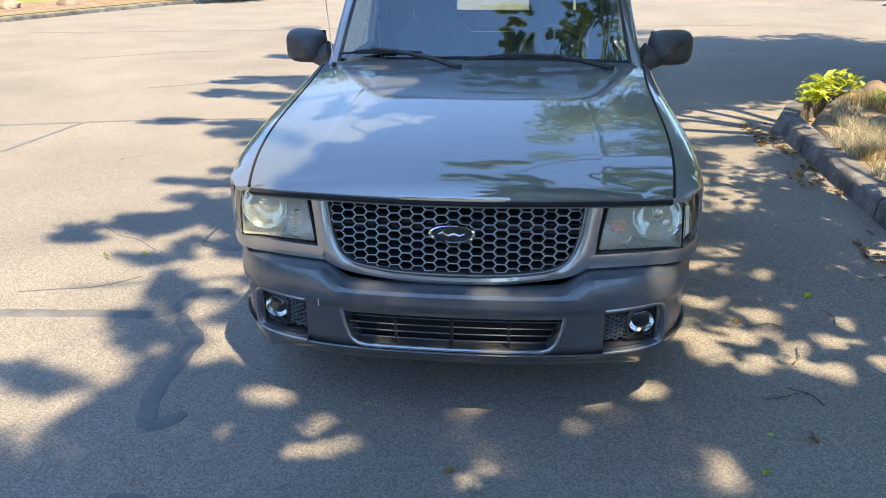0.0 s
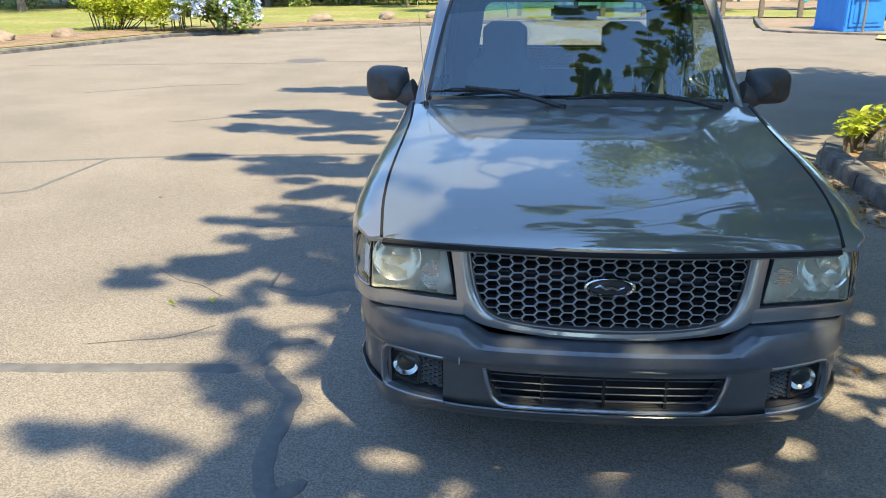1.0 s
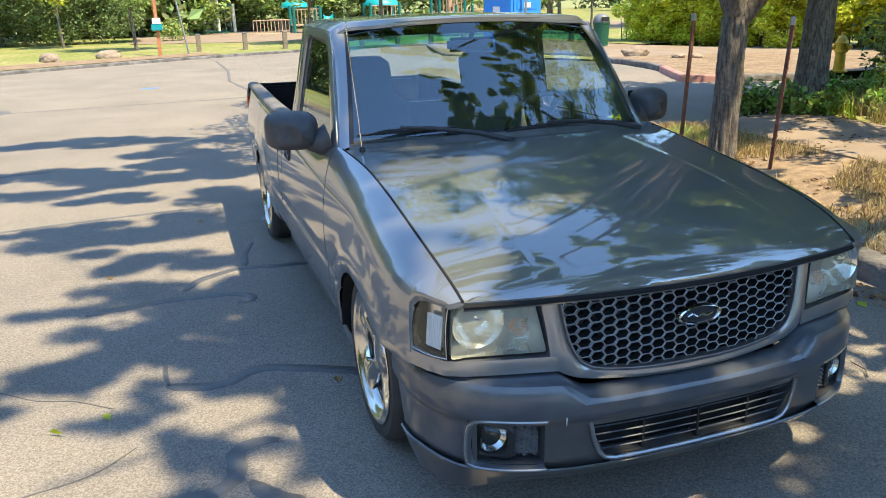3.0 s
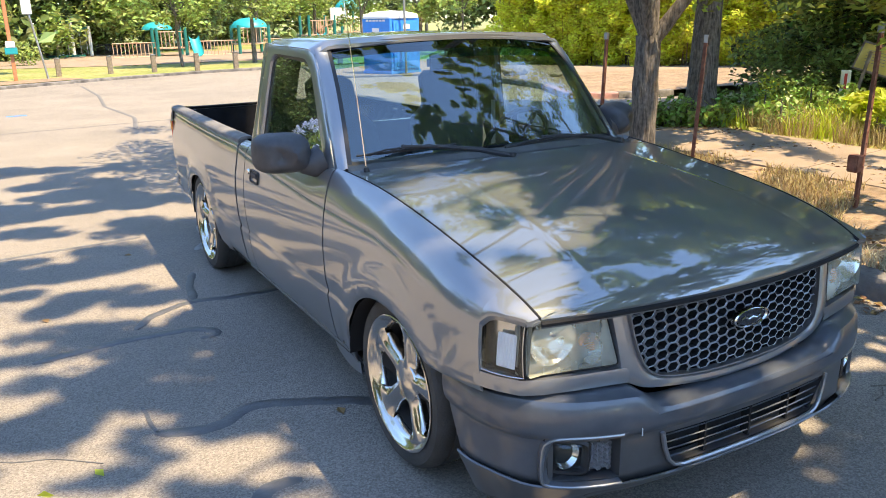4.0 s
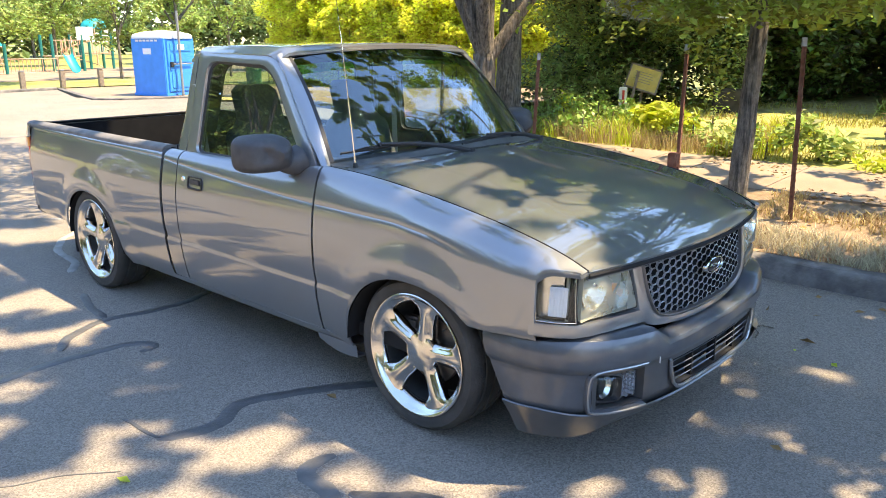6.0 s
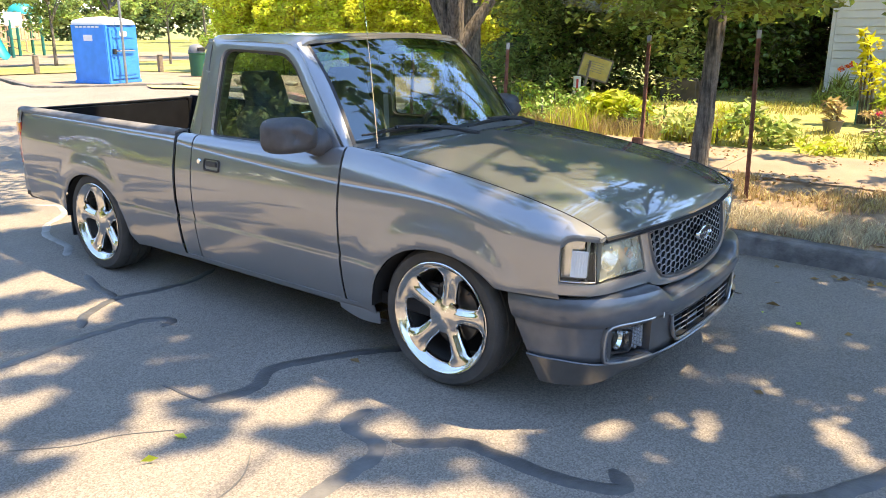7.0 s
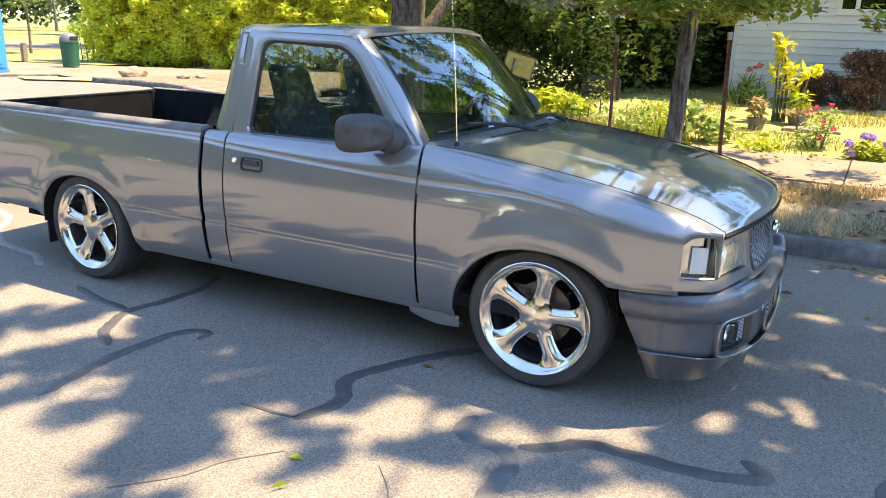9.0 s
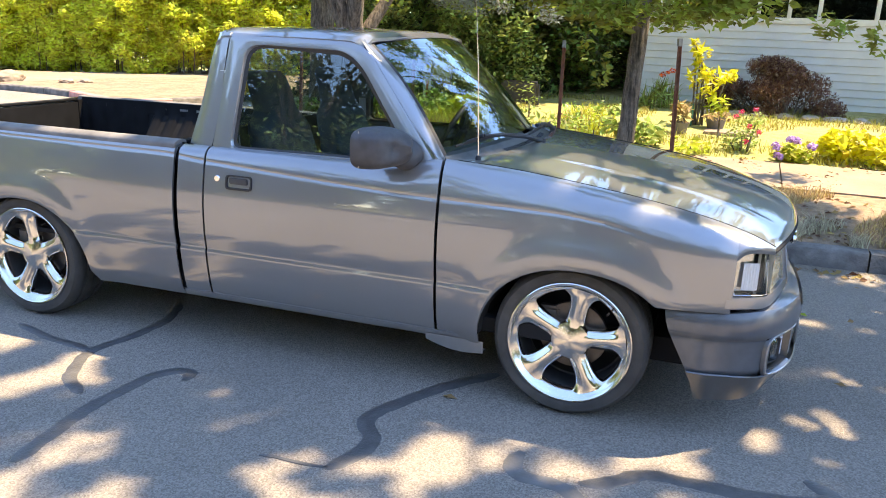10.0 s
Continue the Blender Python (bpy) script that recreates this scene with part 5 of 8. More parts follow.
part("grille_edge_bright", sheet(lambda u, r: (u, bumper_plan(s_of_x(abs(u)))[0].y + [-0.004, -0.010, -0.004][r], 0.295 + [0.002, -0.004, -0.010][r]), steps(-0.31, 0.31, 20), range(3)), M["bumper_paint"], bumper, "lighter worn lower edge")
part("scuff", box(-0.451, -0.449, -0.853, -0.850, 0.428, 0.452), M["white_plastic"], bumper, "small white scratch")
for side in (-1, 1):
    # its black back panel stands for the shade inside the recess
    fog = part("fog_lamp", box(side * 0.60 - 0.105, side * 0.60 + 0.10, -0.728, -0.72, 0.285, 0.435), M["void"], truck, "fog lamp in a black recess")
    body = rounded([(0.586, 0.308), (0.680, 0.318), (0.676, 0.416), (0.582, 0.410)], 0.024)
    fy = lambda x: bumper_plan(s_of_x(x))[0].y + 0.030
    part("fog_housing", sheet(lambda i, k: (side * Vector((0.632, 0.364)).lerp(body[i], [1.12, 1.1, 0.92, 0.86][k]).x, fy(0.632) + (Vector((0.632, 0.364)).lerp(body[i], 1).x - 0.632) * 0.6 + [0.03, -0.004, -0.006, 0.02][k], Vector((0.632, 0.364)).lerp(body[i], [1.12, 1.1, 0.92, 0.86][k]).y), range(len(body)), range(4), close_u=True), M["black_plastic"], fog)
    def fog_lens(i, k):
        q = Vector((0.632, 0.364)).lerp(body[i], [0, 0.4, 0.75, 0.9][k])
        return (side * q.x, fy(0.632) + (q.x - 0.632) * 0.6 + [-0.012, -0.010, -0.004, 0.006][k], q.y)
    bm = sheet(fog_lens, range(len(body)), range(4), close_u=True)
    bmesh.ops.remove_doubles(bm, verts=bm.verts, dist=1e-5)
    g = part("fog_lens", bm, M["clear_lens"], fog, "clear glass fog lens")
    g.visible_shadow = False
    bowl = lathe([(1.0, 0.0), (0.8, 0.012), (0.4, 0.026), (0.0, 0.03)], 22)
    bmesh.ops.transform(bowl, matrix=Matrix.Translation((side * 0.632, fy(0.632) + 0.004, 0.364)) @ Matrix.Rotation(radians(-90), 4, "X") @ Matrix.Diagonal((0.042, 0.042, 1, 1)), verts=bowl.verts)
    part("fog_reflector", bowl, M["bright"], fog)
    bm = bmesh.new()
    for c in range(5):
        for r in range(6):
            cx, cz = 0.517 + c * 0.015, 0.318 + (r + (0.5 if c % 2 else 0)) * 0.0155
            rr = [[bm.verts.new((side * (cx + a * s_), fy(cx) + dy, cz + b * s_)) for a, b in ((-0.0098, 0), (-0.0052, -0.0077), (0.0052, -0.0077), (0.0098, 0), (0.0052, 0.0077), (-0.0052, 0.0077))] for s_, dy in ((1, 0.004), (0.8, 0.0), (0.72, 0.016))]
            for p, q in zip(rr, rr[1:]):
                for k in range(6):
                    bm.faces.new((p[k], p[(k + 1) % 6], q[(k + 1) % 6], q[k]))
    part("fog_mesh", bm, M["grille"], fog, "small honeycomb insert")
    # raised frame round the fog recess
    fr = [(0.50, 0.437), (0.655, 0.437), (0.692, 0.42), (0.702, 0.38), (0.700, 0.30), (0.675, 0.287), (0.50, 0.287)]
    def fog_frame(i, k):
        x, z = resample(fr, 30)[i]
        c = Vector((0.595, 0.362))
        q = c.lerp(Vector((x, z)), [0.93, 1.0, 1.10, 1.14][k])
        b, n = bumper_plan(s_of_x(q.x))
        b = b + n * [-0.01, 0.008, 0.008, -0.004][k]
        return (side * b.x, b.y, q.y)
    part("fog_rim", tube([on_bumper(side * x, z, 0.006) for x, z in resample([(0.50, 0.440), (0.655, 0.440), (0.697, 0.424), (0.708, 0.38), (0.706, 0.30), (0.68, 0.283), (0.50, 0.283)], 26)], 0.005, 8), M["paint"], bumper)
    part("fog_frame", sheet(fog_frame, range(31), range(4)), M["bumper_paint"], bumper)

# ---- wipers, antenna ----
for pivot, hold, west, east in (((-0.09, 0.315, 1.035), (-0.53, 0.485, 1.090), (-0.715, 0.556, 1.060), (-0.282, 0.462, 1.080)), ((0.62, 0.405, 1.025), (0.143, 0.402, 1.082), (-0.073, 0.388, 1.058), (0.389, 0.380, 1.078))):
    pivot, hold, west, east = Vector(pivot), Vector(hold), Vector(west), Vector(east)
    bm = bmesh.new()
    add_tube(bm, [pivot + Vector((0, 0, -0.03)), pivot + Vector((0, 0, 0.012))], 0.016, 12)
    add_tube(bm, [pivot, pivot.lerp(hold, 0.3) + Vector((0, 0, 0.014)), pivot.lerp(hold, 0.7) + Vector((0, 0, 0.012)), hold], [0.012, 0.011, 0.008, 0.006], 8)
    wiper = part("wiper", bm, M["black_plastic"], truck, "black windscreen wiper")
    bm = bmesh.new()
    centre = west.lerp(east, 0.45)
    add_tube(bm, [west, centre + Vector((0, 0.004, 0)), east], [0.005, 0.007, 0.005], 6)
    add_tube(bm, [west.lerp(east, 0.12), west.lerp(east, 0.28) + Vector((0, -0.006, 0.012)), west.lerp(east, 0.62) + Vector((0, -0.006, 0.012)), west.lerp(east, 0.86)], 0.004, 6)
    add_tube(bm, [centre + Vector((0, -0.006, 0.014)), hold], 0.009, 8)
    part("wiper_blade", bm, M["black_plastic"], wiper)
ant = part("antenna", lathe([(0.0, 0.034), (0.009, 0.032), (0.013, 0.012), (0.022, 0.008), (0.025, 0.0), (0.024, -0.01)], 18), M["black_plastic"], truck, "thin whip antenna on a black base")
ant.matrix_basis = Matrix.Translation((-0.680, 0.475, 1.0)) @ Matrix.Rotation(radians(-5), 4, "Y")
part("antenna_rod", tube([(0, 0, 0.03), (0.004, 0.01, 0.40), (0.012, 0.035, 0.80)], [0.0026, 0.002, 0.0014], 6), M["chrome"], ant)

# ---- bed ----
def ribbed(y, z):
    return 0.012 * (1 if math.sin(y * 2 * math.pi / 0.13) > 0 else 0)
for side in (-1, 1):
    def inner_wall(y, k):
        z = [0.985, 0.95, 0.90, 0.70, 0.60, 0.47][k]
        hump = 0.18 * smooth(0.46, 0.36, abs(y - AXLE_REAR)) if z < 0.71 else 0
        return (side * (0.745 - (ribbed(y, z) if k in (2, 3) else 0) - hump), y, z)
    part("bed_wall", sheet(inner_wall, steps(1.885, 3.80, 118), range(6)), M["bedliner"], truck, "black ribbed bed liner wall")
part("bed_floor", sheet(lambda x, y: (x, y, 0.47 + 0.012 * (1 if math.sin(x * 2 * math.pi / 0.11) > 0 else 0)), steps(-0.75, 0.75, 108), steps(1.885, 3.80, 2)), M["bedliner"], truck, "black ribbed bed floor")
def head_wall(x, k):
    z = [0.975, 0.985, 0.985, 0.94, 0.47][k]
    return (x, [1.875, 1.878, 1.925, 1.93, 1.94][k] + (ribbed(x, z) if k > 2 else 0), z)
part("bed_front_wall", sheet(head_wall, steps(-0.80, 0.80, 100), range(5)), M["bedliner"], truck, "black front wall of the bed")
part("bed_underside", box(-0.80, 0.80, 1.89, 3.8, 0.44, 0.462), M["void"], truck)
gate = part("tailgate", box(-0.70, 0.70, 3.80, 3.855, 0.44, 0.965, 0.012), M["paint"], truck, "closed dark grey tailgate")
part("gate_lining", box(-0.69, 0.69, 3.788, 3.799, 0.48, 0.955, 0.004), M["bedliner"], gate)
part("gate_cap", box(-0.70, 0.70, 3.79, 3.862, 0.962, 0.976, 0.005), M["bedliner"], gate)
for side in (-1, 1):
    corner_plan = [(0.70, 3.868), (0.78, 3.870), (0.832, 3.862), (0.856, 3.838), (0.864, 3.79)]
    tail = part("tail_lamp", fold(sheet(lambda u, v: (side * (corner_plan[u][0] + 0.003), corner_plan[u][1] + 0.003, lerp(0.60, 0.885, v)), range(5), steps(0, 1, 4)), (-side * 0.012, -0.012, 0)), M["red_lens"], truck, "red and amber tail lamp")
    part("turn_lens", fold(sheet(lambda u, v: (side * (corner_plan[u][0] + 0.006), corner_plan[u][1] + 0.005, lerp(0.82, 0.884, v)), range(5), steps(0, 1, 2)), (-side * 0.01, -0.01, 0)), M["amber"], tail)
    part("bed_corner", fold(sheet(lambda u, v: (side * corner_plan[u][0], corner_plan[u][1], lerp(0.40, 0.597, v)), range(5), steps(0, 1, 3)), (-side * 0.01, -0.01, 0)), M["paint"], truck)
    part("bed_corner", fold(sheet(lambda u, v: (side * (corner_plan[u][0] - 0.02 * v ** 2), corner_plan[u][1] - 0.015 * v ** 2, lerp(0.888, 0.978, v)), range(5), steps(0, 1, 4)), (-side * 0.01, -0.01, 0)), M["paint"], truck)
rear_b = part("rear_bumper", fold(sheet(lambda u, k: (math.copysign(0.79 * abs(math.sin(u)) ** 0.35, u), 3.70 + 0.27 * math.cos(u) ** 0.4 + [0.0, 0.0, -0.01, -0.03][k], [0.49, 0.475, 0.36, 0.335][k]), steps(-math.pi / 2, math.pi / 2, 40), range(4)), (0, -0.03, 0)), M["chrome"], truck, "chrome rear step bumper")
part("step_pad", box(-0.66, 0.66, 3.82, 3.955, 0.478, 0.494, 0.004), M["black_plastic"], rear_b)
for side in (-1, 1):
    part("bumper_end", box(side * 0.80 - 0.03, side * 0.80 + 0.03, 3.66, 3.90, 0.335, 0.475, 0.02), M["black_plastic"], rear_b)

# the bed's rear corners
for side in (-1, 1):
    part("bed_corner_liner", box(side * 0.75 - 0.055, side * 0.75 + 0.05, 3.792, 3.852, 0.46, 0.968, 0.004), M["bedliner"], truck)

# ---- wheels ----
TYRE = [(0.249, -0.105), (0.258, -0.112), (0.279, -0.118), (0.300, -0.114), (0.314, -0.099), (0.3195, -0.08), (0.320, -0.062), (0.313, -0.060), (0.313, -0.050), (0.3205, -0.048), (0.321, -0.008), (0.313, -0.006), (0.313, 0.006), (0.321, 0.008), (0.3205, 0.048), (0.313, 0.050), (0.313, 0.060), (0.320, 0.062), (0.3195, 0.08), (0.314, 0.099), (0.300, 0.114), (0.297, 0.1165), (0.293, 0.115), (0.279, 0.118), (0.260, 0.114), (0.249, 0.105)]


def build_wheel(at, side, turn, spin):
    w = part("wheel", lathe([(0.204, 0.07), (0.208, 0.0), (0.208, -0.075), (0.19, -0.08)], 48, "x"), M["barrel"], truck, "chrome five-spoke wheel with a low tyre")
    w.matrix_basis = Matrix.Translation(at) @ Matrix.Rotation(radians(turn), 4, "Z") @ Matrix.Diagonal((side, 1, 1, 1))
    part("tyre", lathe(TYRE, 72, "x"), M["rubber"], w, "worn black low-profile tyre")
    part("rim_lip", lathe([(0.239, 0.104), (0.244, 0.113), (0.2445, 0.117), (0.241, 0.119), (0.236, 0.117), (0.230, 0.108), (0.222, 0.099), (0.214, 0.093), (0.208, 0.086), (0.205, 0.076), (0.204, 0.06)], 72, "x"), M["rim_chrome"], w, "polished chrome rim dish and lip")
    part("brake_disc", lathe([(0.06, 0.03), (0.06, 0.015), (0.135, 0.012), (0.138, 0.0), (0.135, -0.012)], 40, "x"), M["iron"], w, "dull iron brake disc")
    part("brake_caliper", box(-0.02, 0.03, 0.06, 0.15, 0.02, 0.11, 0.012), M["iron"], w)
    part("drum_back", lathe([(0.0, -0.055), (0.20, -0.075)], 40, "x"), M["void"], w)
    for k in range(5):
        a0 = radians(spin + 72 * k)
        def spoke(u, v):
            r = lerp(0.03, 0.219, u)
            wide = curve_at([(0.03, 0.020), (0.055, 0.036), (0.075, 0.041), (0.10, 0.037), (0.13, 0.037), (0.155, 0.039), (0.175, 0.044), (0.190, 0.050), (0.200, 0.057), (0.212, 0.074), (0.219, 0.09)], r)
            h = curve_at([(0.03, 0.088), (0.08, 0.086), (0.13, 0.090), (0.17, 0.094), (0.20, 0.096), (0.219, 0.099)], r)
            q = -1 + 2 * v
            merge = smooth(0.205, 0.165, r) * smooth(0.05, 0.09, r)
            drop = (0.024 * abs(q) ** 2.4 + 0.004 * smooth(0.8, 0.6, abs(q)) * smooth(0.35, 0.55, abs(q))) * merge + lerp(0.010, 0.0, merge) * abs(q) ** 2 * smooth(0.09, 0.2, r)
            if v in (0.0, 1.0):
                drop += 0.028
                wide *= 0.95
            ang = a0 + math.asin(clamp(q * wide / r, -1, 1))
            return (h - drop, r * math.cos(ang), r * math.sin(ang))
        part("spoke", sheet(spoke, steps(0, 1, 24), [0.0, 0.001, 0.04, 0.09, 0.15, 0.22, 0.30, 0.38, 0.5, 0.62, 0.70, 0.78, 0.85, 0.91, 0.96, 0.999, 1.0]), M["rim_chrome"], w, "", 60)
    part("hub_cap", lathe([(0.0, 0.096), (0.010, 0.0955), (0.018, 0.093), (0.026, 0.0925), (0.034, 0.090), (0.060, 0.086), (0.074, 0.081), (0.080, 0.070), (0.080, 0.04)], 40, "x"), M["rim_chrome"], w, "round chrome hub cap")
    part("valve_stem", tube([(0.085, 0.196 * math.cos(radians(spin + 108)), 0.196 * math.sin(radians(spin + 108))), (0.105, 0.19 * math.cos(radians(spin + 108)), 0.19 * math.sin(radians(spin + 108)))], 0.004, 8), M["black_plastic"], w)
    for ob in w.children_recursive + [w]:
        if not ob.name.startswith("tyre"):
            for v in ob.data.vertices:
                v.co.y, v.co.z = v.co.y * 1.042, v.co.z * 1.042
    return w


build_wheel((-0.688, 0.02, WHEEL_Z), -1, 0, 28)
build_wheel((0.677, 0.02, WHEEL_Z), 1, 0, 40)
build_wheel((-0.693, AXLE_REAR + 0.022, WHEEL_Z), -1, 0, 11)
build_wheel((0.685, AXLE_REAR + 0.022, WHEEL_Z), 1, 0, 60)
for y in (0.0, AXLE_REAR):
    part("axle", tube([(-0.66, y, WHEEL_Z), (0.66, y, WHEEL_Z)], 0.04, 12), M["void"], truck)

# the body is slimmer from the axle back than across its nose, and the truck stands slightly askew to the kerb
for ob in truck.children_recursive:
    if ob.type != "MESH" or ob.name.startswith(("wheel", "antenna")) or ob.parent.name.startswith(("wheel", "antenna")):
        continue
    for v in ob.data.vertices:
        v.co.x *= lerp(1.0, 0.946, smooth(-0.65, 0.25, v.co.y)) * lerp(1.0, 0.945, smooth(2.2, 3.9, v.co.y))
        v.co.y += 0.032 * smooth(1.1, 1.45, v.co.z) * smooth(1.42, 1.66, v.co.y)
        v.co.z += 0.020 * smooth(1.02, 1.42, v.co.z)
        v.co.y += 0.022 * smooth(-0.6, 0.2, v.co.y)
SKEW = radians(1.4)
truck.matrix_basis = Matrix.Translation((0, -0.75, 0)) @ Matrix.Rotation(SKEW, 4, "Z") @ Matrix.Translation((0, 0.75, 0))

# ---- trees ----
def limb(bm, points, r0, r1, sides=10, seed=0):
    r = random.Random(seed)
    pts = []
    for a, b in zip(points, points[1:]):
        for k in range(5):
            pts.append(Vector(a).lerp(Vector(b), k / 5))
    pts.append(Vector(points[-1]))
    for _ in range(2):
        pts = [pts[0]] + [(pts[i - 1] + pts[i] * 2 + pts[i + 1]) / 4 for i in range(1, len(pts) - 1)] + [pts[-1]]
    n = len(pts) - 1
    pts = [p + Vector((r.uniform(-1, 1), r.uniform(-1, 1), 0)) * 0.012 * (0 < i < n) for i, p in enumerate(pts)]
    add_tube(bm, pts, [lerp(r0, r1, (i / n) ** 0.8) for i in range(n + 1)], sides)


def rough_trunk(bm, amount, scale=9):
    for v in bm.verts:
        k = noise.noise((v.co.x * scale * 2.2, v.co.y * scale * 2.2, v.co.z * scale * 0.35))
        out = Vector((k, noise.noise((v.co.y * scale * 2, v.co.x * scale * 2, v.co.z * scale * 0.4 + 9)), 0))
        v.co += out * amount
    return bm


# where the canopy's shade falls on the road: centre and half sizes, in metres
SHADE = [(-3.0, 7.75, 0.7, 0.22), (-1.9, 7.6, 0.8, 0.3), (-2.9, 5.6, 0.7, 0.2), (-1.8, 5.3, 0.8, 0.3), (-3.1, 4.95, 0.5, 0.13), (-2.8, 3.55, 0.6, 0.12), (-2.1, 3.5, 0.6, 0.22), (-1.5, 3.5, 0.5, 0.35), (-2.0, 2.45, 0.35, 0.14), (-1.55, 2.55, 0.45, 0.25), (-2.1, 1.75, 0.3, 0.12), (-1.6, 2.0, 0.45, 0.22), (-2.45, 0.78, 0.3, 0.09), (-2.1, 0.95, 0.35, 0.15), (-1.75, 1.25, 0.4, 0.2), (-1.4, 1.45, 0.35, 0.3), (-1.9, 0.42, 0.24, 0.09), (-1.5, 0.07, 0.2, 0.13), (-1.2, 0.75, 0.3, 0.25), (-1.02, -1.0, 0.3, 0.25), (-1.75, -0.72, 0.3, 0.12), (-1.25, -1.45, 0.45, 0.36)]
SHADE += [(-0.75, -0.85, 0.4, 0.35), (-0.9, -1.6, 0.5, 0.4), (-0.3, -1.2, 0.5, 0.4), (-0.35, -2.0, 0.6, 0.4), (0.5, -1.0, 0.5, 0.35), (-1.5, 6.5, 0.6, 0.3), (-1.3, 4.4, 0.4, 0.3), (-0.45, 1.12, 0.38, 0.28), (-1.0, 1.3, 0.28, 0.25), (-1.05, 1.82, 0.28, 0.28), (-0.25, -0.45, 0.4, 0.22), (0.2, -0.4, 0.4, 0.25), (0.6, -0.35, 0.35, 0.3), (-0.15, 0.1, 0.3, 0.28), (0.3, 0.2, 0.35, 0.3), (-0.1, 0.55, 0.3, 0.25), (0.32, 0.65, 0.3, 0.28), (0.34, 1.25, 0.2, 0.35), (0.1, 1.0, 0.25, 0.2), (-0.6, -0.35, 0.2, 0.16), (1.3, -1.3, 0.5, 0.35), (1.2, -0.6, 0.4, 0.3)]
SHADE += [(0.6, -1.7, 0.5, 0.35), (1.5, -2.0, 0.5, 0.35), (-1.15, 1.02, 0.24, 0.2), (-1.04, 0.76, 0.2, 0.16), (-1.38, 0.98, 0.22, 0.17), (-0.2, -0.5, 0.2, 0.14), (-0.12, -0.46, 0.18, 0.13), (0.4, 0.95, 0.18, 0.18), (0.3, 1.48, 0.18, 0.18), (0.42, 1.2, 0.16, 0.18), (-1.78, 1.17, 0.2, 0.17), (-2.09, 0.94, 0.16, 0.16), (-1.52, 1.05, 0.2, 0.15), (-1.11, -0.52, 0.2, 0.18), (-1.06, -0.12, 0.14, 0.16), (-1.52, 1.0, 0.14, 0.12), (-1.6, 0.62, 0.16, 0.1), (-1.3, 0.75, 0.2, 0.16), (-1.8, 1.1, 0.18, 0.14), (1.9, 6.9, 1.0, 0.75), (3.4, 7.1, 1.1, 0.8), (4.8, 7.3, 1.0, 0.8)]
SHADE += [(-1.5, -0.22, 0.2, 0.1), (-1.07, -0.7, 0.25, 0.2), (-3.3, 7.8, 0.5, 0.2), (-2.6, 7.8, 0.6, 0.28), (-1.27, 7.3, 0.5, 0.3), (-2.97, 5.84, 0.6, 0.25), (-2.4, 5.7, 0.6, 0.32), (-1.84, 5.85, 0.6, 0.34), (-1.35, 5.4, 0.5, 0.4), (-1.07, 6.3, 0.4, 0.4), (-2.0, 4.5, 0.5, 0.2), (-2.54, 4.9, 0.5, 0.2), (-3.24, 5.0, 0.4, 0.14), (-2.45, 3.17, 0.5, 0.14), (-2.05, 3.06, 0.45, 0.2), (-1.67, 3.26, 0.4, 0.25), (1.02, -0.72, 0.3, 0.22), (1.3, -0.7, 0.3, 0.2), (1.05, -0.38, 0.22, 0.14), (1.45, -0.95, 0.35, 0.2), (-1.52, 0.14, 0.13, 0.1), (-1.42, 0.01, 0.13, 0.1)]
SHADE += [(-1.33, 0.54, 0.16, 0.09), (-1.17, 0.3, 0.16, 0.08)]
# chinks that let small spots of sun through: centre and radius on the road
CHINKS = [(-0.73, -0.77, 0.072), (-0.32, -0.72, 0.058), (0.06, -0.72, 0.061), (0.5, -0.67, 0.058), (0.7, -0.57, 0.086), (0.98, -0.26, 0.101), (-0.45, -0.92, 0.065),
          (1.14, -0.11, 0.086), (0.43, -0.84, 0.043), (-0.03, -0.66, 0.065), (-0.42, -0.65, 0.058), (0.54, -0.52, 0.079), (-0.86, -0.51, 0.072), (-0.74, -0.05, 0.120),
          (-0.80, 0.46, 0.150), (-0.6, -0.03, 0.090), (-0.93, 0.36, 0.100), (-0.7, 0.27, 0.110), (-0.66, -0.16, 0.06), (-0.48, -0.02, 0.05), (-0.75, -0.10, 0.07), (-0.95, -0.44, 0.090), (-0.95, -0.22, 0.080), (-0.70, 0.44, 0.15), (-1.01, -0.33, 0.11), (-1.05, -0.52, 0.09), (-0.55, 0.0, 0.10)]
rc = random.Random(23)
CHINKS += [(rc.uniform(-0.8, 2.1), rc.uniform(-2.3, -0.85), rc.uniform(0.03, 0.05)) for _ in range(18)]
CHINKS += [(-0.48, -0.96, 0.06), (-0.49, -1.09, 0.065), (-0.40, -1.08, 0.05), (-0.76, -1.02, 0.045), (-0.67, -0.76, 0.06), (-0.41, -1.05, 0.05), (-0.33, -1.02, 0.055), (-0.19, -1.52, 0.10), (-0.10, -1.44, 0.07), (-0.30, -1.62, 0.08), (-0.63, -0.80, 0.05)]
CHINKS += [(-0.84, 0.49, 0.075), (-0.76, 0.43, 0.08), (-0.66, 0.39, 0.07), (-0.97, 0.35, 0.05), (-0.93, 0.24, 0.06), (-0.71, 0.12, 0.05), (-0.74, -0.05, 0.065), (-0.71, -0.15, 0.06), (-0.64, -0.18, 0.045), (-0.42, 0.03, 0.045), (-0.41, -0.1, 0.035), (-0.26, 0.27, 0.035), (-0.92, -0.2, 0.055), (-0.89, -0.28, 0.07), (-0.89, -0.38, 0.045)]
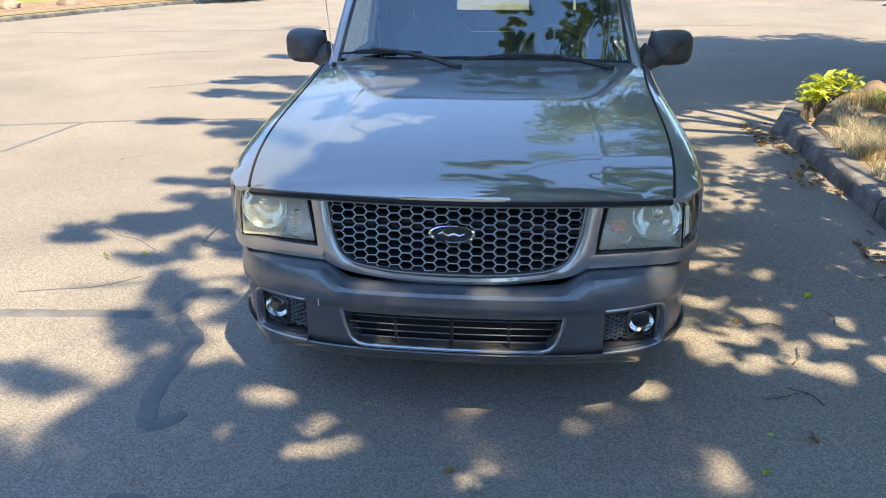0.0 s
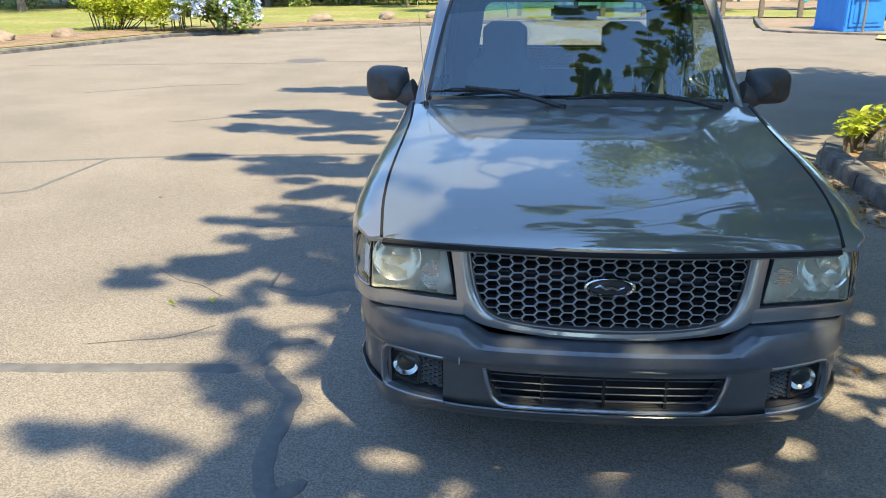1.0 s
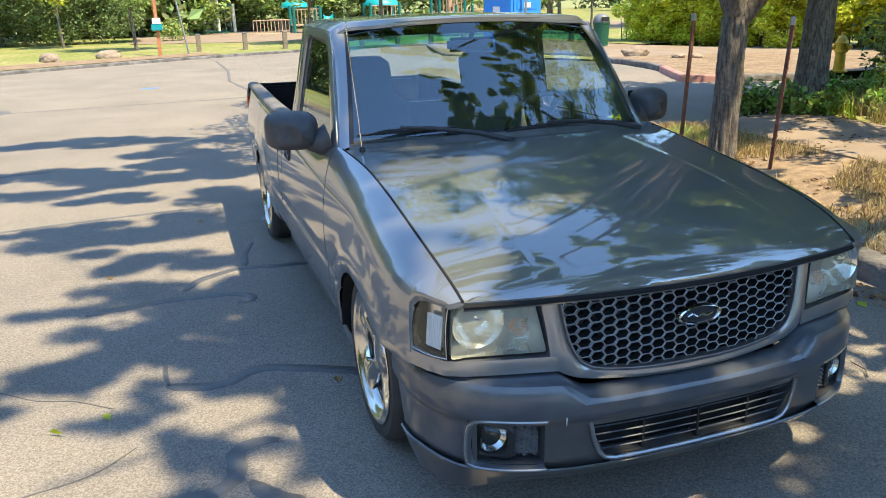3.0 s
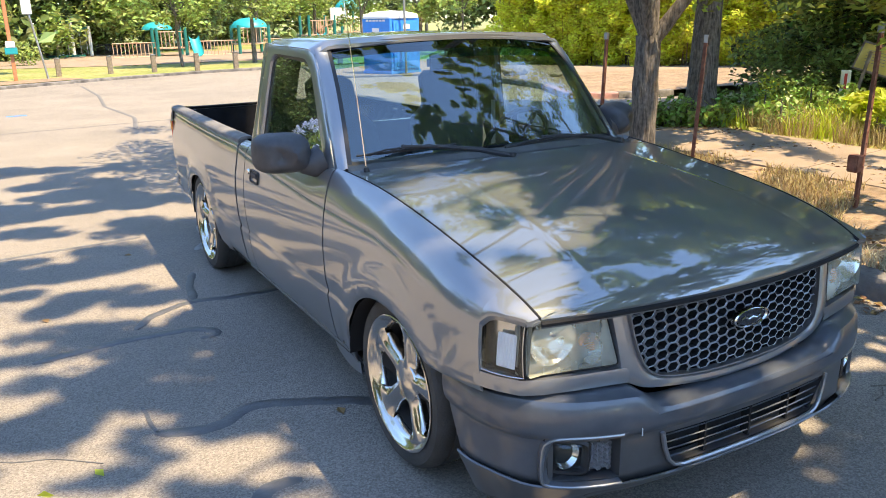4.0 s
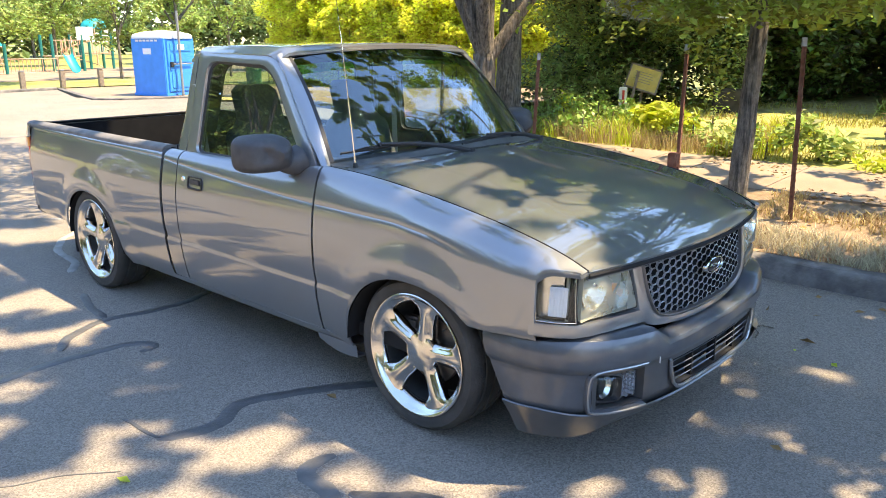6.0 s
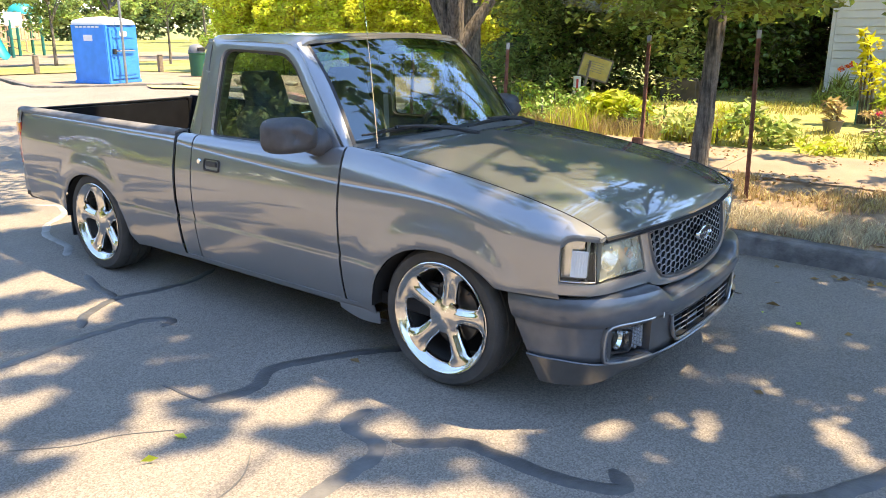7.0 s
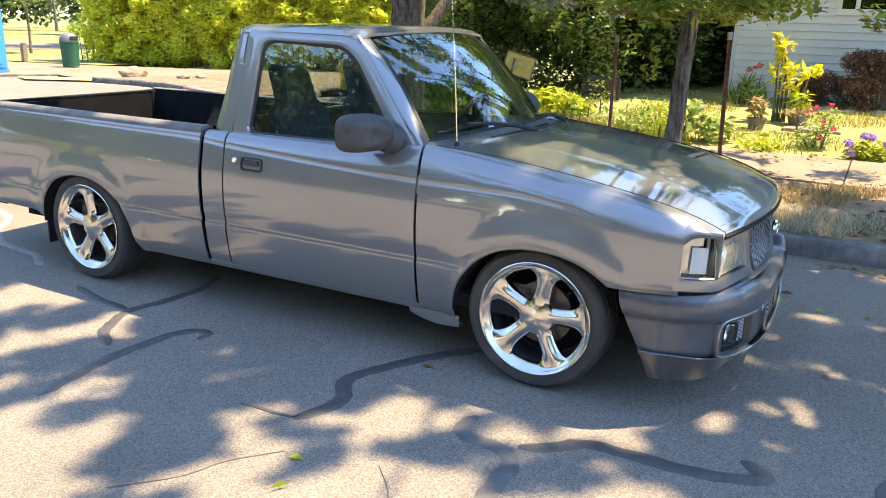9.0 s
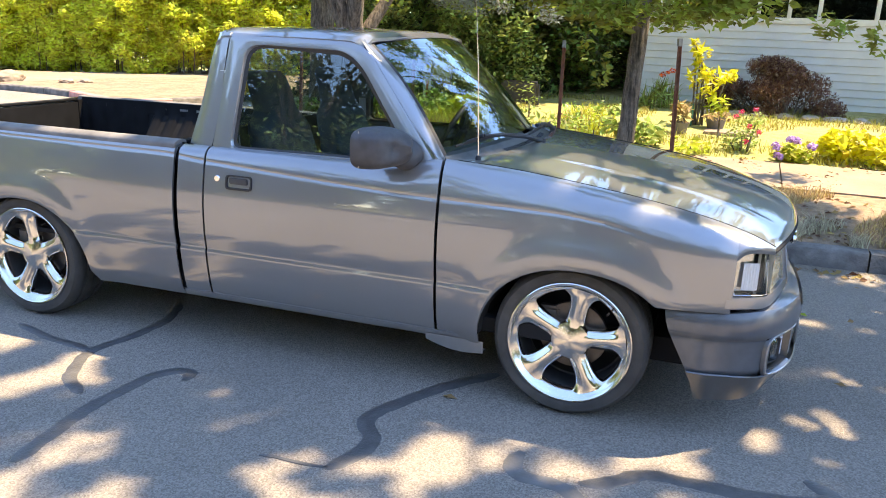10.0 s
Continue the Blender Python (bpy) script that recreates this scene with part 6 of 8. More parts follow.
for cx, cy, rx, ry, n, r0, r1 in ((1.28, -0.05, 0.55, 0.36, 34, 0.035, 0.075), (1.55, 2.1, 0.4, 0.36, 22, 0.03, 0.075), (1.25, 0.6, 0.25, 0.14, 8, 0.03, 0.06), (1.8, 4.1, 0.6, 0.55, 24, 0.10, 0.20), (2.9, 0.9, 0.75, 1.5, 46, 0.08, 0.2), (2.7, 2.6, 0.42, 1.0, 34, 0.08, 0.18), (3.05, 4.5, 0.6, 0.6, 44, 0.10, 0.22), (2.4, 1.4, 0.22, 1.6, 22, 0.05, 0.12), (4.3, 1.5, 0.7, 2.5, 40, 0.10, 0.25)):
    for _ in range(n):
        a, d = rc.uniform(0, 6.28), math.sqrt(rc.random())
        CHINKS.append((cx + rx * d * math.cos(a), cy + ry * d * math.sin(a), rc.uniform(r0, r1)))
crown_blobs = {"a": [], "b": []}
twigs = {"a": [], "b": []}
rs = random.Random(11)


def shade_blob(gx, gy, rx, ry, z, dense=1.0):
    c = (gx + z * SUN_FROM.x / SUN_FROM.z, gy + z * SUN_FROM.y / SUN_FROM.z, z)
    key = "a" if c[1] > 1.0 else "b"
    for _ in range(5):
        k = rs.uniform(0.4, 0.68)
        at = (c[0] + rs.uniform(-0.72, 0.72) * rx, c[1] + rs.uniform(-0.72, 0.72) * ry, c[2] + rs.uniform(-0.2, 0.2))
        crown_blobs[key].append((at, (rx * k, ry * k, 0.18), int(400 * rx * ry * 3.14 * dense) + 4))
    twigs[key].append(c)


for gx, gy, rx, ry in SHADE:
    shade_blob(gx, gy, rx * 0.95, ry * 1.05, rs.uniform(7.6, 9.2), 1.5)
gy = -4.6
while gy < 8.0:
    gx = -1.1
    while gx < 4.6:
        x, y = gx + rs.uniform(-0.22, 0.22), gy + rs.uniform(-0.22, 0.22)
        thin = smooth(2.2, 4.6, x) * 0.7 + (1.0 if 1.9 < x < 3.8 and -0.2 < y < 2.3 else 0.45 if x > 1.9 and -2.2 < y < -0.2 else 0) + smooth(6.5, 8.0, y) * 0.5
        if -1.2 < x < 0.35 and y > 1.15:
            thin += 0.8
        if ((x + 0.88) / 0.36) ** 2 + ((y - 0.16) / 0.46) ** 2 < 1:
            thin += 0.6
        front = y < -0.5
        if rs.random() > (0.02 if front else 0.15) + thin:
            k = 1.3 if front else (0.6 if abs(x + 0.84) < 0.5 and abs(y - 0.16) < 0.6 else 1.02)
            shade_blob(x, y, rs.uniform(0.24, 0.42) * k, rs.uniform(0.22, 0.36) * k, rs.uniform(6.6, 9.4), 0.75 if front else 1.0)
        gx += 0.56
    gy += 0.52


for k in range(120):     # boughs close above the hood
    shade_blob(rs.uniform(-0.72, 0.7), rs.uniform(-0.5, 0.95), rs.uniform(0.12, 0.22), rs.uniform(0.10, 0.20), rs.uniform(2.9, 4.4), 1.3)
for k in range(95):      # low hanging boughs that shade the nose and the road before it
    gx, gy = rs.uniform(-0.9, 2.5), rs.uniform(-3.6, -0.1)
    if gx < 0.75 and gy > -0.75:
        continue
    shade_blob(gx, gy, rs.uniform(0.16, 0.30), rs.uniform(0.14, 0.26), rs.uniform(2.9, 4.6), 1.2)


def street_tree(key, label, at, trunk_r, fork_z, lean, extra, limbs):
    t = thing("tree", label, "tree", (0, 0, 0), "street trees on the verge")
    z0 = ground_at(*at) - 0.06
    top = (at[0] + lean[0], at[1] + lean[1], fork_z)
    bm = bmesh.new()
    pts = [Vector((at[0], at[1], z0)).lerp(Vector(top), k / 16) for k in range(17)]
    add_tube(bm, pts, [trunk_r * (1.28 - 0.28 * smooth(0, 0.10, k / 16)) * lerp(1.0, 0.86, k / 16) for k in range(17)], 72)
    rough_trunk(bm, trunk_r * 0.16, 13)
    part("trunk", bm, M["bark"], t, "rough grey-brown bark")
    for i, (tip, r0) in enumerate(limbs):
        bm = bmesh.new()
        mid = Vector(top).lerp(Vector(tip), 0.5) + Vector((0, 0, 0.25))
        limb(bm, [Vector(top) - Vector((0, 0, 0.08)), mid, tip], r0, r0 * 0.35, 14, i)
        part("limb", rough_trunk(bm, r0 * 0.12, 14), M["bark"], t)
    bm = bmesh.new()
    tips = [Vector(p) for p, _ in limbs]
    rest, have = [Vector(c) for c in twigs[key]], list(tips)
    while rest:
        c, near = min(((c, q) for c in rest for q in have), key=lambda p: (p[0] - p[1]).length)
        rest.remove(c)
        have.append(c)
        add_tube(bm, [near, near.lerp(c, 0.5) + Vector((0, 0, 0.06)), c], [0.006, 0.005, 0.003], 5)
    part("twig_tangle", bm, M["bark"], t)["kind"] = "stuff"
    crown = new("crown", foliage("crown", crown_blobs[key] + extra, 0.083, M["leaf"], RNG, 0.5, 0.55, gaps=CHINKS))
    crown.parent = t
    crown["kind"] = "stuff"
    crown["label"] = "broad green leaves in hanging sprays"
    return t


def low_sprays(cx, cy, spread, count, z0, z1, seed):
    r = random.Random(seed)
    out = []
    for _ in range(count):
        a, d = r.uniform(0, 6.28), spread * math.sqrt(r.uniform(0.02, 1))
        z = r.uniform(z0, z1)
        out.append(((cx + d * math.cos(a), cy + d * math.sin(a), z), (r.uniform(0.2, 0.4), r.uniform(0.2, 0.4), r.uniform(0.10, 0.2)), r.randint(80, 170)))
    return out


rh = random.Random(19)
for k in range(150):     # the middle of both crowns, between the hanging sprays and the top
    near = k < 80
    x, y, z = (rh.uniform(1.7, 5.4), rh.uniform(-2.6, 2.6), rh.uniform(2.7, 6.4)) if near else (rh.uniform(1.0, 5.4), rh.uniform(2.2, 6.4), rh.uniform(2.7, 6.4))
    gx, gy = x - z * SUN_FROM.x / SUN_FROM.z, y - z * SUN_FROM.y / SUN_FROM.z
    if (0.8 < gx < 3.9 and -0.7 < gy < 4.8 and rh.random() < 0.5) or gx < 0.75:
        continue
    q = rh.uniform(0.28, 0.5)
    crown_blobs["b" if near else "a"].append(((x, y, z), (q, q, q * 0.55), int(900 * q * q * 3.14)))
for k in range(54):
    crown_blobs["a"].append(((rh.uniform(0.5, 4.4), rh.uniform(3.7, 10.0), rh.uniform(3.0, 5.6)), (rh.uniform(0.4, 0.75), rh.uniform(0.4, 0.75), rh.uniform(0.18, 0.35)), 420))


street_tree("a", "mature street tree with rough furrowed bark and a forked trunk", (3.0, 2.96), 0.118, 1.40, (0.05, 0.04),
            low_sprays(3.4, 3.2, 1.6, 26, 2.15, 3.2, 3) + [((3.75, 3.0, 1.75), (0.3, 0.25, 0.2), 90), ((3.2, 2.6, 1.85), (0.3, 0.25, 0.2), 90)],
            [((2.5, 2.4, 5.0), 0.085), ((4.05, 2.15, 2.45), 0.070), ((1.2, 1.6, 6.0), 0.07), ((2.9, 4.4, 6.9), 0.06), ((0.4, 3.6, 7.9), 0.05), ((1.0, 5.0, 7.6), 0.05)])
street_tree("b", "slender street tree with dark bark beside a rusty post", (3.0, 0.385), 0.072, 1.72, (0.02, -0.05),
            low_sprays(3.0, 0.3, 1.25, 34, 1.84, 2.3, 5) + low_sprays(2.9, 0.35, 0.95, 22, 1.70, 1.86, 6) + low_sprays(4.2, -0.2, 1.6, 46, 2.2, 3.7, 9) + [((2.9, 0.80, 1.52), (0.16, 0.16, 0.13), 60), ((2.92, 0.66, 1.36), (0.10, 0.14, 0.12), 36), ((2.95, 0.60, 1.20), (0.08, 0.08, 0.10), 20), ((2.9, 1.35, 1.58), (0.16, 0.2, 0.14), 60), ((3.2, 1.75, 1.72), (0.2, 0.25, 0.14), 70), ((2.6, -1.05, 1.66), (0.2, 0.16, 0.10), 60), ((2.6, -1.35, 1.58), (0.14, 0.14, 0.12), 50)],
            [((2.8, -0.6, 5.6), 0.045), ((3.6, 0.9, 4.6), 0.035), ((1.4, -1.6, 7.4), 0.035), ((2.8, -2.8, 7.0), 0.03), ((0.4, -3.0, 8.0), 0.03)])


def shrub(name, label, blobs, size, mat, category="shrub", kind="", flat=0.6, slim=0.55, stems=True, group="", droop=0.0, shell=0.4):
    s = thing(name, label, category, (0, 0, 0), group, kind)
    lf = new("foliage", foliage("foliage", blobs, size, M[mat], RNG, flat, slim, shell, droop))
    lf.parent = s
    lf["kind"] = "stuff"
    if stems:
        bm = bmesh.new()
        for c, r, n in blobs:
            z0 = ground_at(c[0], c[1]) - 0.02
            k = 0.5 if math.hypot(c[0] - blobs[0][0][0], c[1] - blobs[0][0][1]) < 1.5 else 0.0
            add_tube(bm, [(lerp(c[0], blobs[0][0][0], k), lerp(c[1], blobs[0][0][1], k), z0), c], [0.018, 0.007], 5)
        st = part("stem_tangle", bm, M["bark"], s)
        st["kind"] = "stuff"
    return s


def heap(x0, x1, y0, y1, z0, z1, n, r, leaves, seed):
    """Blobs that fill a bank of bushes with an uneven top."""
    q = random.Random(seed)
    out = []
    for _ in range(n):
        x, y = q.uniform(x0, x1), q.uniform(y0, y1)
        top = z1 * (0.75 + 0.4 * noise.noise((x * 0.5, y * 0.5, seed)))
        z = lerp(z0, top, q.random() ** 0.7)
        k = q.uniform(0.6, 1.3)
        out.append(((x, y, z), (r * k, r * k, r * k * 0.8), int(leaves * k * k)))
    return out


def line_heap(points, depth, z0, z1, n, r, leaves, seed):
    q = random.Random(seed)
    out = []
    for _ in range(n):
        i = q.randrange(len(points) - 1)
        p = Vector(points[i]).lerp(Vector(points[i + 1]), q.random())
        x, y = p.x + q.uniform(-depth, depth), p.y + q.uniform(-depth, depth)
        top = z1 * (0.85 + 0.35 * noise.noise((x * 0.4, y * 0.4, seed)))
        k = q.uniform(0.6, 1.3)
        out.append(((x, y, lerp(z0, top, q.random() ** 0.8)), (r * k, r * k, r * k * 0.85), int(leaves * k * k)))
    return out


# large leaning trunk on the ivy mound
big = thing("tree", "thick old trunk rising out of an ivy mound", "tree")
bm = bmesh.new()
add_tube(bm, [(5.45, 4.65, 0.1), (5.5, 4.7, 0.7), (5.6, 4.75, 1.6), (5.75, 4.8, 3.2), (5.9, 4.9, 5.5)], [0.23, 0.165, 0.148, 0.13, 0.09], 36)
part("trunk", rough_trunk(bm, 0.03, 8), M["bark"], big, "brown furrowed bark")
bc = new("crown", foliage("crown", heap(4.0, 9.5, 2.7, 8.0, 3.1, 8.6, 165, 0.8, 300, 21), 0.18, M["leaf_dark"], RNG, 0.5, gaps=CHINKS))
bc.parent = big
bc["kind"] = "stuff"
shrub("ivy_mound", "dark green ivy mound round the old trunk", heap(4.95, 7.0, 3.1, 5.2, 0.1, 0.66, 90, 0.24, 170, 22), 0.075, "leaf_ivy", "ivy", flat=0.9, slim=0.8)
# shade is in the dark leaf colour; paler leaf copies stand for sunlit sprays
shrub("shrub_wall", "tall shrubs and climbers with deep shade in their dark leaf colour", heap(8.6, 13.5, 1.9, 7.4, 0.1, 6.8, 420, 0.55, 220, 23), 0.13, "leaf_dark", "shrubs", "stuff", stems=False)
shrub("bright_shrubs", "paler leaves that stand for sunlight on the front of the dark shrubs", heap(7.9, 8.9, 2.6, 6.3, 0.3, 2.7, 90, 0.30, 70, 24), 0.09, "leaf_mid", "shrubs", "stuff", stems=False)
shrub("bright_shrubs", "paler sprays that stand for sunlight high on the dark shrubs", heap(7.7, 8.7, 2.4, 6.2, 1.4, 5.2, 90, 0.28, 60, 34), 0.09, "leaf_mid", "shrubs", "stuff", stems=False)
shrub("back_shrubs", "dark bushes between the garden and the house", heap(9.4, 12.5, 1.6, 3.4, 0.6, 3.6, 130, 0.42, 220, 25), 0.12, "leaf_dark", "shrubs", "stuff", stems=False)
hedge = thing("hedge", "tall yellow-green sunlit hedge behind the path", "hedge")
for i, (a, b) in enumerate([((13.9, 21.8), (14.4, 20.2)), ((14.4, 20.2), (14.9, 18.6)), ((14.9, 18.6), (15.3, 16.9)), ((15.3, 16.9), (16.6, 15.0)), ((16.6, 15.0), (17.8, 13.5)), ((17.8, 13.5), (19, 12))]):
    sprays = line_heap([a, b], 0.62, 0.02, 3.6, 210, 0.30, 210, 26 + 7 * i)
    lf = new("foliage", foliage("foliage", sprays, 0.13, M["leaf_yellow"], RNG, 0.45, 0.55, 0.28))
    lf.parent = hedge
    lf["kind"] = "stuff"
    bm = bmesh.new()
    for c, rad, n in sprays[::5]:
        add_tube(bm, [(c[0] + 0.25, c[1] + 0.25, 0.0), c], [0.02, 0.006], 5)
    part("stem_tangle", bm, M["bark"], hedge)["kind"] = "stuff"
shrub("hedge", "green hedge trees behind the yellow hedge", line_heap([(16.5, 20), (18.5, 16), (19.5, 13), (22, 10)], 1.3, 0.4, 6.5, 300, 0.8, 240, 27), 0.14, "leaf_mid", "hedge", stems=False)
# blue spruce boughs hanging above the garden
spruce = thing("spruce_bough", "hanging blue-grey spruce boughs", "branch")
bm = bmesh.new()
blobs = []
for i, (x, y, z) in enumerate([(4.9, 2.38, 1.78), (4.8, 2.1, 1.82), (5.1, 2.6, 1.80), (4.7, 1.5, 1.72), (4.9, 1.75, 1.86), (5.2, 2.9, 1.86)]):
    add_tube(bm, [(6.6, 3.6, 3.4), (x + 0.4, y + 0.4, z + 0.5), (x, y, z)], [0.03, 0.016, 0.005], 6)
    blobs += [((x + 0.09 * k, y + 0.09 * k, z + 0.09 * k), (0.16, 0.16, 0.09), 170) for k in range(5)]
part("bough", bm, M["bark"], spruce)
nd = new("needles", foliage("needles", blobs, 0.06, M["leaf_blue"], RNG, 0.5, 0.2))
nd.parent = spruce
nd["kind"] = "stuff"


def park_tree(label, at, trunk_r, height, crown_r, mat, leaves, seed, size=0.17, low=0.35, group="park trees"):
    r = random.Random(seed)
    t = thing("tree", label, "tree", (0, 0, 0), group)
    x, y = at
    bm = bmesh.new()
    limb(bm, [(x, y, -0.05), (x + r.uniform(-.1, .1), y, height * 0.35), (x, y + r.uniform(-.1, .1), height * 0.75)], trunk_r, trunk_r * 0.4, 10, seed)
    for k in range(5):
        a = r.uniform(0, 6.28)
        limb(bm, [(x, y, height * r.uniform(0.3, 0.5)), (x + crown_r * 0.4 * math.cos(a), y + crown_r * 0.4 * math.sin(a), height * 0.6), (x + crown_r * 0.7 * math.cos(a), y + crown_r * 0.7 * math.sin(a), height * 0.75)], trunk_r * 0.5, trunk_r * 0.15, 6, seed + k)
    part("trunk", bm, M["bark"], t)
    blobs = []
    for _ in range(26):
        a, d, v = r.uniform(0, 6.28), crown_r * math.sqrt(r.random()) * 0.85, r.random()
        z = height * lerp(low, 0.97, v)
        d *= math.sin(math.pi * (0.18 + 0.72 * v)) ** 0.7
        q = crown_r * r.uniform(0.22, 0.42)
        blobs.append(((x + d * math.cos(a), y + d * math.sin(a), z), (q, q, q * 0.75), leaves // 26))
    c = new("crown", foliage("crown", blobs, size, M[mat], RNG, 0.5))
    c.parent = t
    c["kind"] = "stuff"
    return t


park_tree("young park tree with light green leaves", (3.6, 27.6), 0.07, 4.2, 1.6, "leaf_mid", 3200, 31, low=0.38)
park_tree("young park tree with light green leaves", (-2.6, 27.2), 0.07, 4.6, 1.7, "leaf_mid", 3200, 32, low=0.34)
park_tree("slim park tree with yellow-green leaves", (11.2, 29.0), 0.07, 4.8, 1.5, "leaf_mid", 2800, 33, low=0.3)
park_tree("slim park tree with yellow-green leaves", (15.2, 27.5), 0.06, 4.6, 1.3, "leaf_mid", 2400, 34, low=0.4)
park_tree("spreading park tree beside the playground", (6.4, 28.2), 0.10, 5.6, 2.4, "leaf_mid", 4800, 35, low=0.36)
park_tree("small bright green tree at the lawn's edge", (-5.3, 30.5), 0.06, 3.8, 1.1, "leaf_lime", 1600, 36, low=0.45)
park_tree("tall shade tree over the lawn", (21.5, 31.0), 0.2, 8.5, 3.4, "leaf_mid", 5200, 37, 0.25, 0.3)
for i, (x, y) in enumerate([(-13.5, 31), (-11.6, 31.6), (-8.0, 33.5), (-16.5, 29), (-20, 27)]):
    park_tree("tall dark park tree in front of the fence", (x, y), 0.17, 9.0, 3.0, "leaf_far", 9000, 40 + i, 0.17, 0.16)
shrub("woods", "dark wood of tall trees behind the park", line_heap([(-45, 26), (-28, 33), (-12, 39), (4, 46), (14, 62), (32, 84), (62, 78), (80, 40)], 3.0, 0.8, 13.0, 820, 2.4, 190, 51), 0.75, "leaf_far", "woods", "stuff", stems=False)
shrub("woods", "dark undergrowth at the lawn's far edge", line_heap([(-22, 28.5), (-14, 31.5), (-7, 33.2), (-2.5, 34.2)], 0.9, 0.3, 3.4, 150, 0.8, 330, 55), 0.14, "leaf_far", "woods", "stuff", stems=False)
shrub("woods", "sunlit trees in front of the dark wood", line_heap([(-24, 31), (-6, 38.5), (5, 43.5)], 2.0, 0.6, 5.5, 130, 1.2, 170, 52), 0.34, "leaf_mid", "woods", "stuff", stems=False)
# never in view: added to darken the low horizon in the truck's reflections
shrub("woods", "unseen far trees added behind the camera for reflections", line_heap([(-19, 3), (-18, -6), (-17, -16), (-12, -24), (0, -28), (14, -26), (20, -14)], 1.8, 0.6, 6.2, 280, 1.3, 200, 53), 0.5, "leaf_far", "woods", "stuff", stems=False)
for i, (x, y, h) in enumerate([(17.5, 36, 5.5), (23, 46, 7.5), (15.5, 47, 6.5), (29, 60, 9), (36, 50, 9), (24, 33.5, 5.0), (21, 66, 9), (42, 64, 11)]):
    park_tree("park tree with a light crown on the far lawn", (x, y), 0.14, h, h * 0.36, "leaf_mid" if i % 2 else "leaf_mid", 3600, 60 + i, 0.26, 0.3)
shrub("woods", "dense dark conifers across the road", line_heap([(-14.5, -9), (-16, -1), (-16.5, 6), (-16.5, 11.5), (-18.2, 16.5)], 1.2, 0.5, 6.0, 380, 0.9, 340, 57), 0.22, "leaf_conifer", "woods", "stuff", stems=False)
for i, (x, y, h) in enumerate([(-14.0, -1.5, 8.6), (-14.4, 5.2, 9.4), (-13.6, -6.5, 8.2), (-15.2, 1.8, 9.8), (-15.6, 9.4, 9.0)]):
    park_tree("dense dark conifer across the road", (x, y), 0.2, h, 2.4, "leaf_far", 5000, 80 + i, 0.2, 0.06, "conifers across the road")
for i, (x, y, h) in enumerate([(2.5, 47, 8), (6.5, 50, 9), (10.5, 53, 9), (-1.5, 44, 8), (14.5, 57, 10), (8.5, 46, 6.5), (19, 74, 12), (26, 76, 12)]):
    park_tree("tall dark tree behind the playground", (x, y), 0.2, h, h * 0.34, "leaf_far" if i % 3 else "leaf_mid", 4200, 100 + i, 0.34, 0.12)
shrub("woods", "tall trees behind the house", line_heap([(13.5, 6), (18, 1.5), (19.5, -6), (18, -15)], 1.2, 0.8, 9.0, 240, 1.2, 260, 58), 0.34, "leaf_far", "woods", "stuff", stems=False)

# ---- verge, garden and house ----
def t_post(at, top, tilt):
    p = thing("fence_post", "rusty red steel fence post on the verge", "post", (at[0], at[1], ground_at(*at)), "rusty posts along the verge")
    h = top - ground_at(*at)
    bm = bmesh.new()
    add_box(bm, -0.018, 0.018, -0.003, 0.003, -0.3, h)
    add_box(bm, -0.003, 0.003, 0.003, 0.026, -0.3, h)
    part("bar", bm, M["rust"], p)
    for k in range(14):
        z = 0.12 + k * (h - 0.2) / 13
        part("stud", box(-0.006, 0.006, -0.009, -0.003, z - 0.006, z + 0.006), M["rust"], p)
    part("tip", box(-0.019, 0.019, -0.004, 0.027, h - 0.06, h + 0.002), M["galv"], p, "bare pale tip of the post")
    p.matrix_basis = Matrix.Translation((at[0], at[1], ground_at(*at))) @ Matrix.Rotation(radians(tilt[0]), 4, "X") @ Matrix.Rotation(radians(tilt[1]), 4, "Y") @ Matrix.Rotation(radians(tilt[2]), 4, "Z")
    return p


t_post((2.98, 3.52), 1.42, (0, 2.5, 20))
t_post((3.02, 2.36), 1.41, (0, 3.5, 40))
t_post((3.20, 0.98), 1.49, (-1, 3, 10))
t_post((3.02, -0.04), 1.54, (-2, 1, 30))
single("meter_box", box(3.13, 3.20, 0.97, 1.05, 0.50, 0.62, 0.008), M["rust"], "small rusty box fixed to a fence post", "box")


def tuft(points, height, mat, name, label, category, lean=0.4, width=0.008):
    """Thin upright blades at the points."""
    n = len(points)
    p = np.array(points)
    h = height * RNG.uniform(0.4, 1.2, size=(n, 1))
    a = RNG.uniform(0, 6.28, size=n)
    off = np.stack([np.cos(a), np.sin(a), np.zeros(n)], 1)
    b = RNG.uniform(0, 6.28, size=n)
    tip = p + off * h * lean * RNG.uniform(0.2, 1.4, size=(n, 1)) + np.array([0, 0, 1.0]) * h
    mid = p + off * h * lean * 0.25 + np.array([0, 0, 0.6]) * h
    s = np.stack([np.cos(b), np.sin(b), np.zeros(n)], 1) * width
    verts = np.stack([p - s, p + s, mid + s * 0.7, mid - s * 0.7, tip], 1).reshape(-1, 3)
    k = np.arange(n)[:, None] * 5
    faces = np.concatenate([k + [0, 1, 2], k + [0, 2, 3], k + [3, 2, 4]], 1).reshape(-1, 3)
    return tagged(new(name, raw_mesh(name, verts, faces, M[mat])), label, category, "", "stuff")


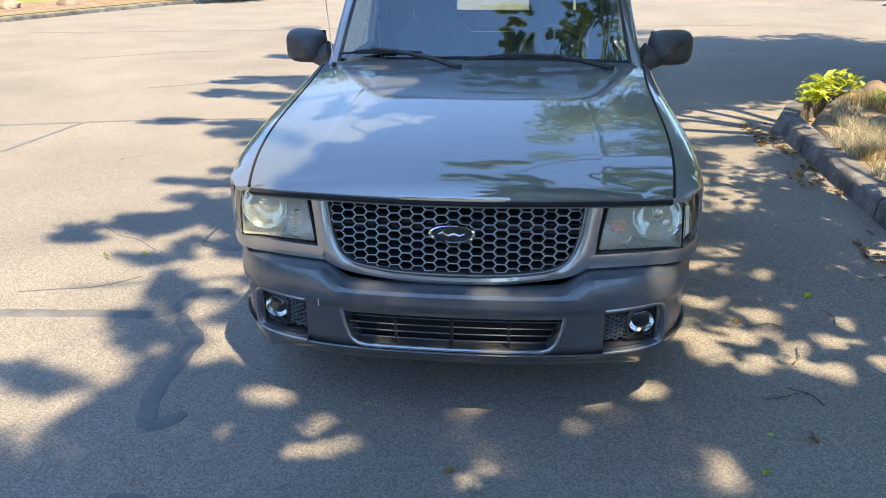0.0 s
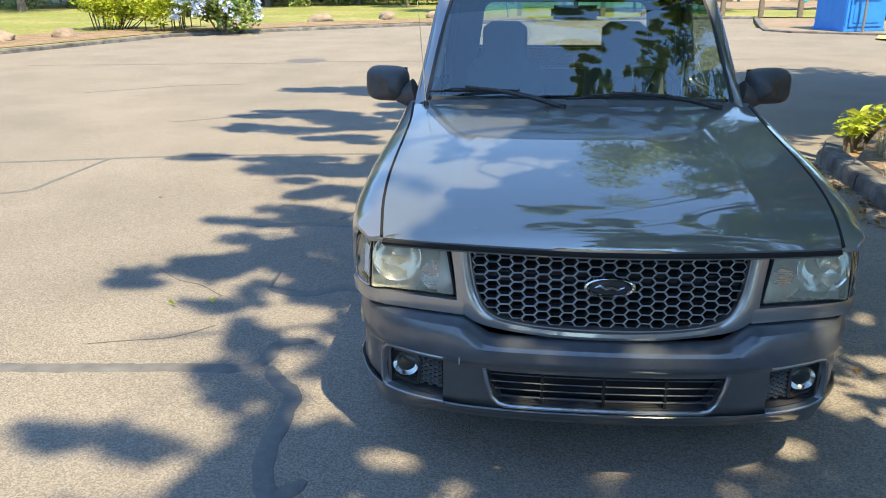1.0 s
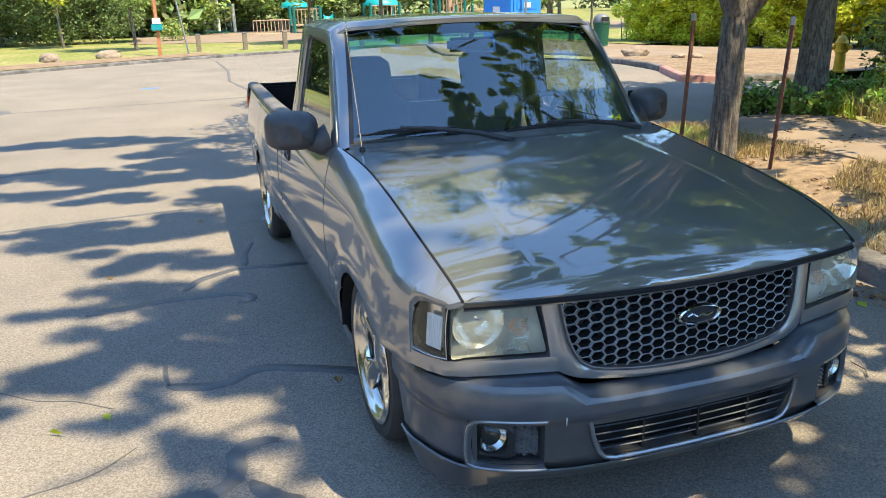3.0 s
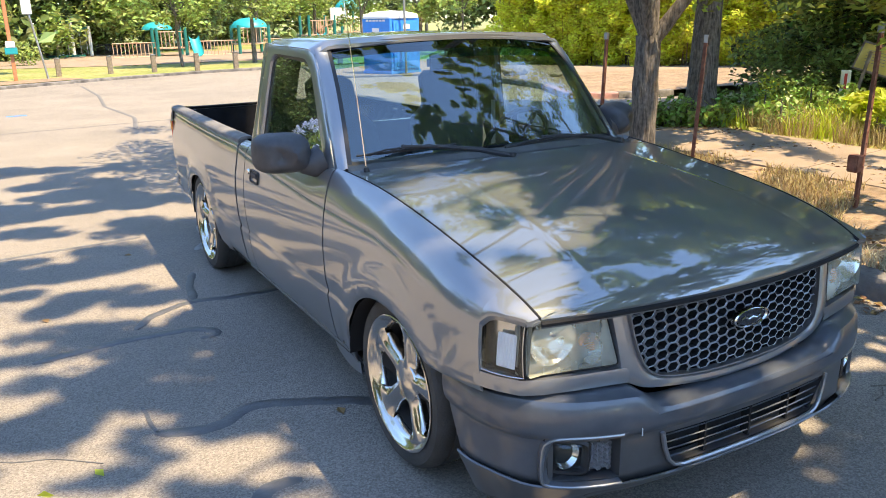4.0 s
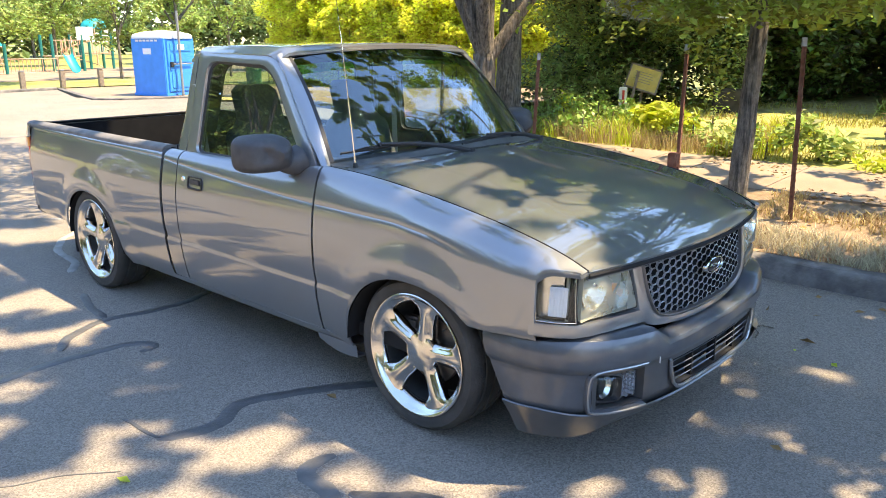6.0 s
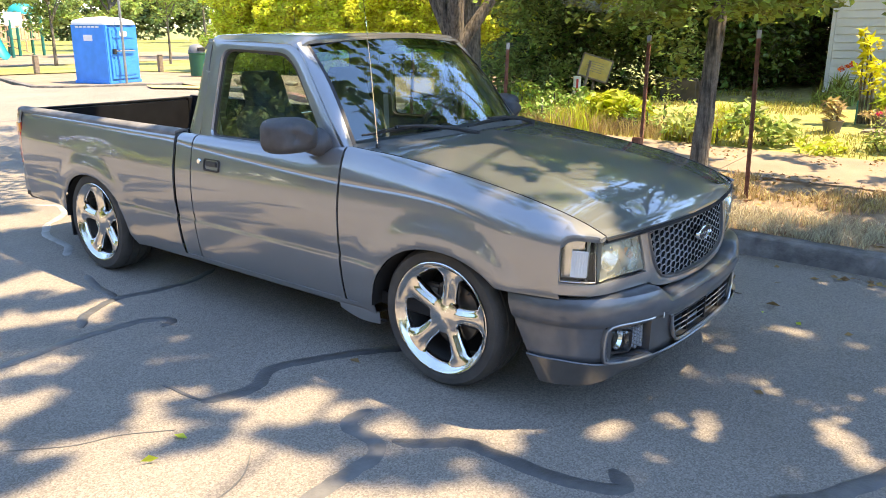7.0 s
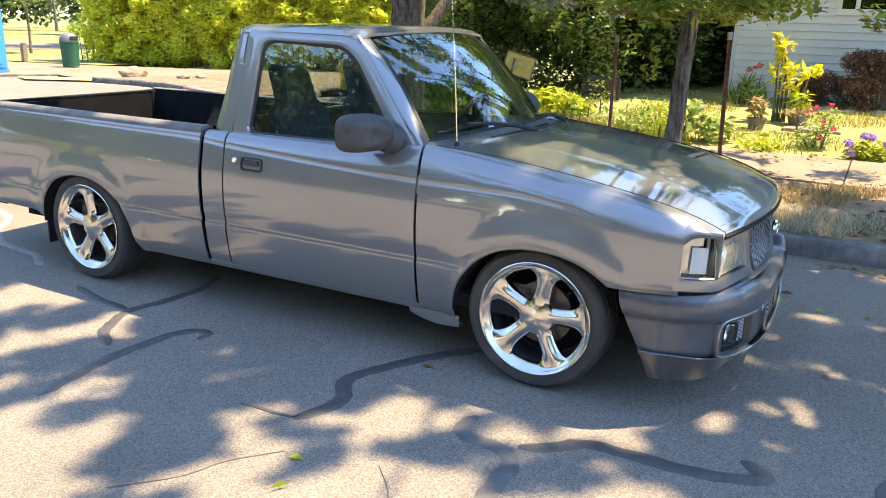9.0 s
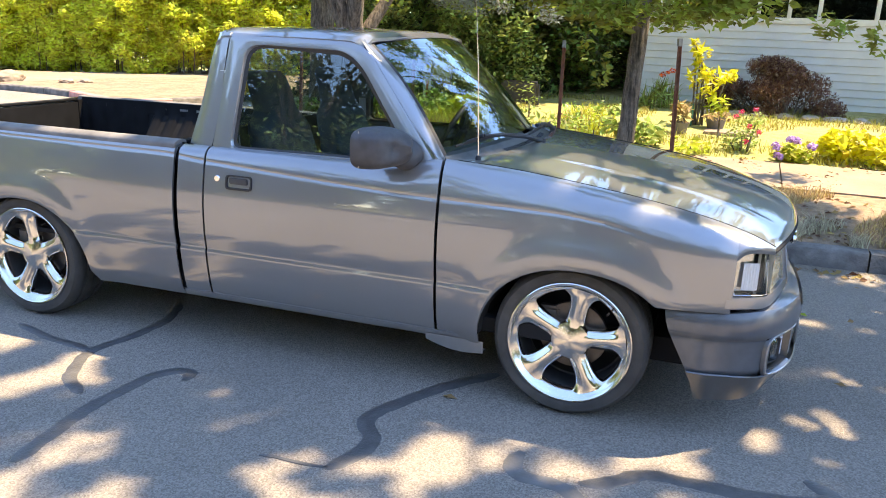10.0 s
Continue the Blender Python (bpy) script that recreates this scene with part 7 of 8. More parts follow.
def scatter(n, x0, x1, y0, y1, seed, patch=0.0, scale=1.2, inside=True):
    r = random.Random(seed)
    out = []
    while len(out) < n:
        x, y = r.uniform(x0, x1), r.uniform(y0, y1)
        if patch and noise.noise((x * scale, y * scale, seed)) < patch - 0.3:
            continue
        if inside and x < 4.45 and y > 3.0 and math.hypot(x - 4.45, y - 3.1) > 1.9:
            continue
        out.append((x, y, ground_at(x, y) - 0.005))
    return out


tuft(scatter(15000, 2.42, 3.72, -9, 4.7, 61, 0.42, 1.4), 0.085, "straw", "dry_grass", "dead straw-coloured grass on the verge", "grass", 0.9, 0.004)
tuft(scatter(6500, 2.37, 2.78, -1.5, 4.4, 71, 0.2, 2.0), 0.10, "pale_straw", "dry_grass", "bleached dry grass leaning over the kerb", "grass", 1.0, 0.0035)
tuft(scatter(2000, 2.45, 3.7, 1.2, 4.7, 62, 0.35), 0.10, "straw", "dry_grass", "taller dead grass stalks round the trunk", "grass", 0.6, 0.004)
tuft(scatter(420, 2.55, 3.4, 3.0, 4.4, 63, 0.35), 0.10, "leaf_mid", "weeds", "green weeds at the foot of the tree", "weeds", 0.8, 0.01)
tuft(scatter(16000, 4.98, 9.4, -9, 4.6, 64, 0.30, 0.8), 0.09, "garden_blade", "garden_grass", "sunny yellow-green garden grass", "grass", 0.8, 0.005)
tuft(scatter(5000, 4.96, 6.6, 1.2, 4.4, 65, 0.30), 0.20, "straw", "dry_grass", "tall dry grass along the path", "grass", 0.5, 0.004)
tuft(scatter(1500, 5.0, 6.9, 1.0, 4.4, 66, 0.35), 0.26, "leaf_lime", "weeds", "tall sunlit yellow-green weeds", "weeds", 0.5, 0.008)
v, f = leaf_arrays(np.array([(x, y, z + 0.015) for x, y, z in scatter(650, 1.96, 2.2, -8, 4, 67, 0.3, 1, False) + scatter(2400, 2.42, 5.1, -9, 4.6, 68, 0.4, 2.0)]), 0.05, RNG, 0.12, 0.6)
tagged(new("leaf_litter", raw_mesh("leaf_litter", v, f, M["leaf_dry"])), "brown fallen leaves in the gutter and on the verge", "leaves", "", "stuff")
r = random.Random(70)
for i in range(46):
    x, y = (r.uniform(1.0, 2.15), r.uniform(-2.6, 3.0)) if i < 34 else (r.uniform(-3.4, 1.0), r.uniform(-2.3, 3.5))
    v, f = leaf_arrays(np.array([(0, 0, 0.0)]), r.uniform(0.035, 0.075), RNG, 0.05, 0.6)
    v[:, 2] -= v[:, 2].min()
    leaf = tagged(new("fallen_leaf", raw_mesh("fallen_leaf", v, f, M["leaf_dry" if r.random() < 0.7 else "leaf_lime"])), "curled fallen leaf on the asphalt", "leaf", "fallen leaves on the road")
    leaf.location = (x, y, 0.003)
for x, y in ((-1.82, 0.48), (-2.0, 0.40), (1.02, -1.02)):
    v, f = leaf_arrays(np.array([(0, 0, 0.0)]), 0.055, RNG, 0.08, 0.6)
    v[:, 2] -= v[:, 2].min()
    leaf = tagged(new("fallen_leaf", raw_mesh("fallen_leaf", v, f, M["leaf_lime"])), "yellow-green fallen leaf on the asphalt", "leaf", "fallen leaves on the road")
    leaf.location = (x, y, 0.003)
for k in range(5):
    x, y = r.uniform(0.9, 2.0), r.uniform(-1.6, 1.5)
    a = r.uniform(0, 3.1)
    single("twig", tube([(x, y, 0.008), (x + 0.06 * math.cos(a), y + 0.06 * math.sin(a), 0.014), (x + 0.15 * math.cos(a + 0.3), y + 0.15 * math.sin(a + 0.3), 0.006)], [0.004, 0.0035, 0.002], 5), M["bark"], "thin brown twig on the asphalt", "twig", "", "twigs on the road")


def rock(at, size, mat="stone", seed=0, label="brown rounded field boulder", group="boulders along the lawn", base=None):
    bm = bmesh.new()
    bmesh.ops.create_icosphere(bm, subdivisions=4, radius=1)
    for v in bm.verts:
        d = 1 + 0.30 * noise.noise(v.co * 1.1 + Vector((seed * 3.1, 0, 0))) + 0.10 * noise.noise(v.co * 3.5 + Vector((0, seed, 0))) + 0.03 * noise.noise(v.co * 11)
        v.co = Vector((v.co.x * size[0] * d, v.co.y * size[1] * d, max(-0.4, v.co.z) * size[2] * d))
    ob = single("boulder", bm, M[mat], label, "rock", "", group)
    ob.location = (at[0], at[1], (ground_at(*at) if base is None else base) + size[2] * 0.22)
    ob.rotation_euler = (0, 0, seed * 1.7)
    return ob


for i, (x, y, s) in enumerate([(-8.6, 19.2, 0.33), (-6.7, 21.6, 0.36), (-4.8, 22.9, 0.38), (-3.25, 23.6, 0.36), (-12.3, 14.4, 0.34), (-11.4, 15.4, 0.32)]):
    rock((x, y), (s * 1.0, s * 0.7, s * 0.52), "tan_stone", seed=i + 1, base=0.06)
rock((9.75, 15.25), (0.33, 0.24, 0.19), "tan_stone", seed=9, label="tan boulder on the dirt island", group="boulders on the island", base=0.1)
rock((10.15, 13.95), (0.22, 0.16, 0.08), "tan_stone", seed=10, label="flat brown stones on the dirt island", group="boulders on the island", base=0.1)
rock((10.5, 13.75), (0.18, 0.15, 0.07), "tan_stone", seed=11, label="flat brown stones on the dirt island", group="boulders on the island", base=0.1)
rock((3.22, 4.30), (0.24, 0.18, 0.19), "brown_rock", seed=12, label="brown rock at the end of the verge", group="rocks on the verge", base=0.08)
rock((3.48, 4.12), (0.10, 0.09, 0.06), "brown_rock", seed=13, label="brown rock at the end of the verge", group="rocks on the verge", base=0.1)

Z = lambda x, y: ground_at(x, y)
shrub("verge_plant", "bright yellow-green plant at the kerb's end", [((2.78, 4.55, 0.24), (0.18, 0.16, 0.10), 60), ((3.0, 4.66, 0.26), (0.2, 0.16, 0.12), 70), ((2.68, 4.35, 0.2), (0.12, 0.14, 0.07), 36)], 0.12, "leaf_lime", "plant", flat=0.4, slim=0.4)
shrub("lime_bush", "lime-green leafy bush in the sunny border", [((5.75, 2.55, 0.62), (0.32, 0.3, 0.2), 190), ((5.6, 2.2, 0.55), (0.26, 0.24, 0.16), 120), ((6.0, 2.85, 0.6), (0.24, 0.24, 0.18), 110)], 0.15, "leaf_lime", "bush", flat=0.4)
shrub("garden_bush", "green leafy perennial beside the path", [((5.2, 0.75, 0.62), (0.28, 0.26, 0.22), 170), ((5.35, 0.45, 0.5), (0.26, 0.22, 0.18), 130)], 0.12, "leaf_mid", "bush")
shrub("garden_bush", "low green perennial with white flowers", [((5.1, 1.35, 0.5), (0.3, 0.28, 0.15), 130), ((5.5, 1.7, 0.5), (0.3, 0.28, 0.15), 130)], 0.10, "leaf_mid", "bush")
shrub("garden_bush", "low yellow-green perennial beside the path", [((5.15, -0.05, 0.42), (0.3, 0.24, 0.12), 150)], 0.09, "leaf_lime", "bush")
rose = shrub("rose_bush", "rose bush with pink flowers", [((5.5, -0.56, 0.54), (0.24, 0.2, 0.22), 260), ((5.5, -0.68, 0.68), (0.16, 0.14, 0.13), 110), ((5.45, -0.45, 0.46), (0.16, 0.14, 0.12), 90)], 0.05, "leaf_mid", "rose")


def blooms(parent, places, radius, mat, label, n=34):
    for p in places:
        v, f = leaf_arrays(clump_points([((0, 0, 0), (radius, radius, radius * 0.8), n)], RNG, 0.3), radius * 0.75, RNG, 0.8, 0.9)
        ob = new("bloom", raw_mesh("bloom", v, f, M[mat]))
        ob.location = p
        ob.parent = parent
        ob["label"] = label


blooms(rose, [(5.35, -0.47, 0.76), (5.45, -0.66, 0.84), (5.36, -0.62, 0.66), (5.4, -0.72, 0.60), (5.5, -0.52, 0.80), (5.34, -0.60, 0.50)], 0.032, "petal_pink", "pink rose bloom")
hyd = shrub("hydrangea", "low hydrangea with purple flower heads", [((5.15, -1.08, 0.43), (0.2, 0.22, 0.12), 190)], 0.085, "leaf_lime", "hydrangea", slim=0.75)
blooms(hyd, [(5.02, -0.90, 0.51), (5.1, -1.03, 0.58), (5.14, -1.10, 0.57), (5.05, -1.24, 0.53), (4.98, -0.93, 0.42)], 0.05, "petal_purple", "purple hydrangea flower head", 60)
shrub("hydrangea", "bright green hydrangea bush without flowers", [((5.4, -1.58, 0.50), (0.3, 0.30, 0.22), 420), ((5.3, -1.95, 0.48), (0.3, 0.3, 0.2), 320), ((5.3, -2.4, 0.5), (0.3, 0.3, 0.2), 220)], 0.10, "leaf_lemon", "hydrangea", slim=0.75)
lemon = shrub("small_tree", "young tree with large yellow-green leaves", [((7.2, 0.02, 1.08), (0.2, 0.22, 0.18), 90), ((7.2, 0.08, 1.36), (0.13, 0.14, 0.15), 56), ((7.2, -0.28, 1.10), (0.14, 0.16, 0.09), 40), ((7.2, -0.04, 0.88), (0.16, 0.16, 0.10), 34), ((7.2, 0.14, 1.50), (0.07, 0.08, 0.09), 18)], 0.135, "leaf_lemon", "tree", flat=0.7, slim=0.42)
part("trunk", tube([(7.2, -0.05, 0.4), (7.2, -0.02, 0.9), (7.2, 0.08, 1.42)], [0.016, 0.013, 0.006], 8), M["bark"], lemon)
for dx, dy in ((0.1, 0.1), (-0.1, 0.12), (0.0, -0.14)):
    single("garden_stake", tube([(7.2 + dx, -0.03 + dy, Z(7.2, 0.0) - 0.03), (7.2 + dx, -0.03 + dy, 0.74)], 0.010, 8), M["green_steel"], "green stake beside the young tree", "stake", "", "stakes round the young tree")
lily = shrub("day_lily", "clump of long strap leaves with orange flowers", [((8.75, 0.62, 0.72), (0.22, 0.22, 0.2), 130), ((8.7, 0.86, 0.60), (0.2, 0.16, 0.12), 70)], 0.42, "leaf_mid", "lily", flat=2.2, slim=0.07, stems=False)
blooms(lily, [(8.6, 0.66, 1.03), (8.6, 0.52, 1.10), (8.62, 0.58, 1.07)], 0.045, "petal_orange", "orange lily flower")
dome_rng = random.Random(33)
maple_blobs = []
for k in range(46):
    a, e = dome_rng.uniform(0, 6.28), dome_rng.uniform(0.05, 1.5)
    ny = math.sin(a) * math.cos(e)
    maple_blobs.append(((9.0 + 0.45 * math.cos(a) * math.cos(e), -0.90 + 0.86 * ny, 0.46 + (0.76 + 0.10 * ny) * math.sin(e)), (0.22, 0.24, 0.16), 520))
shrub("red_maple", "low mounded dark red weeping maple", maple_blobs, 0.05, "leaf_red", "maple", droop=0.6, slim=0.35, shell=0.3)
shrub("climber", "thin green shrub against the house wall", [((9.25, -3.3, 1.5), (0.2, 0.25, 0.25), 70), ((9.25, -3.1, 1.15), (0.18, 0.2, 0.2), 50), ((9.3, -3.4, 0.9), (0.15, 0.15, 0.2), 30)], 0.12, "leaf_mid", "shrub")
shrub("garden_bush", "arching pale flower stalk beside a pot", [((6.4, -0.28, 0.66), (0.1, 0.24, 0.05), 60)], 0.07, "straw", "plant")
# pots and stones
def pot(at, r, h, label, plant):
    p = thing("plant_pot", label, "pot", (at[0], at[1], ground_at(*at) - 0.01), "garden pots")
    part("body", lathe([(0.0, 0.0), (r * 0.72, 0.0), (r * 0.75, 0.01), (r, h * 0.92), (r * 1.08, h * 0.93), (r * 1.08, h), (r * 0.95, h), (r * 0.9, h * 0.85), (0.0, h * 0.85)], 28), M["pot"], p)
    f = new("plant", foliage("plant", [((0, 0, h + 0.12), (r * 1.2, r * 1.2, 0.16), 90)], 0.14, M[plant], RNG, 0.8, 0.3))
    f.parent = p
    f["kind"] = "stuff"
    return p
pot((6.42, 0.18), 0.11, 0.15, "dark glazed pot with straggly plants", "straw")
pot((7.0, -0.22), 0.13, 0.17, "green glazed pot behind the roses", "leaf_lime")
pot((5.42, 2.2), 0.10, 0.17, "dark plastic pot beside the lime bush", "leaf_lime")
for i in range(7):
    rock((8.5, -0.1 - 0.33 * i), (0.12, 0.17, 0.05), seed=30 + i, label="grey edging stone under the red maple", group="edging stones")
single("paver", box(6.5, 7.0, -0.75, -0.1, 0.405, 0.455, 0.01), M["concrete"], "pale concrete paver in the garden", "paver")
# sign board on a stand, and a white marker post
sg = thing("sign_board", "weathered framed sign board on slanted legs", "sign", (7.75, 3.95, ground_at(7.75, 3.95)))
tilt = Matrix.Translation((0, 0, 0.49)) @ Matrix.Rotation(radians(-62), 4, "Z") @ Matrix.Rotation(radians(16), 4, "Y") @ Matrix.Rotation(radians(-26), 4, "X") @ Matrix.Shear("XZ", 4, (0.0, 0.0)) @ Matrix.Diagonal((0.74, 1, 0.86, 1))
part("panel", box(-0.30, 0.30, -0.012, 0.012, -0.20, 0.20, 0.003, tilt), M["gold_board"], sg, "faded yellow panel")
for a in (((-0.325, -0.295), (-0.225, 0.225)), ((0.295, 0.325), (-0.225, 0.225)), ((-0.325, 0.325), (-0.225, -0.198)), ((-0.325, 0.325), (0.198, 0.225))):
    part("frame_bar", box(a[0][0], a[0][1], -0.02, 0.018, a[1][0], a[1][1], 0.003, tilt), M["old_wood"], sg)
for k in range(5):
    part("text_bar", box(-0.2, 0.14 + 0.02 * (k % 3), -0.0135, -0.0125, 0.10 - 0.045 * k, 0.108 - 0.045 * k, 0, tilt), M["tan_stone"], sg)
for x in (-0.12, 0.14):
    part("leg", tube([(x - 0.12, 0.1, -0.05), (x, 0.02, 0.6)], 0.022, 8), M["old_wood"], sg)
mk = thing("marker_post", "white painted marker post with a red stripe", "post", (6.95, 3.80, ground_at(6.95, 3.80)))
part("board", box(-0.055, 0.055, -0.02, 0.02, -0.05, 0.44, 0.006), M["cream"], mk)
part("stripe", box(-0.016, 0.016, -0.025, -0.0205, 0.16, 0.40), M["red_print"], mk, "red stripe")
mk.rotation_euler = (0, 0, radians(-50))
# the dark board colour carries the shade on this wall
single("garden_wall", box(8.05, 8.2, 2.42, 3.02, 0.3, 0.85, 0.04), M["dark_fence"], "low grey weathered timber wall with shade in its colour", "wall", "structure")

# house with lapped boards
house = thing("house", "single-storey house with pale lapped siding", "house", (0, 0, 0))
HX, HY0, HY1, HZ = 9.75, -12.0, 0.92, 0.35
win = (-6.4, -0.35, 1.93, 3.05)
for k in range(26):
    z = HZ + 0.10 + 0.115 * k
    spans = [(HY0, HY1 + 0.16)] if z + 0.115 < win[2] or z > win[3] else [(HY0, win[0] - 0.06), (win[1] + 0.06, HY1 + 0.16)]
    for a, b in spans:
        bm = sheet(lambda y, j: (HX - [0.0, 0.016, 0.014, 0.0][j], y, z + [0.118, 0.0, -0.002, -0.004][j]), [a, b], range(4))
        part("siding_board", bm, M["siding"], house)
part("wall", box(HX + 0.004, HX + 0.2, HY0, win[0], HZ - 0.3, 3.5), M["siding"], house)
part("wall", box(HX + 0.004, HX + 0.2, win[1], HY1, HZ - 0.3, 3.5), M["siding"], house)
part("wall", box(HX + 0.004, HX + 0.2, win[0], win[1], HZ - 0.3, win[2]), M["siding"], house)
part("wall", box(HX + 0.004, HX + 0.2, win[0], win[1], win[3], 3.5), M["siding"], house)
part("wall", box(HX, HX + 7, HY1, HY1 + 0.2, HZ - 0.3, 3.5), M["siding"], house)
part("corner_board", box(HX - 0.022, HX + 0.1, HY1 + 0.165, HY1 + 0.22, HZ, 3.5, 0.004), M["siding"], house)
part("foundation", box(HX - 0.01, HX + 0.2, HY0, HY1, HZ - 0.3, HZ + 0.09), M["kerb"], house)
wd = part("window", box(HX - 0.03, HX + 0.03, win[0] - 0.07, win[1] + 0.07, win[2] - 0.09, win[2], 0.004), M["cream"], house, "wide window with cream frame")
for y in (win[0] - 0.03, -5.2, -4.0, -2.9, -2.2, -1.42, -1.0, -0.56, win[1] + 0.03):
    part("window_frame", box(HX - 0.028, HX + 0.05, y - 0.03, y + 0.03, win[2], win[3], 0.004), M["cream"], wd)
part("window_frame", box(HX - 0.028, HX + 0.05, win[0], win[1], win[3], win[3] + 0.07, 0.004), M["cream"], wd)
g = part("pane", box(HX + 0.02, HX + 0.026, win[0], win[1], win[2], win[3]), M["dark_glass"], wd)
part("room_shade", box(HX + 1.6, HX + 1.65, win[0] - 1, win[1] + 1, HZ, 3.4), M["trim_grey"], house)
part("roof", box(HX - 0.5, HX + 7.5, HY0 - 0.3, HY1 + 0.5, 3.5, 3.62, 0.01), M["old_wood"], house, "dark eaves and roof")

# ---- park, far side ----
# portable toilet
pt = thing("portable_toilet", "blue plastic portable toilet with a white roof", "toilet", (7.68, 18.48, 0.035))
W = 1.18
bm = box(0, W, 0, W, 0.06, 1.56, 0.02)
part("cabin", bm, M["portable_blue"], pt)
part("skid", box(-0.02, W + 0.02, -0.02, W + 0.02, 0.0, 0.08, 0.01), M["portable_blue"], pt)
bm = sheet(lambda u, v: (W / 2 + (W / 2 + 0.05) * [1, 1.0, 0.93, 0.55, 0.0][v] * math.copysign(abs(math.cos(u)) ** 0.35, math.cos(u)), W / 2 + (W / 2 + 0.05) * [1, 1.0, 0.93, 0.55, 0.0][v] * math.copysign(abs(math.sin(u)) ** 0.35, math.sin(u)), [1.54, 1.60, 1.66, 1.73, 1.76][v]), [2 * math.pi * k / 40 for k in range(40)], range(5), close_u=True)
part("roof", bm, M["portable_roof"], pt, "translucent white domed roof")
dr = part("door", box(0.10, W - 0.10, -0.035, 0.0, 0.12, 1.48, 0.012), M["portable_blue"], pt, "blue door with moulded panels")
for z0, z1 in ((0.22, 0.62), (0.90, 1.12), (1.2, 1.42)):
    part("panel", box(0.2, W - 0.2, -0.052, -0.03, z0, z1, 0.02), M["portable_blue"], dr)
part("emblem", box(0.46, 0.72, -0.058, -0.053, 1.24, 1.38, 0.01), M["white_plastic"], dr, "plain white emblem shape")
part("handle", tube([(0.2, -0.08, 0.86), (0.95, -0.08, 0.86)], 0.018, 8), M["galv"], dr)
part("latch", box(0.16, 0.26, -0.10, -0.03, 0.78, 0.92, 0.01), M["black_plastic"], dr)
part("side_emblem", box(-0.008, -0.004, 0.45, 0.75, 1.12, 1.28), M["white_plastic"], pt, "plain white emblem shape")
for side_x in range(6):
    part("vent", box(-0.008, 0.0, 0.2 + 0.14 * side_x, 0.3 + 0.14 * side_x, 1.46, 1.51), M["white_plastic"], pt)
pt.rotation_euler = (0, 0, math.atan2(0.41, 1.24))
single("pipe", tube([(8.12, 18.42, 0.03), (8.12, 18.42, 2.3)], 0.035, 10), M["galv"], "grey steel pole in front of the portable toilet", "pole")
# fire hydrant beyond the side street
hy = thing("fire_hydrant", "yellow painted cast iron fire hydrant on the island", "hydrant", (10.52, 9.36, 0.10))
part("barrel", lathe([(0.0, 0.0), (0.15, 0.0), (0.15, 0.03), (0.10, 0.045), (0.095, 0.36), (0.12, 0.375), (0.12, 0.40), (0.105, 0.41), (0.10, 0.52), (0.0, 0.52)], 24), M["hydrant_paint"], hy)
part("bonnet", lathe([(0.12, 0.52), (0.12, 0.545), (0.10, 0.56), (0.085, 0.62), (0.05, 0.66), (0.03, 0.67), (0.03, 0.72), (0.0, 0.72)], 24), M["hydrant_paint"], hy, "domed bonnet with its operating nut")
for a in (0.0, math.pi / 2, math.pi):
    cap = lathe([(0.0, 0.19), (0.02, 0.19), (0.022, 0.165), (0.055, 0.16), (0.058, 0.125), (0.045, 0.12), (0.045, 0.08)], 16, "x")
    bmesh.ops.transform(cap, matrix=Matrix.Translation((0, 0, 0.46)) @ Matrix.Rotation(a - 0.9, 4, "Z"), verts=cap.verts)
    part("outlet_cap", cap, M["hydrant_paint"], hy)
# litter bin
bn = thing("litter_bin", "green park litter bin with a grey dome lid", "bin", (11.35, 19.85, 0.06))
bn.scale = (0.76, 0.76, 0.76)
part("drum", lathe([(0.0, 0.0), (0.30, 0.0), (0.30, 0.03), (0.33, 0.85), (0.35, 0.87), (0.35, 0.92), (0.0, 0.92)], 32), M["bin_green"], bn)
part("dome", lathe([(0.345, 0.92), (0.34, 1.0), (0.30, 1.13), (0.2, 1.23), (0.0, 1.27)], 32), M["grey_dome"], bn, "grey domed lid")
part("flap", box(-0.16, 0.16, -0.36, -0.28, 0.98, 1.13, 0.01), M["black_plastic"], bn)
# timber bollards
def bollard(x, y):
    b = thing("bollard", "weathered square timber bollard on the lawn", "bollard", (x, y, 0.05), "bollards along the lawn")
    part("post", box(-0.075, 0.075, -0.075, 0.075, -0.05, 0.54, 0.012), M["old_wood"], b)
    part("cap", box(-0.08, 0.08, -0.08, 0.08, 0.54, 0.57, 0.02), M["galv"], b)
for x, y in [(0.9, 25.1), (2.2, 24.9), (3.5, 24.6), (4.75, 24.5), (6.05, 24.6), (7.3, 24.7), (8.5, 24.6), (10.7, 23.3), (11.85, 22.8), (-0.6, 25.0)]:
    bollard(x, y)
# signs on poles
sp = thing("road_sign", "grey sign pole with a small white sign", "sign", (-0.95, 23.9, 0.05))
part("pole", tube([(0, 0, 0), (-0.30, 0, 2.2)], 0.03, 8), M["galv"], sp)
part("plate", box(-0.42, -0.16, -0.05, -0.035, 1.85, 2.27, 0.003), M["white_plastic"], sp, "small white sign plate")
op = thing("notice_post", "orange-brown post with white notice boards", "post", (-1.8, 23.6, 0.05))
part("pole", box(-0.05, 0.05, -0.05, 0.05, 0, 3.4, 0.006), M["orange_post"], op)
part("board", box(-0.45, 0.45, -0.08, -0.055, 2.95, 3.3, 0.004), M["white_plastic"], op, "white notice board")
part("box", box(-0.12, 0.12, -0.15, -0.055, 0.95, 1.12, 0.01), M["white_plastic"], op, "white box")
part("box", box(-0.16, 0.16, -0.14, -0.055, 0.76, 0.95, 0.01), M["teal"], op, "teal box")
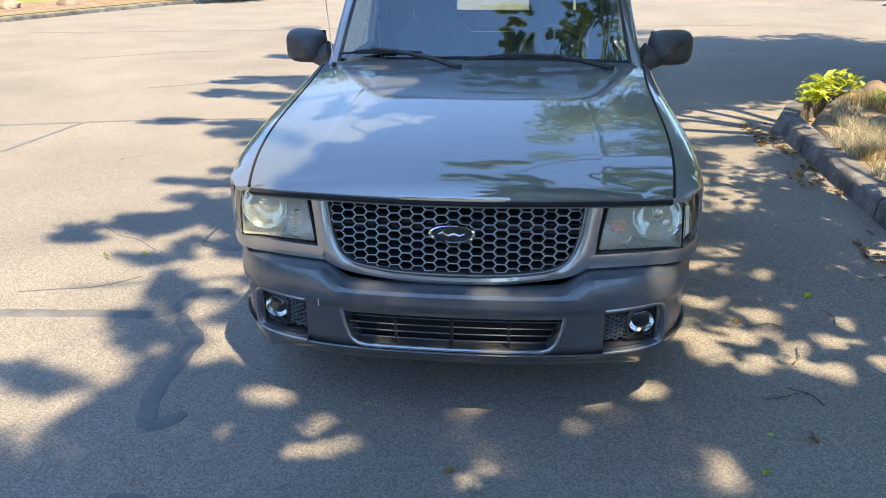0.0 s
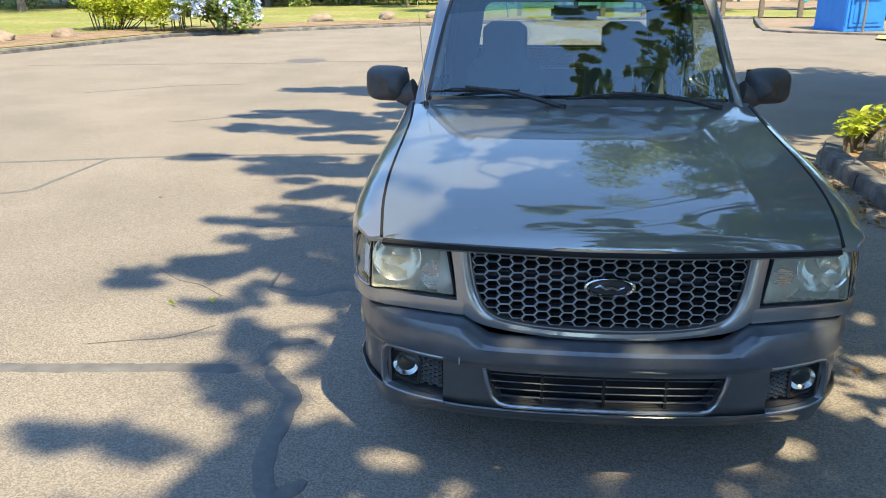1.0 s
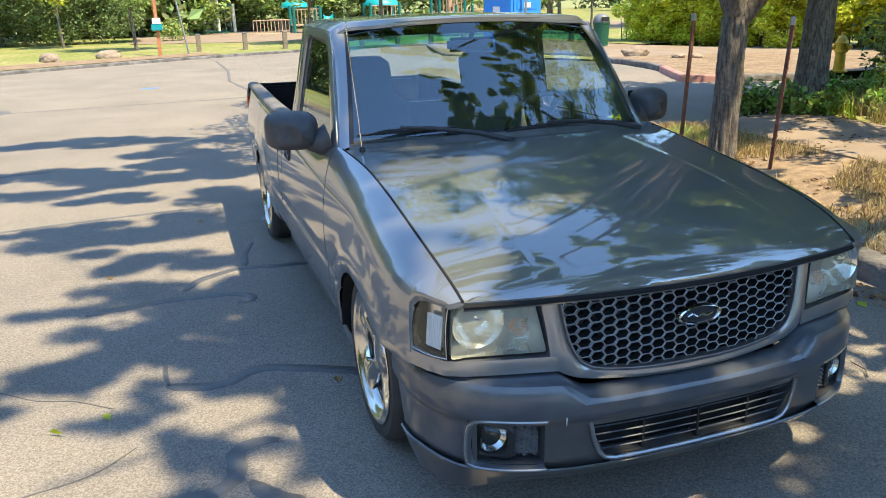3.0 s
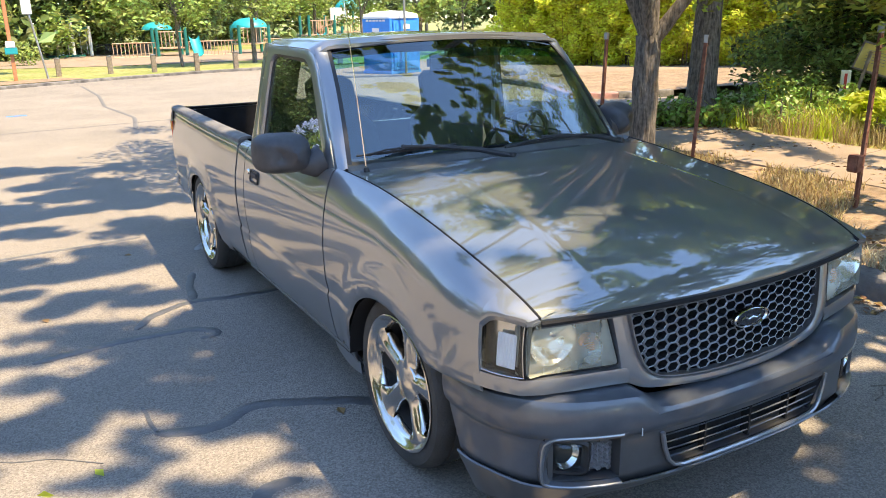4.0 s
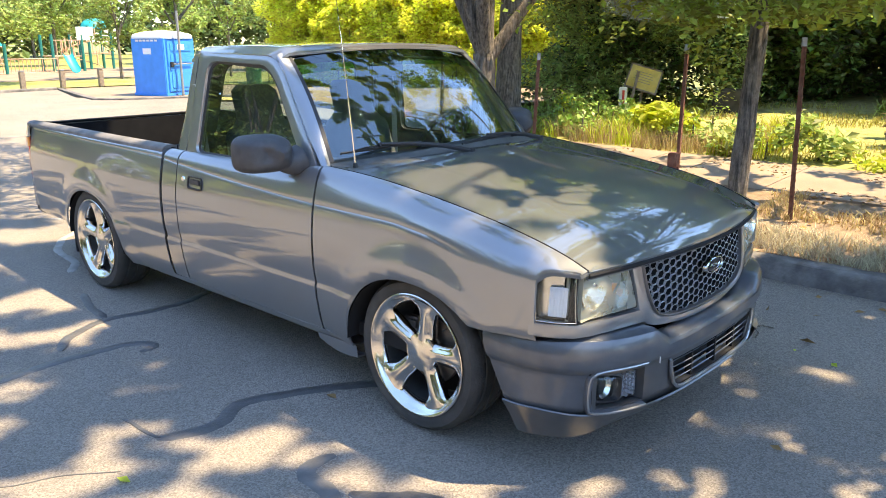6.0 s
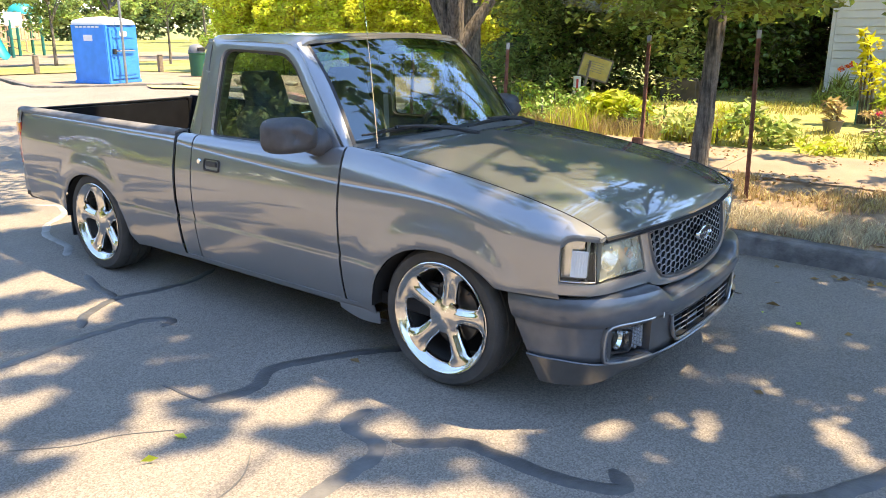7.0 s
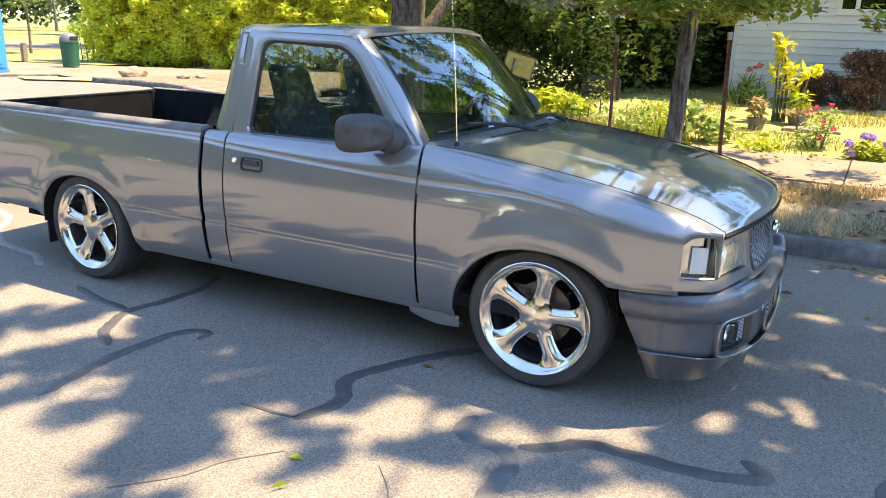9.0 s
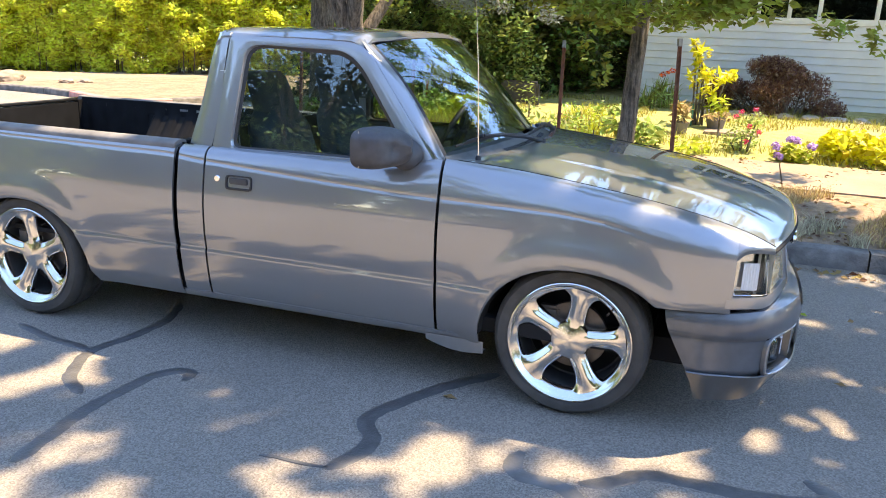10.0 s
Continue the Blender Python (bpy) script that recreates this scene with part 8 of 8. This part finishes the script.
# hydrangea and bush at the far kerb
far_h = shrub("hydrangea", "large hydrangea covered in pale blue and white flowers", [((-8.3 + 0.5 * math.cos(k), 17.3 + 0.45 * math.sin(k), 0.45 + 0.12 * k), (0.7, 0.6, 0.45), 260) for k in range(6)], 0.16, "leaf_mid", "hydrangea", slim=0.75)
hr = random.Random(81)
for k in range(170):
    a, e = hr.uniform(0, 6.28), hr.uniform(-0.1, 1.5)
    blooms(far_h, [(-8.3 + 1.12 * math.cos(a) * math.cos(e), 17.3 + 0.95 * math.sin(a) * math.cos(e), 0.45 + 1.0 * math.sin(e) + 0.05)], 0.10, "petal_blue", "pale blue flower head", 16)
shrub("bush", "yellow-green bush beside the hydrangea", heap(-12.2, -9.3, 17.2, 18.8, 0.3, 1.35, 36, 0.42, 150, 82), 0.13, "leaf_lime", "bush")
for x, y in ((-5.7, 33.0), (-1.4, 33.5), (-10, 31)):
    shrub("bush", "small round green bush before the wood", [((x, y, 0.5), (0.7, 0.6, 0.5), 420)], 0.14, "leaf_mid", "bush")
# fence before the wood
fence = thing("board_fence", "low dark weathered board fence behind the swings", "fence", (0, 0, 0))
for x0, n, h in ((-3.6, 18, 0.48), (2.2, 13, 0.58)):
    for k in range(n):
        x = x0 + 0.2 * k
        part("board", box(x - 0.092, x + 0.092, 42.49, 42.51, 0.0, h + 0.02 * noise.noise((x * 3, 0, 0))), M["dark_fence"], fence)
# swing frame
sw = thing("swing_frame", "cream and green steel playground swing frame", "swing", (0, 0, 0))
SY, SZ = 41.0, -0.3
for x, h in ((-0.82, 1.5), (0.26, 1.9), (0.96, 1.9), (1.76, 1.5)):
    part("upright", tube([(x, SY, SZ), (x, SY, h)], 0.085, 8), M["cream"], sw)
for a, b, z in ((-0.82, 0.26, 1.4), (0.26, 0.96, 1.75), (0.96, 1.76, 1.4)):
    part("top_bar", tube([(a, SY, z), (b, SY, z)], 0.06, 8), M["green_steel"], sw)
for k in range(9):
    x = -0.65 + 0.28 * k
    part("chain", tube([(x, SY, 0.15), (x, SY, 1.4 if not 0.26 < x < 0.96 else 1.75)], 0.02, 5), M["galv"], sw)
part("bench_seat", box(-0.55, 1.45, SY - 0.25, SY + 0.25, 0.06, 0.15, 0.01), M["green_steel"], sw)

# play structure
play = thing("play_structure", "teal and tan playground climbing structure with domed roofs", "playground", (0, 0, 0))
def tower(x, y, s, roof_z, deck):
    for dx in (-s, s):
        for dy in (-s, s):
            part("post", tube([(x + dx, y + dy, 0), (x + dx, y + dy, roof_z)], 0.065, 8), M["green_steel"], play)
    part("deck", box(x - s, x + s, y - s, y + s, deck - 0.06, deck, 0.01), M["tan"], play)
    for k in range(8):
        xx = x - s + 2 * s * k / 7
        part("rail_bar", tube([(xx, y - s, deck), (xx, y - s, deck + 0.8)], 0.018, 5), M["tan"], play)
    part("rail", tube([(x - s, y - s, deck + 0.8), (x + s, y - s, deck + 0.8)], 0.025, 6), M["tan"], play)
def dome(x, y, r, z, h):
    bm = sheet(lambda u, v: (x + r * math.cos(u) * [1.0, 0.97, 0.8, 0.5, 0.0][v], y + r * math.sin(u) * [1.0, 0.97, 0.8, 0.5, 0.0][v], z + h * [0, 0.2, 0.6, 0.88, 1.0][v]), [2 * math.pi * k / 8 for k in range(8)], range(5), close_u=True)
    part("roof", bm, M["teal"], play, "teal domed roof", 60)
tower(7.4, 31.6, 0.62, 1.55, 0.6)
dome(7.4, 31.6, 0.78, 1.42, 0.52)
play.scale = (1.18, 1.18, 0.9)
tower(12.9, 34.4, 0.5, 2.5, 1.0)
dome(12.9, 34.4, 0.62, 2.35, 0.6)
tower(4.2, 32.0, 0.55, 1.5, 0.5)
dome(4.0, 33.4, 0.62, 1.4, 0.42)
tower(10.8, 32.8, 0.6, 2.0, 0.9)
for a, b, y in ((4.8, 6.8, 31.2), (8.0, 10.2, 31.8), (2.0, 3.6, 31.6)):
    n = int((b - a) / 0.14)
    for k in range(n + 1):
        x = lerp(a, b, k / n)
        part("ramp_bar", tube([(x, y, 0.05), (x, y, 0.78)], 0.017, 5), M["tan"], play)
    part("ramp_rail", tube([(a, y, 0.78), (b, y, 0.78)], 0.028, 6), M["tan"], play)
    part("ramp_rail", tube([(a, y, 0.08), (b, y, 0.08)], 0.028, 6), M["tan"], play)
    part("ramp_deck", box(a, b, y, y + 1.2, 0.0, 0.05), M["tan"], play)
for x, y in ((4.9, 30.6), (10.3, 31.0)):
    bm = sheet(lambda u, v: (x + 0.2 * math.cos(v) , y - 0.7 * u, 0.8 * (1 - u) ** 1.3 + 0.12 + 0.25 * (1 - math.sin(v))), steps(0, 1, 10), steps(0.2, math.pi - 0.2, 8))
    part("slide", solid(bm, (0, 0, -0.04)), M["teal"], play, "teal plastic slide")
for k in range(12):
    a = k * 0.42
    part("spiral_rail", tube([(11.9 + 0.8 * math.cos(a), 33.4 + 0.8 * math.sin(a), 0.2 + 0.13 * k), (11.9 + 0.8 * math.cos(a + 0.42), 33.4 + 0.8 * math.sin(a + 0.42), 0.33 + 0.13 * k), (11.9 + 0.8 * math.cos(a + 0.42), 33.4 + 0.8 * math.sin(a + 0.42), 0.9 + 0.13 * k)], 0.03, 6), M["tan"], play)
part("panel", box(11.2, 11.9, 32.15, 32.2, 1.7, 2.4, 0.02), M["cream"], play)
# iron cover in the road
single("manhole_cover", lathe([(0.0, 0.004), (0.30, 0.004), (0.31, 0.001), (0.36, 0.003), (0.37, -0.01)], 36), M["sealed_lid"], "worn iron utility cover in the asphalt", "cover").location = (-4.3, 11.3, 0)
single("blue_mark", polygon([(-2.1, 14.0), (-1.75, 14.02), (-1.76, 14.14), (-2.08, 14.12)], 0.003), M["portable_blue"], "small blue paint mark on the asphalt", "mark", "structure")
r = random.Random(90)
for k in range(16):
    x, y = r.uniform(5.0, 6.6), r.uniform(1.0, 4.2)
    h = r.uniform(0.12, 0.34)
    shrub("weed", "sunlit leafy weed in the border", [((x, y, ground_at(x, y) + h), (r.uniform(0.1, 0.22), r.uniform(0.1, 0.22), h * 0.8), r.randint(40, 90))], r.uniform(0.035, 0.07), r.choice(["leaf_lime", "leaf_mid", "leaf_ivy"]), "weed", group="weeds in the border")
